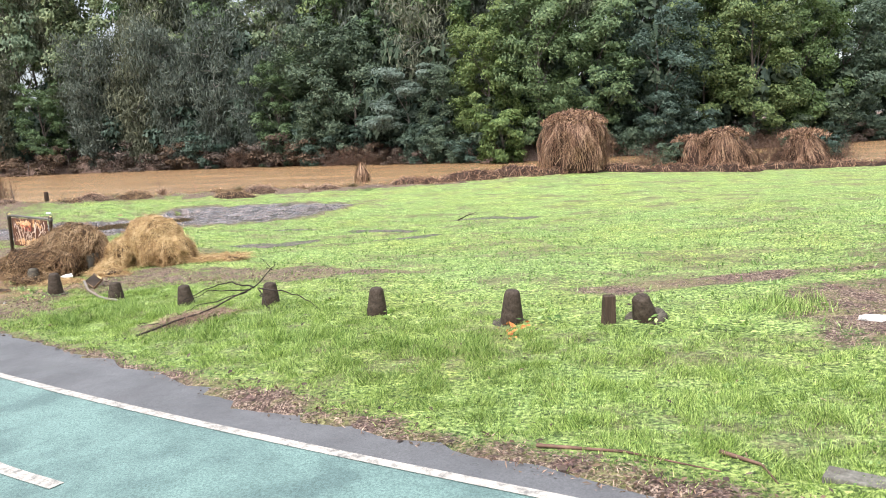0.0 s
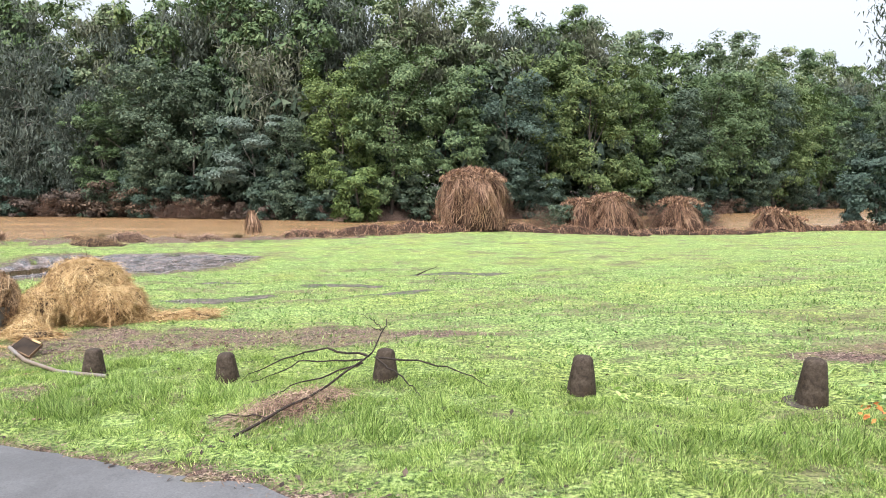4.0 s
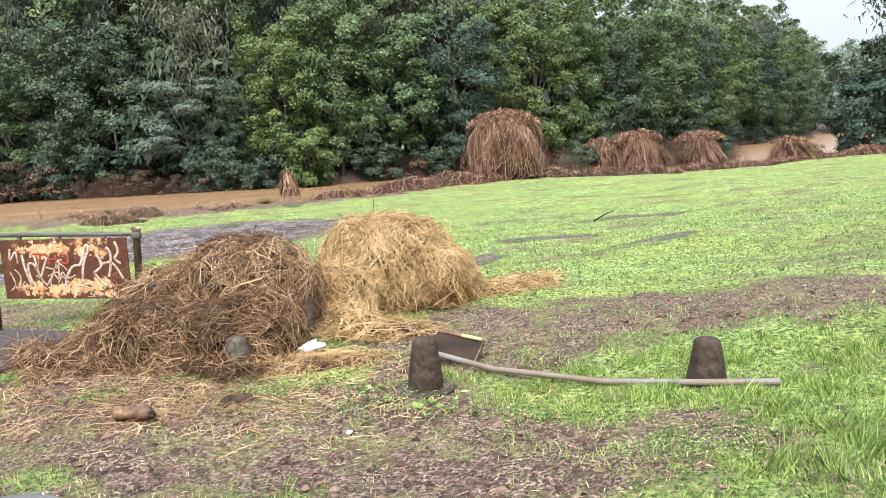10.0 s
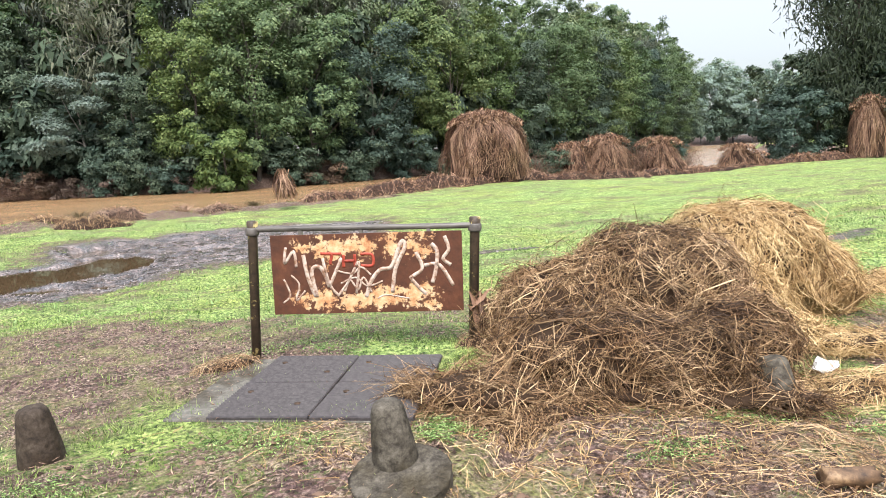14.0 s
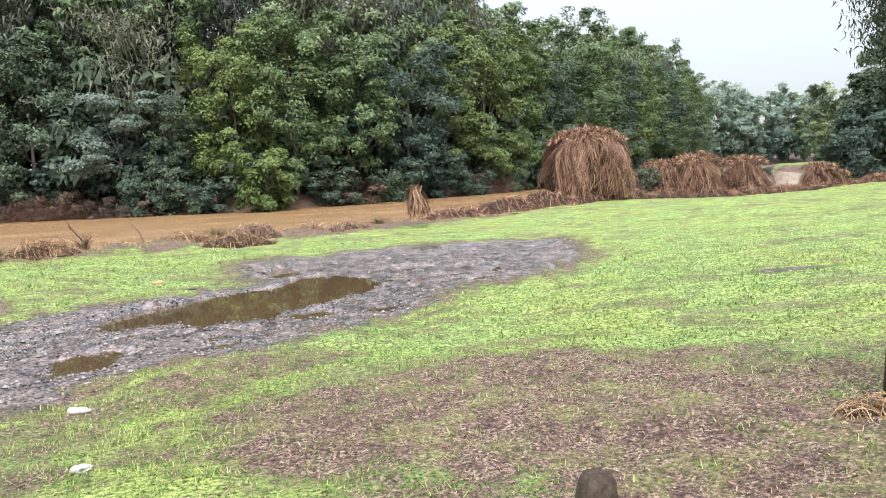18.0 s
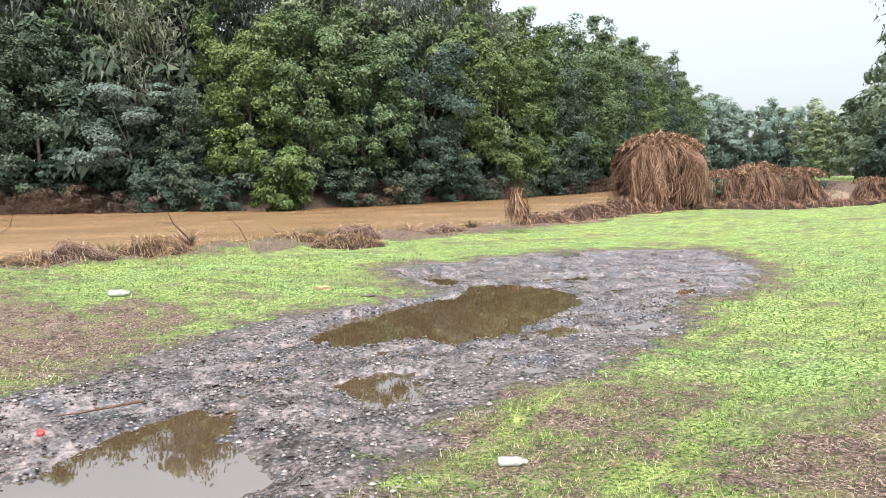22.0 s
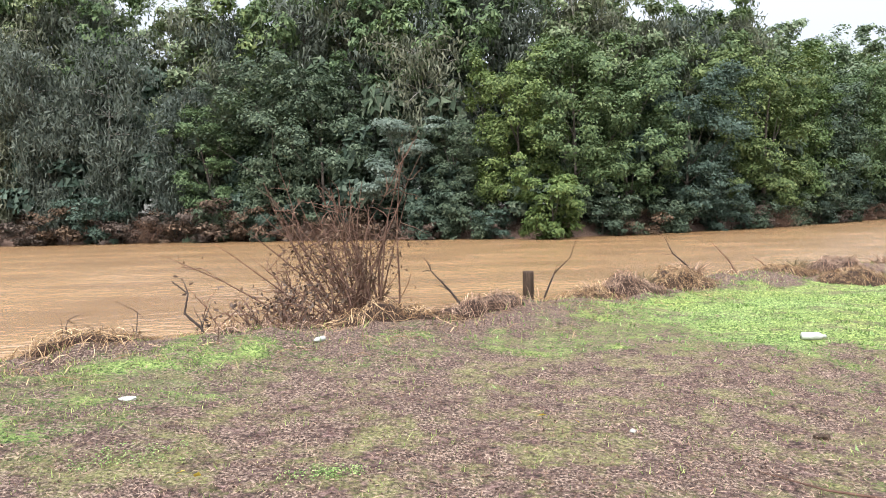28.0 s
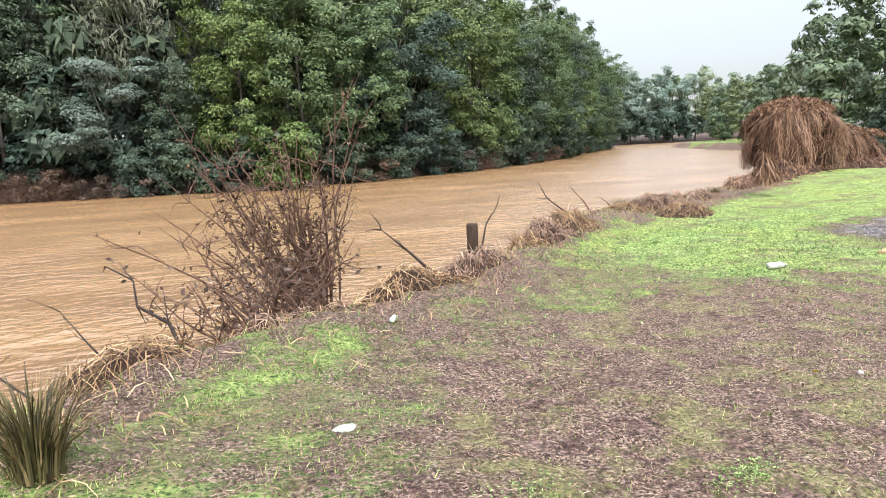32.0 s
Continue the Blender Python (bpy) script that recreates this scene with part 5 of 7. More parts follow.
    tone = rng.integers(0, len(mats), 130)[which]
    for k, mat in enumerate(mats):
        some = v[tone == k].reshape(-1, 3)
        corner = (np.arange((tone == k).sum()) * (steps + 1) * 2)[:, None] + np.arange(steps)[None] * 2
        part("straw_cover", mesh_of("straw_cover", some - base, np.stack([corner, corner + 1, corner + 3, corner + 2], -1).reshape(-1, 4), mat, True), top, kind="stuff")
    return top


straw_mound("flood-laid heap of brown matted straw over a block", (-11.6, 10.6),
            [(-11.5, 10.85, 0.88, 0.6, 0.52, -15, 2.5), (-12.05, 10.95, 0.62, 0.55, 0.48, -15, 2.3), (-12.05, 10.2, 0.44, 0.7, 0.34, -26, 3.0), (-11.3, 10.2, 0.5, 0.34, 0.34, 0, 2.2), (-12.85, 10.25, 0.15, 0.45, 0.3, -20, 2), (-11.75, 9.78, 0.09, 0.65, 0.2, -24, 2)],
            27000, [M["straw_brown"], M["straw_brown"], M["straw_dark"], M["straw_brown"]], (0.14, 0.45), 0.0048, 1, 0.055)
straw_mound("tall rounded bale of golden straw on the grass", (-10.2, 11.5),
            [(-10.28, 11.62, 0.87, 0.6, 0.46, -24, 3.6), (-9.82, 11.48, 0.55, 0.4, 0.46, -24, 2.4), (-10.72, 11.2, 0.55, 0.45, 0.26, -58, 2.2), (-10.62, 10.75, 0.2, 0.36, 0.2, -55, 2.2), (-10.3, 10.4, 0.07, 0.4, 0.18, -25, 2), (-8.95, 11.8, 0.08, 0.5, 0.24, 20, 2)],
            23000, [M["straw"]], (0.14, 0.48), 0.0048, 2, 0.035)
for k, (hx, hy, a_, b_, tr_, hh, n_) in enumerate([(-10.8, 9.75, 0.6, 0.3, -10, 0.05, 1500), (-12.55, 10.0, 0.6, 0.3, 10, 0.05, 1500), (-11.9, 8.9, 0.9, 0.5, 0, 0.012, 800), (-14.5, 11.65, 0.25, 0.18, 0, 0.05, 400), (-12.5, 11.35, 0.3, 0.25, 0, 0.08, 500), (-9.1, 11.75, 0.6, 0.25, 15, 0.06, 1100)]):
    heap("straw_drift", "thin drift of loose straw on trampled soil", "straw", (hx, hy), [(hx, hy, a_, b_, tr_, hh, 2)], n_, M["straw" if k in (0, 5) else "straw_brown"], M["straw_core_shade"], (0.06, 0.24), 0.004, group="straw drifts", seed=30 + k, spill=0.02, mess=1.5, curl=0.15, lift=(0.0, 0.03))
blk = thing("concrete_block", (-10.97, 10.68, 0.17), "grey concrete block showing through the straw", "block", turn=-15)
part("block", block("block", (0.16, 0.24, 0.38), M["concrete"], 0.02, 0.01, 9), blk)


# ---- dead vines draped over bank bushes ----
def draped(x, y, radius, tall, count, label, seed, group="vine-draped bushes", z=None, squash=1.0, width=0.0145, power=4.0, flare=-0.1):
    """A bush smothered by dead hanging vines: core coloured dark for the shade inside, trunk and long hanging strands
    with a ragged hem.
    """
    rng, count = np.random.default_rng(seed), int(count * 1.3)
    top = thing("draped_bush", (x, y, (land_at(x, y) if z is None else z) - 0.1), label, "bush", group, turn=seed * 47)

    def shell(a, u):
        lump_ = 1 + 0.14 * np.sin(2 * a + seed) + 0.1 * np.sin(5 * a + 2 * seed + 3 * u) + 0.07 * np.sin(9 * a - 5 * u) + 0.05 * np.sin(14 * a + 9 * u)
        return radius * lump_ * (1 - 0.97 * np.clip(u, 0, 1) ** power) ** 0.75 * (1 - flare * np.clip(u, 0, 1))

    na, nu = 28, 12
    A, U = np.meshgrid(np.linspace(0, 2 * np.pi, na, endpoint=False), np.linspace(0.06, 0.985, nu))
    R_ = shell(A, U) * 0.86
    zt = tall * (1 + 0.06 * np.sin(3 * A + seed))
    v = np.stack([R_ * np.cos(A), R_ * np.sin(A) * squash, U * zt - 0.03], -1).reshape(-1, 3)
    i = np.arange(na * nu).reshape(nu, na)
    j = np.roll(i, -1, 1)
    part("core", mesh_of("core", v, np.stack([i[:-1], j[:-1], j[1:], i[1:]], -1).reshape(-1, 4), M["vine_core_shade"]), top)
    # strands hang in locks
    locks = max(40, count // 16)
    lock = rng.integers(0, locks, count)
    a = rng.uniform(0, 2 * np.pi, locks)[lock] + rng.normal(0, 0.055, count)
    u = np.clip((1 - rng.uniform(0, 1, locks) ** 1.5 * 0.75)[lock] + rng.normal(0, 0.06, count), 0.05, 1)
    drop = rng.uniform(0.15, 0.5, locks)[lock] * rng.uniform(0.5, 1.1, count)
    out = rng.uniform(0.86, 1.1, locks)[lock] * rng.uniform(0.96, 1.04, count)
    rows, n_steps = [], 5
    drift = rng.normal(0, 0.12, locks)[lock] + rng.normal(0, 0.1, count)
    for k in range(n_steps + 1):
        s = k / n_steps
        uu = np.clip(u - drop * s, 0.0, 1.0)
        aa = a + drift * s + rng.normal(0, 0.015, count)
        r = np.maximum(shell(aa, uu) * out, shell(a, u) * out * 0.98)
        rows.append(np.stack([r * np.cos(aa), r * np.sin(aa) * squash, uu * tall * (1 + 0.06 * np.sin(3 * aa + seed)) + rng.normal(0, 0.035, count)], -1))
    c = np.stack(rows, 1)
    side = np.stack([-np.sin(a), np.cos(a), rng.normal(0, 0.35, count)], -1)[:, None] + rng.normal(0, 0.25, (count, 1, 3))
    side /= np.linalg.norm(side, axis=-1, keepdims=True)
    w = (width * rng.uniform(0.5, 1.4, count))[:, None, None] * 0.5
    v = np.stack([c + side * w, c - side * w], 2).reshape(-1, 3)
    base = (np.arange(count) * (n_steps + 1) * 2)[:, None] + np.arange(n_steps)[None] * 2
    part("vine_curtain", mesh_of("vine_curtain", v, np.stack([base, base + 1, base + 3, base + 2], -1).reshape(-1, 4), M["vine"], True), top, kind="stuff")
    stems = [bent(rng, (rng.normal(0, radius * 0.2), rng.normal(0, radius * 0.2), -0.3), (rng.normal(0, 0.4), rng.normal(0, 0.4), 1), tall * rng.uniform(0.7, 1.15), 0.06, 0.01, 6, 0.12) for _ in range(7)]
    part("stem_tangle", mesh_of("stem_tangle", *tubes(stems, 4), M["twig"]), top)
    n_top = count // 3
    ta = rng.uniform(0, 6.283, n_top)
    tr_ = radius * 0.95 * np.sqrt(rng.uniform(0, 1, n_top))
    tc = np.stack([tr_ * np.cos(ta), tr_ * np.sin(ta) * squash, tall * (1 - 0.22 * (tr_ / radius) ** 3) + rng.normal(0.0, 0.05, n_top)], -1)
    part("top_mat", mesh_of("top_mat", *leaves(rng, tc, on_ball(rng, n_top), 0.05, 4.0), M["vine"], True), top, kind="stuff")
    return top


draped(-5.95, 35.9, 1.68, 2.75, 5200, "tall dome of rust brown dead vines over a bush", 3, z=0.5, power=5.0, flare=0.02)
draped(-0.6, 39.6, 1.1, 1.75, 1300, "low bush smothered in dull brown dead vines", 14, z=0.1, power=2.4, flare=0.2)
draped(0.9, 39.3, 1.25, 2.05, 2200, "bush hung with rust brown dead vines", 5, z=0.05, power=3.0, flare=0.15)
draped(4.7, 41.2, 1.3, 1.9, 2000, "sagging bush hung with rust brown dead vines", 6, z=0.0, power=2.2, flare=0.35)
for tx, ty, ts in ((-3.2, 38.6, 0.5), (2.6, 40.6, 0.6), (3.6, 41.2, 0.5), (6.4, 41.6, 0.45)):
    plant("brush", tx, ty, ts, tx * 40, 1.0, 0.0, "bare bushes between the vines", "bare brown twiggy bush on the near bank")
for tx, ty, ts in ((-1.9, 39.6, 0.34), (5.9, 42.2, 0.36)):
    plant("shrub", tx, ty, ts, tx * 70, 1.0, -0.2, "bare bushes between the vines", "dull green shrub behind the dead vines")
draped(9.6, 41.8, 1.0, 1.45, 1300, "small bush hung with rust brown dead vines", 7, z=-0.1, power=2.4, flare=0.25)
draped(10.9, 42.0, 0.7, 1.0, 600, "small bush hung with rust brown dead vines", 17, z=-0.1, power=2.4, flare=0.25)
draped(20.6, 45.0, 1.2, 3.8, 2600, "tall curtain of dead brown vines below a tree", 8, z=0.0, power=3.0, flare=0.1)
draped(14.6, 43.0, 0.9, 0.7, 700, "low mound of dead brown vines", 9, z=-0.1, power=2.0)

vine = draped(-12.62, 11.3, 0.07, 0.42, 45, "dry brown vine hanging on the sign's post", 19, "", None, 1.0, 0.006, 1.6, 0.4)
vine.name, vine["category"] = "dead_vine", "vine"

# flood wrack along the bank
rng = np.random.default_rng(77)
WRACK = [(-10.5, 33.0, 1.6, 0.6, 0.4), (-8.3, 34.2, 1.5, 0.7, 0.5), (-6.3, 34.9, 1.7, 0.7, 0.45), (-3.8, 36.4, 1.6, 0.7, 0.4), (-1.5, 37.4, 1.5, 0.6, 0.4), (1.0, 38.0, 1.6, 0.7, 0.4), (3.6, 39.2, 1.6, 0.6, 0.4), (6.3, 40.4, 1.5, 0.6, 0.35),
         (8.7, 40.6, 1.6, 0.5, 0.2), (11.5, 42.4, 1.7, 0.6, 0.25), (14.5, 43.4, 1.8, 0.6, 0.4), (17.5, 44.4, 1.8, 0.7, 0.5), (-12.6, 31.7, 1.2, 0.5, 0.25),
         (-18.9, 28.2, 0.75, 0.5, 0.4), (-19.2, 26.8, 0.9, 0.5, 0.42), (-16.3, 29.6, 0.8, 0.4, 0.22), (-23.2, 25.3, 0.8, 0.4, 0.3), (-24.4, 24.2, 0.8, 0.45, 0.32), (-25.2, 23.6, 0.6, 0.4, 0.22), (-27.1, 21.8, 0.8, 0.45, 0.3),
         (-28.1, 20.9, 0.9, 0.45, 0.25), (-29.6, 20.2, 0.8, 0.4, 0.2), (-31.0, 19.0, 0.7, 0.4, 0.18), (-32.3, 17.8, 0.7, 0.4, 0.15), (-20.2, 27.6, 0.7, 0.35, 0.2)]
for k, (wx, wy, rx, ry, hh) in enumerate(WRACK):
    far_one = wy > 31
    slope = math.degrees(math.atan(float(np.interp(wx + 1, NEAR_X, NEAR_Y) - np.interp(wx - 1, NEAR_X, NEAR_Y)) / 2))
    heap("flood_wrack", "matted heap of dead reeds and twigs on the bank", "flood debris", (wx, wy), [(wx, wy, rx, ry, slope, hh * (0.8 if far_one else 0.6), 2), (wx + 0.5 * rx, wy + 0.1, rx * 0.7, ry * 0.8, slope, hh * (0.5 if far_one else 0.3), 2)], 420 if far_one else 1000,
         M["vine"] if far_one else M["litter" if k % 2 else "straw_brown"], M["vine_core_shade"], (0.25, 0.7) if far_one else (0.12, 0.4), 0.02 if far_one else 0.007, "flood wrack along the bank", 0.15, 100 + k, (0.0, 0.14 if far_one else 0.08), 0.12, 0.08, 1.3)


def clump(name, label, category, x, y, n, tall, spread, width, mat, seed, z=None, group="", droop=0.5, bunches=1):
    """A tuft of arching blades."""
    rng = np.random.default_rng(seed)
    top = thing(name, (x, y, land_at(x, y) if z is None else z), label, category, group)
    a, r0 = rng.uniform(0, 6.283, n), spread * 0.35 * np.sqrt(rng.uniform(0, 1, n))
    h, out = tall * rng.uniform(0.45, 1.0, n), spread * rng.uniform(0.1, 1.0, n)
    rows = []
    for s in np.linspace(0, 1, 5):
        r = r0 + out * s**1.8
        rows.append(np.stack([r * np.cos(a), r * np.sin(a), h * (s - droop * 0.35 * s**3) - 0.02], -1))
    c = np.stack(rows, 1)
    side = np.stack([-np.sin(a), np.cos(a), 0 * a], -1)[:, None] + rng.normal(0, 0.4, (n, 1, 3))
    w = width * rng.uniform(0.6, 1.2, (n, 1, 1)) * np.linspace(1, 0.15, 5)[None, :, None] * 0.5
    v = np.stack([c + side * w, c - side * w], 2).reshape(-1, 3)
    base = (np.arange(n) * 10)[:, None] + np.arange(4)[None] * 2
    f = np.stack([base, base + 1, base + 3, base + 2], -1)
    for bunch in range(bunches):
        part("leaf_blade", mesh_of("leaf_blade", v[bunch * (n // bunches) * 10:(bunch + 1) * (n // bunches) * 10], f[:n // bunches].reshape(-1, 4), mat, True), top, kind="stuff")
    return top


m = Nodes("sedge_blade", 0.6, 0.25)
m.color(m.ramp(m.island(), [(0.0, (0.02, 0.016, 0.008)), (0.55, (0.06, 0.055, 0.02)), (1.0, (0.22, 0.165, 0.08))]))
M["sedge"] = m.mat
clump("sedge_tuft", "tall brown and green sedge tuft on the bank", "grass tuft", -31.2, 17.15, 300, 0.62, 0.34, 0.013, M["sedge"], 5, bunches=12)


def reed_stack(x, y, z, tall, wide, n, mat, label, seed):
    """Dead reeds caught upright, leaning together into a ragged cone."""
    rng = np.random.default_rng(seed)
    top = thing("reed_stack", (x, y, z), label, "reeds")
    a, r = rng.uniform(0, 6.283, n), wide * np.sqrt(rng.uniform(0.1, 1, n))
    foot = np.column_stack([r * np.cos(a), r * np.sin(a), rng.uniform(-0.1, 0.25, n)])
    tip = np.column_stack([rng.normal(-0.05, wide * 0.13, n), rng.normal(0, wide * 0.13, n), tall * rng.uniform(0.55, 1.05, n)])
    bow = rng.normal(0, 0.07, (n, 1, 3))
    s_ = np.linspace(0, 1, 5)[None, :, None]
    c = foot[:, None] * (1 - s_) + tip[:, None] * s_ + bow * np.sin(np.pi * s_)
    side = np.column_stack([-np.sin(a), np.cos(a), 0 * a])[:, None] + rng.normal(0, 0.4, (n, 1, 3))
    w = 0.022 * rng.uniform(0.5, 1.3, (n, 1, 1)) * 0.5
    v = np.stack([c + side * w, c - side * w], 2).reshape(-1, 3)
    base = (np.arange(n) * 10)[:, None] + np.arange(4)[None] * 2
    part("reeds", mesh_of("reeds", v, np.stack([base, base + 1, base + 3, base + 2], -1).reshape(-1, 4), mat, True), top, kind="stuff")
    return top


reed_stack(-14.15, 29.25, 0.5, 0.85, 0.42, 300, M["vine"], "cone of dead brown reeds standing at the water's edge", 61)
for k, (cx, cy, tl) in enumerate([(-24.9, 24.0, 0.4), (-23.9, 25.0, 0.4), (-22.6, 26.4, 0.45), (-27.2, 22.0, 0.5), (-26.4, 22.6, 0.45), (-19.8, 28.2, 0.45), (-17.2, 29.3, 0.4), (-15.2, 30.3, 0.35), (-30.6, 19.4, 0.35), (-32.6, 17.4, 0.5)]):
    clump("bank_grass", "tuft of dead and green bank grass", "grass tuft", cx, cy, 190, tl, 0.45, 0.012, M["sedge" if k % 2 else "litter"], 60 + k, group="bank grass tufts")

# ---- bare bush and sticks at the river's edge ----
bush = dead_bush(40, 3.0, 2.2, 40, 9, 1300, "bare_bush", 0.33, 0.04, (-0.3, 0.0), 0.085)
bush.matrix_basis = pose(-28.5, 23.2, -0.4, 0, 0, 0)
low = dead_bush(41, 1.3, 2.2, 26, 9, 800, "bare_bush", 0.95, 0.042, (-0.3, -0.1))
low.matrix_basis = pose(-29.5, 21.5, -0.1, 0, 0, 0)
arms = dead_bush(43, 3.4, 1.7, 9, 10, 160, "bare_bush", 0.55, 0.04, (-0.55, 0.05), 0.1)
arms.matrix_basis = pose(-28.8, 22.9, -0.35, 0, 0, 0)
tagged(arms, "sprawling bare bush with long thin arms by the water", "bush")
tagged(low, "low bare bush with brown shrivelled leaves by the water", "bush")
tagged(bush, "bare reddish brown bush with shrivelled leaves by the water", "bush")


def stick(pts, r, label, forks=2, seed=0, mat="twig", name="stick", flat=False):
    """A dead branch along given places, with side twigs."""
    rng = np.random.default_rng(seed)
    p = np.array(pts, float)
    if flat:
        p[:, 2] = [max(land_at(q[0], q[1]), park_z(q[0], q[1]) - 0.01) + r * 0.7 for q in p]
    top = thing(name, tuple(p[0]), label, "branch")
    p = p - p[0]
    main = [(q, r * (1 - 0.75 * k / (len(p) - 1))) for k, q in enumerate(p)]
    part("stem", mesh_of("stem", *tubes([main], 6), M[mat]), top)
    for k in range(forks):
        q = p[1 + k % (len(p) - 1)]
        d = p[-1] - p[0]
        tw = bent(rng, q, d / np.linalg.norm(d) + rng.normal(0, 0.6, 3), np.linalg.norm(d) * rng.uniform(0.2, 0.45), r * 0.4, r * 0.12, 5, 0.15)
        part("twig", mesh_of("twig", *tubes([tw], 4), M[mat]), top)
    return top


stick([(-30.4, 21.0, 0.05), (-30.5, 21.15, 0.32), (-30.78, 21.3, 0.5), (-30.8, 21.5, 0.74), (-31.05, 21.6, 0.9)], 0.024, "crooked dead branch rising from the bank", 5, 1, "wet_twig")
stick([(-31.0, 20.4, 0.1), (-31.25, 20.9, 0.3), (-31.5, 21.5, 0.5)], 0.014, "thin dead branch on the bank", 4, 2, "wet_twig")
stick([(-31.6, 19.9, 0.1), (-32.0, 20.5, 0.25), (-32.3, 21.2, 0.45)], 0.013, "thin dead branch on the bank", 4, 3, "wet_twig")
stick([(-27.0, 22.6, 0.2), (-27.3, 22.9, 0.55), (-27.6, 23.1, 0.85)], 0.026, "pale dead branch leaning from the bank", 4, 4, "wet_twig")
stick([(-25.8, 23.7, 0.3), (-25.6, 23.9, 0.7), (-25.3, 24.1, 0.95)], 0.018, "thin dead stick behind the post", 2, 5, "wet_twig")
stick([(-21.4, 27.2, 0.3), (-21.55, 27.3, 0.6), (-21.85, 27.4, 0.95)], 0.022, "dark bent stick in the flood wrack", 1, 6)
stick([(-20.6, 27.5, 0.3), (-20.75, 27.55, 0.5), (-20.95, 27.6, 0.65)], 0.02, "dark bent stick in the flood wrack", 1, 7)
stick([(-22.5, 26.3, 0.4), (-22.9, 26.6, 0.8), (-23.05, 26.7, 1.15)], 0.02, "thin dead stick on the bank", 1, 8, "wet_twig")

post = thing("timber_post", (-26.07, 23.41, 0.2), "short round weathered timber post on the bank", "post")
part("post", solid("post", lathe([(0.088, -0.3), (0.087, 0.55), (0.08, 0.585), (0.02, 0.59)], 18, 0.015, 4), M["timber"]), post)

# ---- the fallen branch over a bollard ----
fallen = thing("fallen_branch", (-5.2, 7.75, 0.72), "black forked branch fallen across a bollard", "branch")
rngb = np.random.default_rng(8)


def limb(parent, pts, r0, r1, name="limb"):
    p = np.array(pts, float)
    p = p - np.array([-5.2, 7.75, 0.72])
    t_ = np.linspace(0, len(p) - 1, 14)
    q = np.stack([np.interp(t_, np.arange(len(p)), p[:, k]) for k in range(3)], -1) + rngb.normal(0, 0.008, (14, 3))
    return part(name, mesh_of(name, *tubes([[(q[k], 0.72 * (r0 + (r1 - r0) * k / 13)) for k in range(14)]], 6), M["wet_twig"]), parent)


limb(fallen, [(-5.95, 6.3, 0.46), (-5.6, 7.0, 0.56), (-5.25, 7.6, 0.74), (-5.2, 7.85, 0.88), (-5.17, 7.98, 1.0)], 0.016, 0.006, "main_stem")
limb(fallen, [(-5.25, 7.6, 0.74), (-5.7, 7.7, 0.78), (-6.1, 7.65, 0.66), (-6.4, 7.6, 0.5)], 0.016, 0.005)
limb(fallen, [(-5.3, 7.55, 0.72), (-5.8, 7.45, 0.72), (-6.2, 7.3, 0.56)], 0.012, 0.004)
limb(fallen, [(-5.3, 7.5, 0.7), (-5.7, 7.2, 0.62), (-6.0, 7.05, 0.5)], 0.012, 0.004)
limb(fallen, [(-5.2, 7.6, 0.72), (-4.8, 7.55, 0.72), (-4.45, 7.42, 0.66), (-4.15, 7.3, 0.56)], 0.014, 0.004)
limb(fallen, [(-5.2, 7.6, 0.72), (-4.9, 7.3, 0.62), (-4.75, 7.15, 0.52)], 0.012, 0.004)
limb(fallen, [(-5.19, 7.9, 0.92), (-5.32, 7.98, 1.0), (-5.42, 8.02, 1.02)], 0.007, 0.003, "twig")
limb(fallen, [(-5.2, 7.95, 0.9), (-5.35, 8.0, 0.93)], 0.007, 0.003, "twig")
limb(fallen, [(-5.8, 6.6, 0.5), (-6.1, 6.6, 0.5), (-6.3, 6.65, 0.47)], 0.008, 0.003, "twig")
heap("dead_grass_drift", "brown dead grass caught under the fallen branch", "dead grass", (-5.75, 7.0), [(-5.75, 7.0, 0.3, 0.5, -30, 0.02, 2)], 1300, M["litter"], M["straw_core_shade"], (0.1, 0.26), 0.0035, "", 0.05, 51, mess=1.2, curl=0.12, lift=(0.0, 0.08))

# ---- pipe, lid and scattered rubbish ----
m = Nodes("weathered_pipe", 0.45, 0.4)
m.color(m.ramp(m.noise(2.2, 4), [(0.4, (0.2, 0.185, 0.175)), (0.58, (0.18, 0.14, 0.11)), (0.72, (0.13, 0.07, 0.045))]))
M["pipe"] = m.mat
PIPE_LINE = [(-9.93, 9.45, 0.1), (-9.48, 9.08, 0.05), (-8.83, 8.67, 0.03), (-8.37, 8.34, 0.03), (-7.96, 8.14, 0.03)]
pipe = thing("pipe", (-8.9, 8.85, 0.35), "long grey plastic pipe fallen behind the bollards", "pipe")
pp = np.array([(x, y, land_at(x, y) + up) for x, y, up in PIPE_LINE]) - np.array([-8.9, 8.85, 0.35])
part("tube", mesh_of("tube", *tubes([[(q, 0.02) for q in pp]], 12), M["pipe"]), pipe)
m = Nodes("dark_wet_tin", 0.75, 0.2)
m.color(m.ramp(m.noise(6, 5), [(0.3, (0.012, 0.008, 0.006)), (0.7, (0.045, 0.03, 0.02))]))
M["tin"] = m.mat
m = Nodes("rusty_tin", 0.6, 0.4)
m.color(m.ramp(m.noise(12, 6, 0.75), [(0.35, (0.04, 0.022, 0.013)), (0.55, (0.13, 0.075, 0.04)), (0.72, (0.3, 0.19, 0.1))]))
M["rust"] = m.mat
lid = thing("metal_tray", (-9.75, 9.5, 0.28), "dark bent metal tray leaning behind a bollard", "tray", turn=-25)
tray = part("tray", block("tray", (0.36, 0.2, 0.02), M["tin"], 0.008, 0.01, 2), lid)
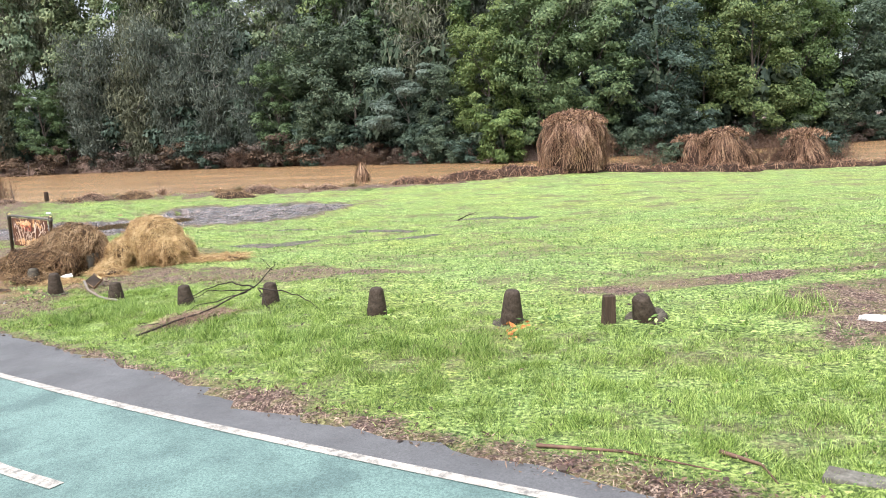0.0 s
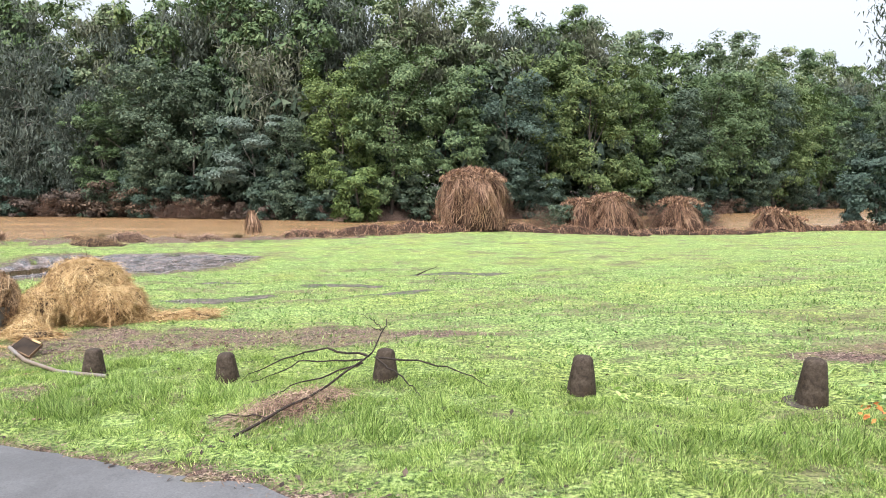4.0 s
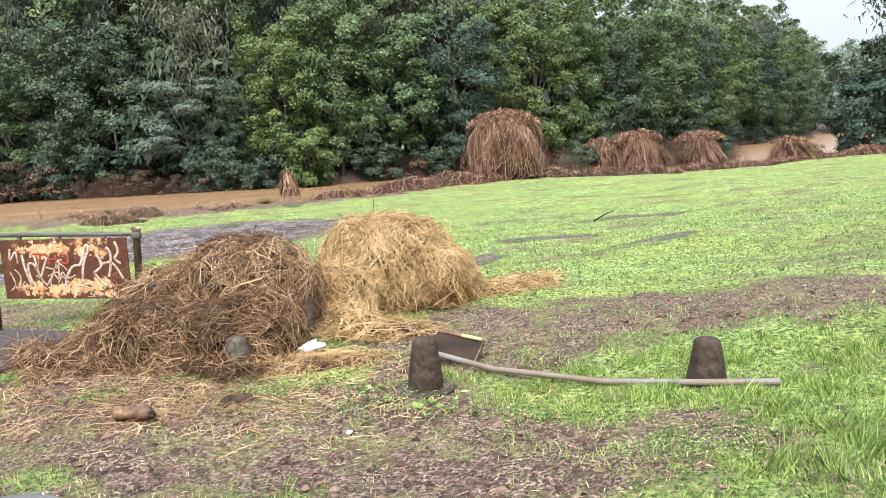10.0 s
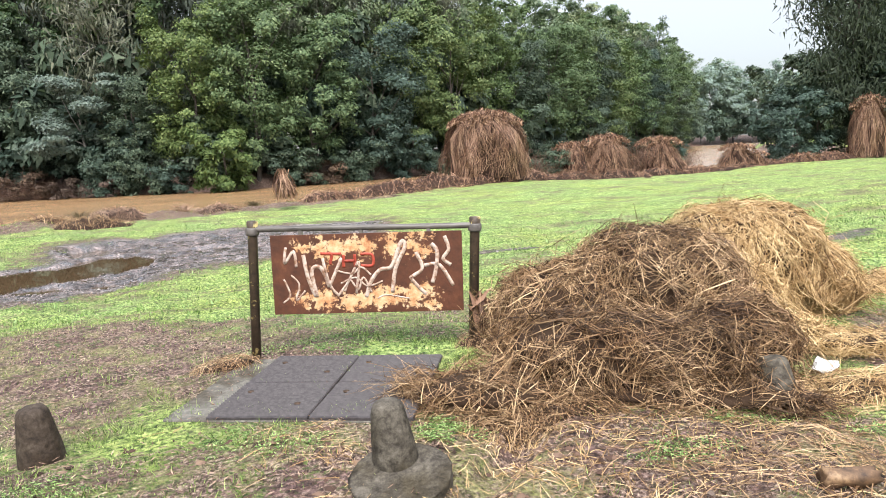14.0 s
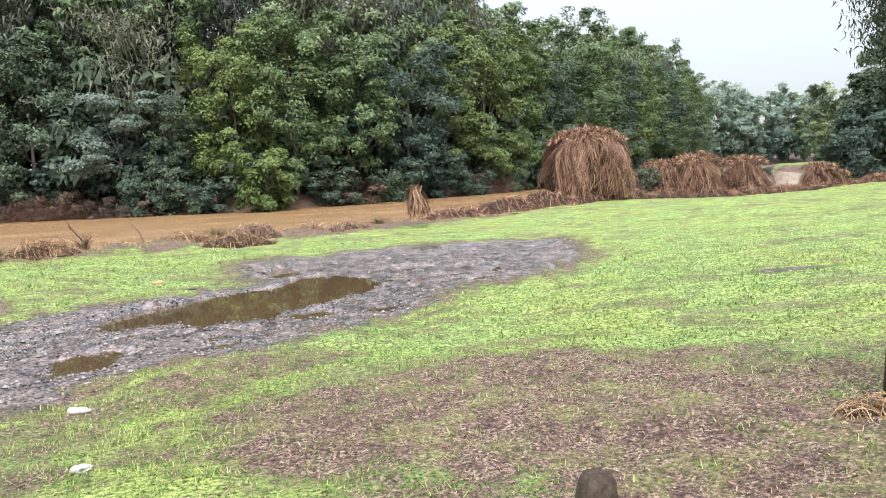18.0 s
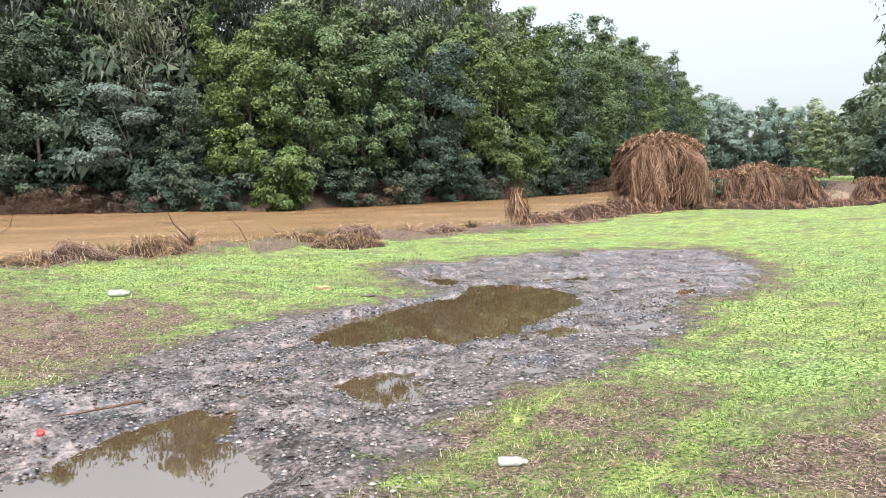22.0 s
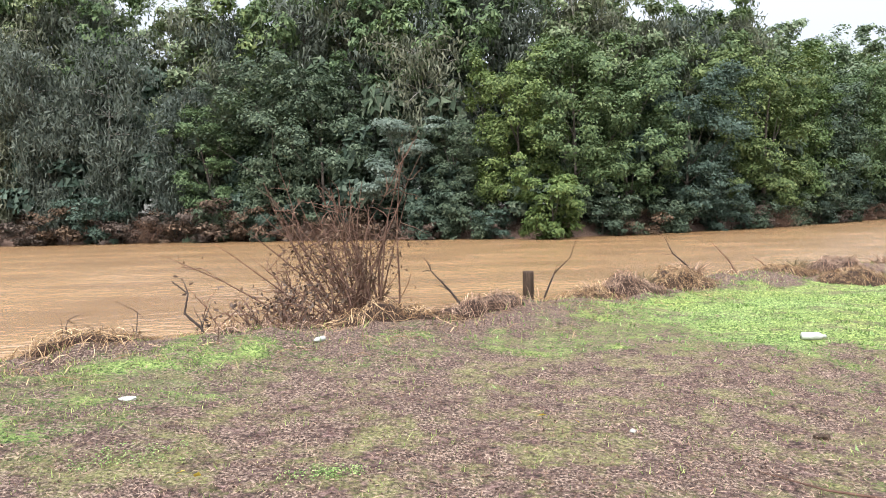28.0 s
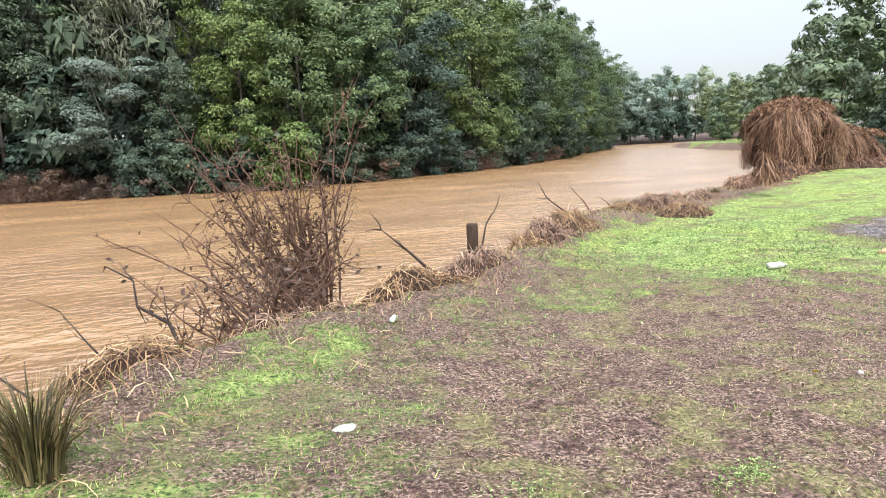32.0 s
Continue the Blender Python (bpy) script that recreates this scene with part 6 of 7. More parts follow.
tray.matrix_basis = pose(0.06, -0.02, 0.03, 42, 10, 0)
for px_, py_, sx_, sy_ in ((0, 0.095, 0.36, 0.015), (0, -0.095, 0.36, 0.015), (0.175, 0, 0.015, 0.19)):
    rim = part("rim", block("rim", (sx_, sy_, 0.035), M["rust"], 0.006, 0.004, 3, (px_, py_, 0)), tray)
rim = part("edge", block("edge", (0.16, 0.02, 0.012), M["straw"], 0.004, 0.003, 3, (0.09, 0.095, 0.036)), tray, "tan worn edge")

m = Nodes("dirty_white_plastic", 0.35, 0.5)
m.color(m.ramp(m.noise(9, 5), [(0.35, (0.3, 0.31, 0.28)), (0.62, (0.52, 0.54, 0.5))]))
M["white_plastic"] = m.mat
m = Nodes("red_plastic", 0.35, 0.5)
m.color((0.55, 0.04, 0.03))
M["red_plastic"] = m.mat
m = Nodes("pale_timber", 0.8, 0.2)
m.color(m.ramp(m.noise(14, 5, stretch=(1, 6, 6)), [(0.3, (0.22, 0.14, 0.075)), (0.7, (0.5, 0.37, 0.22))]))
M["pale_timber"] = m.mat


m = Nodes("white_paper", 0.7, 0.3)
m.color(m.ramp(m.noise(12, 4), [(0.3, (0.55, 0.55, 0.52)), (0.65, (0.78, 0.78, 0.75))]))
M["white_paper"] = m.mat


def bottle(x, y, turn, size, label, mat="white_plastic", cap=True):
    top = thing("bottle", (x, y, land_at(x, y) + size * 0.17), label, "bottle", turn=turn)
    s = size
    prof = [(0.12 * s, -0.5 * s), (0.17 * s, -0.47 * s), (0.18 * s, -0.3 * s), (0.17 * s, 0.0), (0.18 * s, 0.2 * s), (0.14 * s, 0.34 * s), (0.07 * s, 0.42 * s), (0.065 * s, 0.5 * s)]
    b = part("body", solid("body", lathe(prof, 16, 0.02, int(abs(x) * 7)), M[mat]), top)
    b.matrix_basis = pose(0, 0, 0, 90, 0, 0)
    if cap:
        c = part("cap", solid("cap", lathe([(0.08 * s, 0.46 * s), (0.085 * s, 0.54 * s), (0.07 * s, 0.56 * s)], 12), M["white_plastic"]), top)
        c.matrix_basis = pose(0, 0, 0, 90, 0, 0)
    return top


def scrap(name, x, y, size, label, category, mat, turn=0.0, seed=0, up=0.0):
    """A small crumpled or broken piece that lies on the ground."""
    top = thing(name, (x, y, land_at(x, y) - 0.005 + up), label, category, turn=turn)
    bm = bmesh.new()
    bmesh.ops.create_icosphere(bm, subdivisions=2, radius=0.5)
    r_ = np.random.default_rng(seed)
    for v in bm.verts:
        k = 1 + r_.normal(0, 0.16)
        v.co = Vector((v.co.x * size[0] * k, v.co.y * size[1] * k, max(0.0, (v.co.z + 0.35) * size[2] * k)))
    me = bpy.data.meshes.new("piece")
    bm.to_mesh(me)
    bm.free()
    me.materials.append(M[mat])
    part("piece", me, top)
    return top


bottle(-19.53, 13.95, 75, 0.165, "crushed white plastic bottle lying in wet grass")
bottle(-22.93, 20.6, 80, 0.26, "pale plastic bottle lying on the lawn")
bottle(-28.64, 19.55, -30, 0.16, "small pale can lying at the bank", "white_plastic", False)
scrap("foam_piece", -19.19, 12.64, (0.12, 0.1, 0.05), "pale piece of foam in the grass", "litter", "white_plastic", 40, 1)
scrap("foam_piece", -18.3, 11.7, (0.12, 0.09, 0.05), "pale piece of foam in the grass", "litter", "white_plastic", 10, 2)
scrap("paper_scrap", -10.82, 9.95, (0.2, 0.12, 0.08), "crumpled white paper beside the straw heap", "paper", "white_paper", 20, 3, 0.05)
scrap("cloth_scrap", 1.42, 7.05, (0.32, 0.2, 0.04), "flat white rag on bare soil", "rag", "white_paper", 10, 4)
scrap("plastic_cap", -22.5, 15.4, (0.06, 0.06, 0.05), "red plastic cap on the gravel", "litter", "red_plastic", 0, 5)
scrap("wood_chunk", -20.12, 21.15, (0.24, 0.1, 0.09), "pale broken piece of wood on the lawn", "wood", "pale_timber", -15, 6)
scrap("wood_chunk", -19.5, 20.5, (0.25, 0.16, 0.03), "flat pale board by the puddle", "wood", "concrete", 20, 7)
scrap("paper_scrap", -29.68, 17.3, (0.13, 0.09, 0.03), "pale flat scrap on the grass", "paper", "white_plastic", 5, 8)
scrap("paper_scrap", -25.87, 17.05, (0.05, 0.04, 0.03), "tiny white scrap on the soil", "paper", "white_plastic", 5, 9)
scrap("paper_scrap", -10.4, 8.3, (0.05, 0.04, 0.03), "tiny white scrap on the soil", "paper", "white_plastic", 5, 10)
scrap("soil_clod", -24.43, 17.25, (0.12, 0.09, 0.06), "dark clod of soil", "soil", "timber", 5, 11)
scrap("soil_clod", -11.2, 8.95, (0.24, 0.09, 0.07), "dark overturned clod beside the straw", "soil", "timber", 25, 12)
# a pair of brown half-pipe tiles, simplified to one crushed tube
can = thing("tin_can", (-11.75, 8.66, land_at(-11.75, 8.66) + 0.05), "brown half-pipe tile pair, drawn as one crushed tube", "can", turn=80)
c = part("body", solid("body", lathe([(0.03, -0.12), (0.045, -0.11), (0.036, -0.03), (0.042, 0.04), (0.034, 0.11), (0.02, 0.12)], 14, 0.12, 6), M["rust"]), can)
c.matrix_basis = pose(0, 0, 0, 90, 0, 0)
kerb = thing("kerb_stone", (1.05, 3.6, park_z(np.array([1.05]), np.array([3.6]))[0] - 0.135), "short brown concrete kerb beside the path", "kerb", turn=-16)
part("kerb", block("kerb", (1.0, 0.12, 0.14), M["concrete"], 0.008, 0.006, 8), kerb)
stick([(-0.9, 3.95, 0.72), (-0.4, 3.9, 0.76), (0.1, 3.75, 0.78)], 0.012, "thin dead stick on the path's edge", 1, 21, flat=True)
stick([(0.1, 4.0, 0.78), (0.3, 3.85, 0.8), (0.35, 3.6, 0.8)], 0.014, "thin dead stick on the path's edge", 1, 22, flat=True)
stick([(-9.1, 5.3, 0), (-8.95, 5.55, 0), (-8.9, 5.85, 0), (-8.8, 6.2, 0), (-8.66, 6.55, 0)], 0.014, "line of washed-up twigs across the path", 0, 31, "wet_twig", flat=True)
stick([(-9.1, 5.35, 0), (-8.88, 5.7, 0), (-8.9, 6.05, 0), (-8.72, 6.4, 0)], 0.01, "line of washed-up twigs across the path", 0, 32, flat=True)
stick([(-8.87, 6.05, 0), (-8.8, 6.25, 0), (-8.68, 6.45, 0), (-8.6, 6.65, 0)], 0.016, "line of washed-up twigs across the path", 0, 33, "timber", flat=True)
stick([(-24.4, 16.0, 0.08), (-24.9, 16.2, 0.1), (-25.2, 16.5, 0.1)], 0.012, "thin wet stick on the soil", 0, 23, flat=True)
stick([(-25.2, 15.1, 0.12), (-25.6, 15.5, 0.13), (-25.9, 15.6, 0.12)], 0.014, "thin wet stick on the soil", 0, 24, flat=True)
stick([(-6.35, 18.9, 0.12), (-6.1, 18.95, 0.24), (-5.9, 19.0, 0.3)], 0.02, "dark bent stick on the lawn", 2, 25, "wet_twig")
stick([(-21.9, 15.9, 0.03), (-22.3, 15.7, 0.03), (-22.5, 15.65, 0.03)], 0.012, "short wet stick on the gravel", 0, 26, flat=True)


def weed(x, y, seed, size=0.04, mat="blade", label="broad-leaved bright green weed in the grass", n=26, name="weed", category="weed"):
    rng = np.random.default_rng(seed)
    top = thing(name, (x, y, land_at(x, y)), label, category)
    c = np.column_stack([rng.normal(0, 0.09, n), rng.normal(0, 0.09, n), rng.uniform(0.02, 0.13, n)])
    part("leaf", mesh_of("leaf", *leaves(rng, c, np.tile([0, 0, 1.0], (n, 1)), size, 1.7, 0.5, 0.1), M[mat], True), top, kind="stuff")
    return top


for k, (wx, wy) in enumerate([(0.35, 6.6), (0.15, 6.5), (-0.35, 6.6), (-1.4, 6.9), (-3.2, 7.1), (-10.35, 8.75), (-9.9, 8.35)]):
    weed(wx, wy, 300 + k)
m = Nodes("orange_dead_leaf", 0.6, 0.2)
m.color(m.ramp(m.island(), [(0.0, (0.25, 0.07, 0.02)), (1.0, (0.6, 0.25, 0.07))]))
M["orange_leaf"] = m.mat
weed(-1.66, 6.35, 320, 0.035, "orange_leaf", "withered orange seedling in the grass", 22, "dead_seedling", "plant")
m = Nodes("yellow_leaf", 0.6, 0.2)
m.color((0.75, 0.55, 0.08))
M["yellow_leaf"] = m.mat
for k, (wx, wy) in enumerate([(-28.75, 15.8), (-26.4, 17.2), (-24.6, 15.4)]):
    weed(wx, wy, 340 + k, 0.05, "yellow_leaf", "fallen yellow leaf on the soil", 2, "leaf", "leaf")

# ---- grass, litter and stones ----
PATH_XY = np.array([(m_.translation.x, m_.translation.y) for _, m_ in PATH])


def blades(name, label, pts, tall, width, mat, seed, lean=0.5, category="grass"):
    """Single-triangle blades rooted at given places."""
    rng = np.random.default_rng(seed)
    n = len(pts)
    z = land_z(pts[:, 0], pts[:, 1])
    a = rng.uniform(0, 6.283, n)
    h = tall * rng.uniform(0.5, 1.3, n) * (0.6 + 0.9 * smooth(-0.3, 0.6, ripple(pts[:, 0], pts[:, 1], 0.75, 4, 6)))
    root = np.column_stack([pts, z - 0.01])
    side = np.column_stack([np.cos(a), np.sin(a), 0 * a]) * (width * rng.uniform(0.6, 1.4, n) / 2)[:, None]
    b = 4.0 * ripple(pts[:, 0], pts[:, 1], 1.3, 3, 7) + rng.normal(0, 1.0, n)
    tip = root + np.column_stack([np.cos(b) * h * lean * rng.uniform(0, 1, n), np.sin(b) * h * lean * rng.uniform(0, 1, n), h])
    v = np.stack([root - side, root + side, tip], 1).reshape(-1, 3)
    ob = new(name, mesh_of(name, v, np.arange(3 * n).reshape(n, 3), mat, True))
    return tagged(ob, label, category, kind="stuff")


def scatter(n, box, keep, seed):
    rng = np.random.default_rng(seed)
    p = np.column_stack([rng.uniform(box[0], box[1], n), rng.uniform(box[2], box[3], n)])
    return p[rng.uniform(0, 1, n) < keep(p[:, 0], p[:, 1])]


def off_path(x, y):
    """Metres from the walker's line towards the river."""
    return y - np.interp(-x, -PATH_XY[:, 0], PATH_XY[:, 1])


def green(x, y):
    patchy = smooth(-0.5, 0.35, ripple(x, y, 1.3, 4, 2))
    dirty = dirt_mask(x, y) * 1.15
    g = np.clip(1 - dirty, 0.06, 1) * (0.35 + 0.65 * patchy) * (1 - 0.55 * (1 - smooth(-28, -24.5, x))) * (1 - smooth(0.25, 0.6, mud_mask(x, y)))
    return g * (road_distance(x, y) > 0.05) * (bank_distance(x, y) < 0.2)


def tall_grass(x, y):
    strip = smooth(0.1, 0.6, road_distance(x, y)) * (1 - smooth(1.9, 3.2, road_distance(x, y))) * smooth(-10.2, -8.8, x)
    return strip * (0.35 + 0.65 * smooth(-0.5, 0.5, ripple(x, y, 0.8, 4, 1)))


lawn_rng = np.random.default_rng(1)
near = np.column_stack([lawn_rng.uniform(-33, 5, 1450000), lawn_rng.uniform(1.6, 8.5, 1450000)])
near[:, 1] += np.interp(-near[:, 0], -PATH_XY[:, 0], PATH_XY[:, 1])
near = near[lawn_rng.uniform(0, 1, len(near)) < green(near[:, 0], near[:, 1]) * (1 - smooth(5.5, 8.5, off_path(near[:, 0], near[:, 1])))]
blades("lawn_near", "short bright green wet lawn grass", near, 0.034, 0.0062, M["lawn_close"], 1, 1.0)
middle = scatter(420000, (-33, 12, 5, 34), lambda x, y: green(x, y) * smooth(5.5, 8, off_path(x, y)) * (1 - smooth(13, 22, off_path(x, y))) * 0.9, 2)
blades("lawn_middle", "short bright green wet lawn grass", middle, 0.04, 0.024, M["lawn"], 2, 0.9)
rough = scatter(1000000, (-11, 4, 3, 10), lambda x, y: tall_grass(x, y) * np.clip(1.1 - dirt_mask(x, y), 0.05, 1), 3)
blades("verge_grass", "long lush green grass along the path", rough, 0.042, 0.006, M["blade"], 3, 1.3)
bank_grass = scatter(130000, (-34, 14, 14, 45), lambda x, y: smooth(-1.8, -0.9, bank_distance(x, y)) * (bank_distance(x, y) < 0.5) * (0.3 + 0.7 * smooth(-0.3, 0.5, ripple(x, y, 2.2, 3, 3))), 4)
blades("bank_edge_grass", "rank green and yellow grass on the bank's edge", bank_grass, 0.085, 0.009, M["lawn_close"], 4, 1.0)
TALL = [(-7.7, 7.6, 1.0, 0.5, -20), (-6.6, 7.6, 0.8, 0.4, -15), (-7.9, 7.0, 0.7, 0.35, -20), (-5.0, 6.4, 0.9, 0.4, -15), (0.7, 7.4, 0.6, 0.4, 10), (-3.6, 5.9, 1.0, 0.4, -15), (-2.3, 6.0, 0.8, 0.4, -10)]
lush = np.concatenate([scatter(6500, (cx - a, cx + a, cy - a, cy + a), lambda x, y: 1 - smooth(0.4, 1.0, ellipse(x, y, cx, cy, a, b, turn)), 40 + k) for k, (cx, cy, a, b, turn) in enumerate(TALL)])
blades("lush_tufts", "tall lush bright green grass tufts", lush, 0.1, 0.0075, M["blade"], 12, 1.0)
dead_bank = scatter(60000, (-34, 14, 14, 45), lambda x, y: smooth(-0.8, 0.1, bank_distance(x, y)) * (bank_distance(x, y) < 1.1) * 0.8, 5)
blades("bank_dead_grass", "dead brown grass and reeds on the bank", dead_bank, 0.15, 0.014, M["litter"], 5, 1.6, "dead grass")


def flakes(name, label, pts, size, mat, seed, aspect=3.0, category="leaf litter"):
    rng = np.random.default_rng(seed)
    n = len(pts)
    c = np.column_stack([pts, land_z(pts[:, 0], pts[:, 1]) + rng.uniform(0.002, 0.03, n)])
    v, f = leaves(rng, c, np.tile([0, 0, 1.0], (n, 1)), size, aspect, 0.35, 0.0)
    return tagged(new(name, mesh_of(name, v, f, mat, True)), label, category, kind="stuff")


thatch_pts = scatter(480000, (-33, 3, 3, 24), lambda x, y: np.clip(dirt_mask(x, y) * 1.1, 0.04, 1) * (off_path(x, y) > 1.4) * (road_distance(x, y) > -0.05) * (bank_distance(x, y) < 0.3) * (1 - smooth(0.3, 0.6, mud_mask(x, y))), 6)
flakes("dry_thatch", "trampled dead grass and bark bits on the soil", thatch_pts, 0.0065, M["litter"], 6, 6.5)
low_pts = scatter(150000, (-11, 4, 3, 10), lambda x, y: tall_grass(x, y) * np.clip(1.1 - dirt_mask(x, y), 0.05, 1) * smooth(-0.2, 0.5, ripple(x, y, 0.6, 4, 3)), 17)
low_pts = np.concatenate([low_pts, scatter(9000, (-14.8, -12, 11.2, 12.6), lambda x, y: 1 - smooth(0.5, 1.1, ellipse(x, y, -13.35, 11.85, 1.1, 0.4, -14) + 0.3 * ripple(x, y, 0.5, 3, 2)), 18)])
flakes("clover", "small low green leaves among the grass", low_pts, 0.013, M["blade"], 17, 1.3, "clover")
leaf_pts = scatter(2600, (-14, 3, 3, 10.5), lambda x, y: (road_distance(x, y) > -0.15) * (0.15 + 0.85 * (1 - smooth(0.2, 0.8, road_distance(x, y)))), 7)
flakes("fallen_leaves", "fallen brown leaves along the path's edge", leaf_pts, 0.032, M["dead_leaf"], 7, 1.7)

# gravel: small angular stones
ICO = np.array([(0, 0, 0.62), (0.9, 0, 0.1), (0.25, 0.8, 0.05), (-0.75, 0.5, 0.12), (-0.7, -0.55, 0.05), (0.3, -0.85, 0.1), (0, 0, -0.5)])
ICO_F = np.array([(0, 1, 2), (0, 2, 3), (0, 3, 4), (0, 4, 5), (0, 5, 1), (6, 2, 1), (6, 3, 2), (6, 4, 3), (6, 5, 4), (6, 1, 5)])
m = Nodes("wet_gravel", 0.35, 0.5)
m.color(m.ramp(m.island(), [(0.0, (0.02, 0.016, 0.015)), (0.5, (0.1, 0.083, 0.078)), (0.9, (0.22, 0.187, 0.175)), (1.0, (0.38, 0.34, 0.32))]))
M["stones"] = m.mat
rng = np.random.default_rng(8)
sp = scatter(110000, (-25, -10, 11.5, 24), lambda x, y: smooth(0.1, 0.7, mud_mask(x, y)) * (0.25 + 0.75 * smooth(-0.3, 0.6, ripple(x, y, 0.9, 3, 4))) * (1 - 0.85 * smooth(9, 14, off_path(x, y))) * (1 - 0.9 * smooth(0.5, 0.9, pool_depth(x, y))), 9)
n = len(sp)
ang, size = rng.uniform(0, 6.283, n), rng.uniform(0.008, 0.022, n) * np.where(rng.uniform(0, 1, n) < 0.08, 1.6, 1)
shape = ICO[None] * (1 + rng.normal(0, 0.18, (n, 7, 1))) * size[:, None, None]
ca, sa = np.cos(ang)[:, None], np.sin(ang)[:, None]
v = np.stack([shape[..., 0] * ca - shape[..., 1] * sa, shape[..., 0] * sa + shape[..., 1] * ca, shape[..., 2]], -1)
v += np.column_stack([sp, land_z(sp[:, 0], sp[:, 1]) + size * 0.2])[:, None]
f = ICO_F[None] + (np.arange(n) * 7)[:, None, None]
tagged(new("gravel", mesh_of("gravel", v.reshape(-1, 3), f.reshape(-1, 3), M["stones"], True)), "wet dark gravel scattered over the mud", "gravel", kind="stuff")

# crumbs and clods of turned soil
m = Nodes("soil_crumb", 0.8, 0.25)
m.color(m.ramp(m.island(), [(0.0, (0.03, 0.017, 0.012)), (0.6, (0.09, 0.052, 0.037)), (1.0, (0.22, 0.145, 0.1))]))
M["crumb"] = m.mat
TETRA = np.array([(0.9, 0, 0), (-0.5, 0.8, 0), (-0.5, -0.8, 0), (0, 0, 0.8)])
TETRA_F = np.array([(0, 1, 3), (1, 2, 3), (2, 0, 3)])
cp = scatter(150000, (-32, 3, 3, 21), lambda x, y: np.clip(dirt_mask(x, y), 0, 1) ** 1.5 * (0.15 + 0.85 * smooth(-0.2, 0.5, ripple(x, y, 0.7, 4, 2))) * (off_path(x, y) > 1.4) * (1 - smooth(5, 8, off_path(x, y))) * (road_distance(x, y) > 0.0) * (bank_distance(x, y) < 0), 21)
n = len(cp)
ang, size = rng.uniform(0, 6.283, n), rng.uniform(0.005, 0.014, n)
shape = TETRA[None] * (1 + rng.normal(0, 0.3, (n, 4, 3))) * size[:, None, None]
ca, sa = np.cos(ang)[:, None], np.sin(ang)[:, None]
v = np.stack([shape[..., 0] * ca - shape[..., 1] * sa, shape[..., 0] * sa + shape[..., 1] * ca, shape[..., 2]], -1)
v += np.column_stack([cp, land_z(cp[:, 0], cp[:, 1])])[:, None]
f = TETRA_F[None] + (np.arange(n) * 4)[:, None, None]
tagged(new("soil_crumbs", mesh_of("soil_crumbs", v.reshape(-1, 3), f.reshape(-1, 3), M["crumb"], True)), "crumbs of wet turned soil", "soil", kind="stuff")

# larger clods by the torn-up verge
kp = scatter(7000, (-16, -6, 6.6, 10.2), lambda x, y: np.clip(dirt_mask(x, y), 0, 1) * (0.1 + 0.9 * smooth(0.1, 0.6, ripple(x, y, 0.8, 4, 6))) * (road_distance(x, y) > 0.05) * (off_path(x, y) > 1.5), 22)
n = len(kp)
ang, size = rng.uniform(0, 6.283, n), rng.uniform(0.012, 0.04, n)
shape = ICO[None] * (1 + rng.normal(0, 0.25, (n, 7, 1))) * size[:, None, None]
ca, sa = np.cos(ang)[:, None], np.sin(ang)[:, None]
v = np.stack([shape[..., 0] * ca - shape[..., 1] * sa, shape[..., 0] * sa + shape[..., 1] * ca, shape[..., 2] * 0.8], -1)
v += np.column_stack([kp, land_z(kp[:, 0], kp[:, 1])])[:, None]
f = ICO_F[None] + (np.arange(n) * 7)[:, None, None]
tagged(new("soil_clods", mesh_of("soil_clods", v.reshape(-1, 3), f.reshape(-1, 3), M["crumb"], True)), "dark clods of torn-up wet soil", "soil", kind="stuff")
lp = scatter(16000, (-15.5, -8, 7.4, 10.8), lambda x, y: (1 - smooth(0.35, 1.1, ellipse(x, y, -11.9, 9.5, 2.6, 1.1, -18) + 0.3 * ripple(x, y, 0.9, 3, 2))) * (off_path(x, y) > 1.4), 23)
way = rng.normal(0, 1, (len(lp), 2))
way /= np.linalg.norm(way, axis=1, keepdims=True)
v, f = strands(rng, lp, way, land_z, 3, rng.uniform(0.05, 0.22, len(lp)), np.full(len(lp), 0.004), (0.0, 0.025), 0.5)
tagged(new("loose_straw", mesh_of("loose_straw", v, f, M["straw"], True)), "loose pale straw strewn over the soil", "straw", kind="stuff")
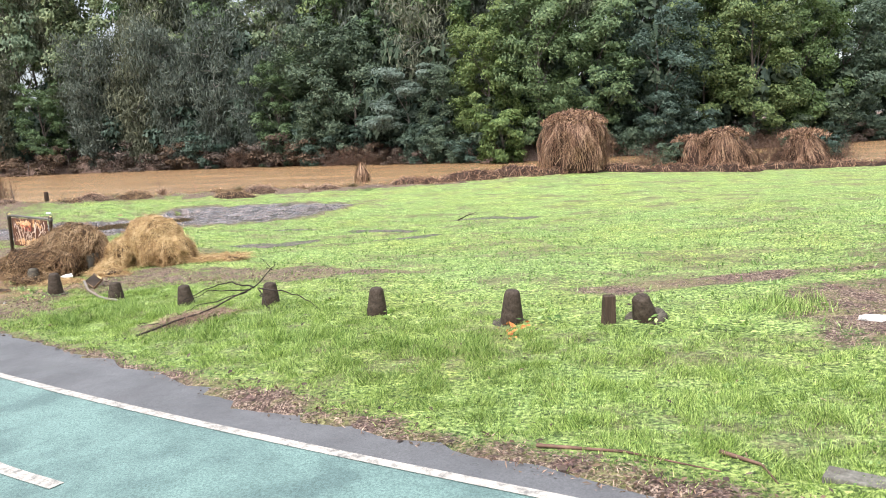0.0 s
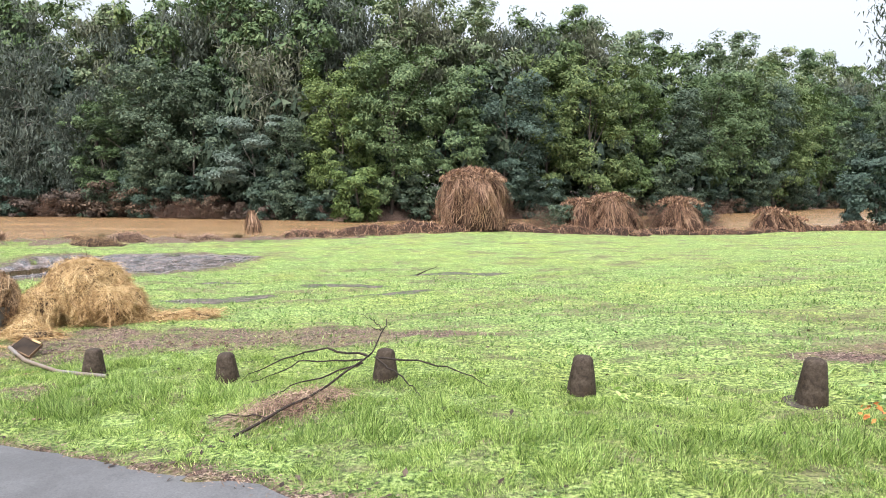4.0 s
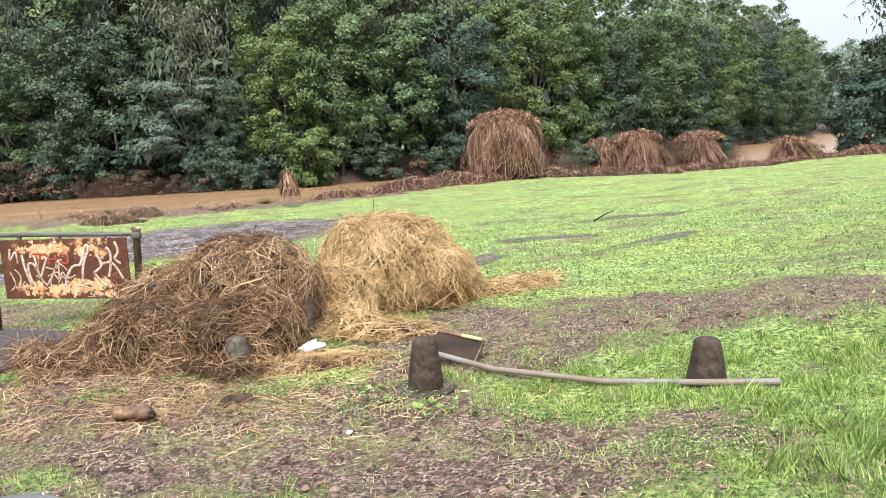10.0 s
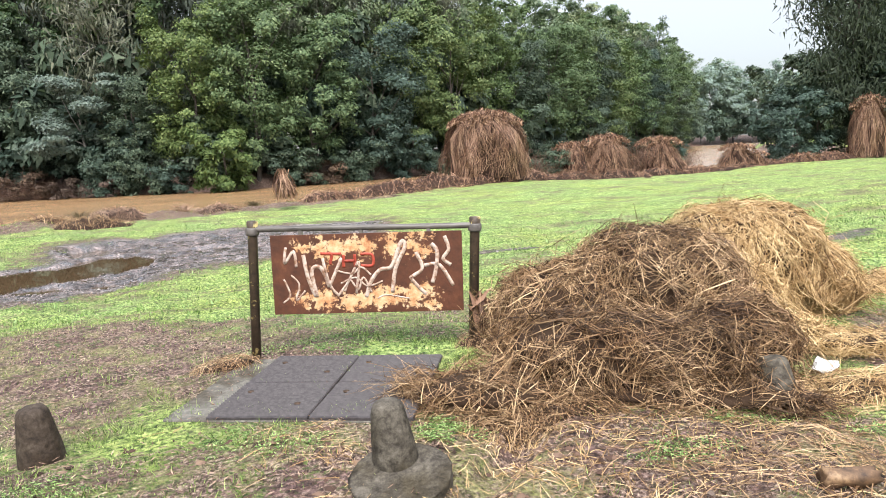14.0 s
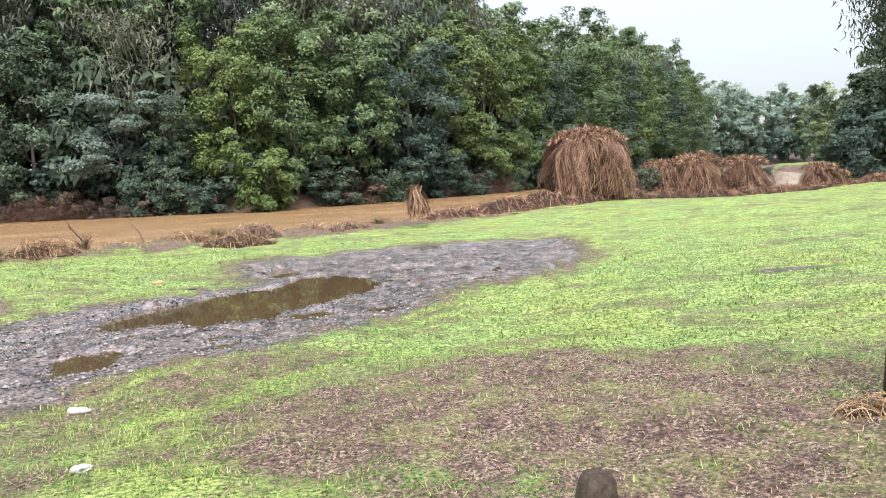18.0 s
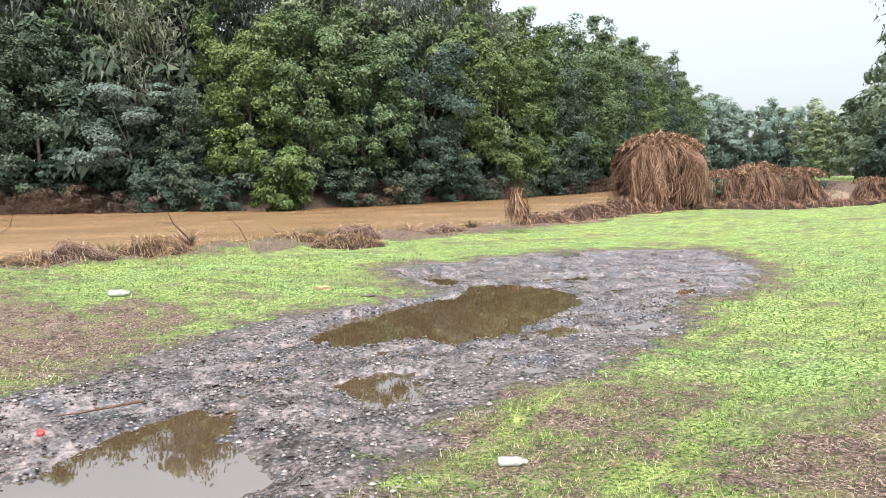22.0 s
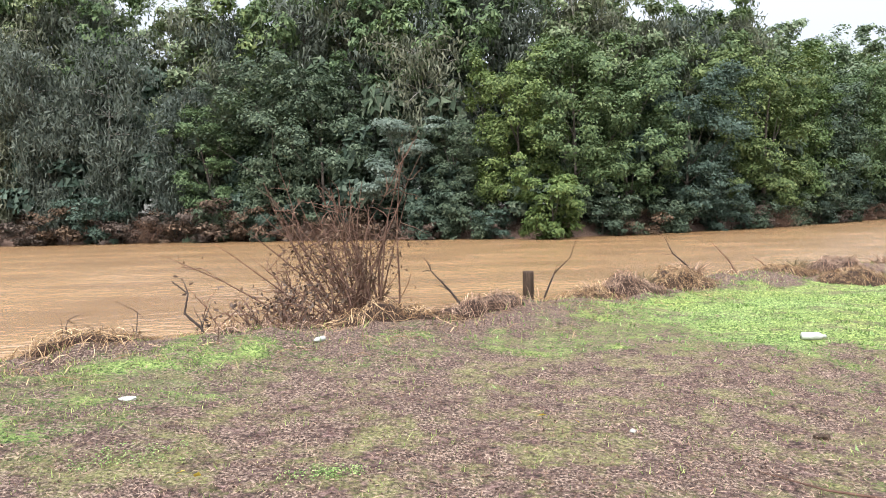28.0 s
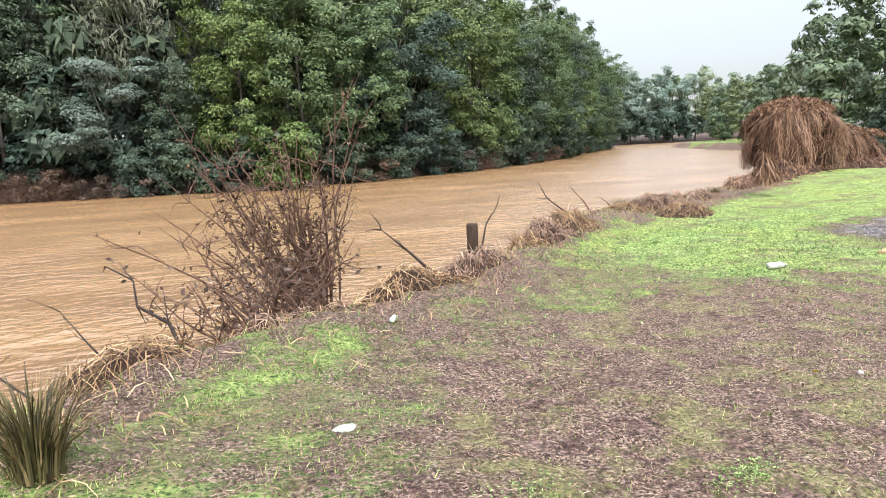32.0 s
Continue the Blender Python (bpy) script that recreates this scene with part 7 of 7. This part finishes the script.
WEEDS = [(-10.2, 8.65, 0.55, 0.3, 10), (-11.6, 9.5, 0.4, 0.15, -15), (-11.0, 9.15, 0.35, 0.15, 0), (-12.2, 9.2, 0.3, 0.15, 0), (-9.3, 8.3, 0.5, 0.2, -15), (-14.2, 10.05, 0.5, 0.2, -20), (-15.2, 9.75, 0.4, 0.2, -20), (-8.7, 7.6, 0.5, 0.25, -20), (-13.2, 9.9, 0.25, 0.2, 0), (-29.2, 16.2, 0.5, 0.2, 20), (-27.9, 16.1, 0.35, 0.12, 20)]
wp = np.concatenate([scatter(5200, (cx - a, cx + a, cy - a, cy + a), lambda x, y: 1 - smooth(0.3, 1.0, ellipse(x, y, cx, cy, a, b, turn) + 0.35 * ripple(x, y, 0.3, 3, 1)), 240 + k) for k, (cx, cy, a, b, turn) in enumerate(WEEDS)])
flakes("creeping_weed", "small creeping green weeds on the soil", wp, 0.01, M["blade"], 24, 1.5, "weed")
mp = scatter(5200, (-4, 1.6, 3.3, 5.6), lambda x, y: (1 - smooth(0.12, 0.45, road_distance(x, y))) * (road_distance(x, y) > -0.12) * (0.25 + 0.75 * smooth(-1.5, 0.6, x)), 25)
flakes("bark_litter", "wet brown bark and leaf bits along the path's edge", mp, 0.02, M["dead_leaf"], 25, 2.2)

# dead reeds and straw combed over the bank by the flood
rng = np.random.default_rng(15)
bp = scatter(120000, (-34, 13, 14, 45), lambda x, y: smooth(-1.9, -0.6, bank_distance(x, y) - 0.3 * (1 - smooth(-25, -21, x)) + 0.4 * ripple(x, y, 1.6, 3, 2)) * (bank_distance(x, y) < 0.9), 16)
way = rng.normal(0, 1, (len(bp), 2)) + np.array([0.9, 0.6])
way /= np.linalg.norm(way, axis=1, keepdims=True)
near_bank = bp[:, 1] < 31
v, f = strands(rng, bp, way, land_z, 3, np.where(near_bank, rng.uniform(0.08, 0.3, len(bp)), rng.uniform(0.12, 0.5, len(bp))), np.where(near_bank, 0.007, 0.018), (0.0, 0.1))
tagged(new("bank_straw", mesh_of("bank_straw", v, f, M["straw_brown"], True)), "matted dead reeds combed over the bank", "dead grass", kind="stuff")
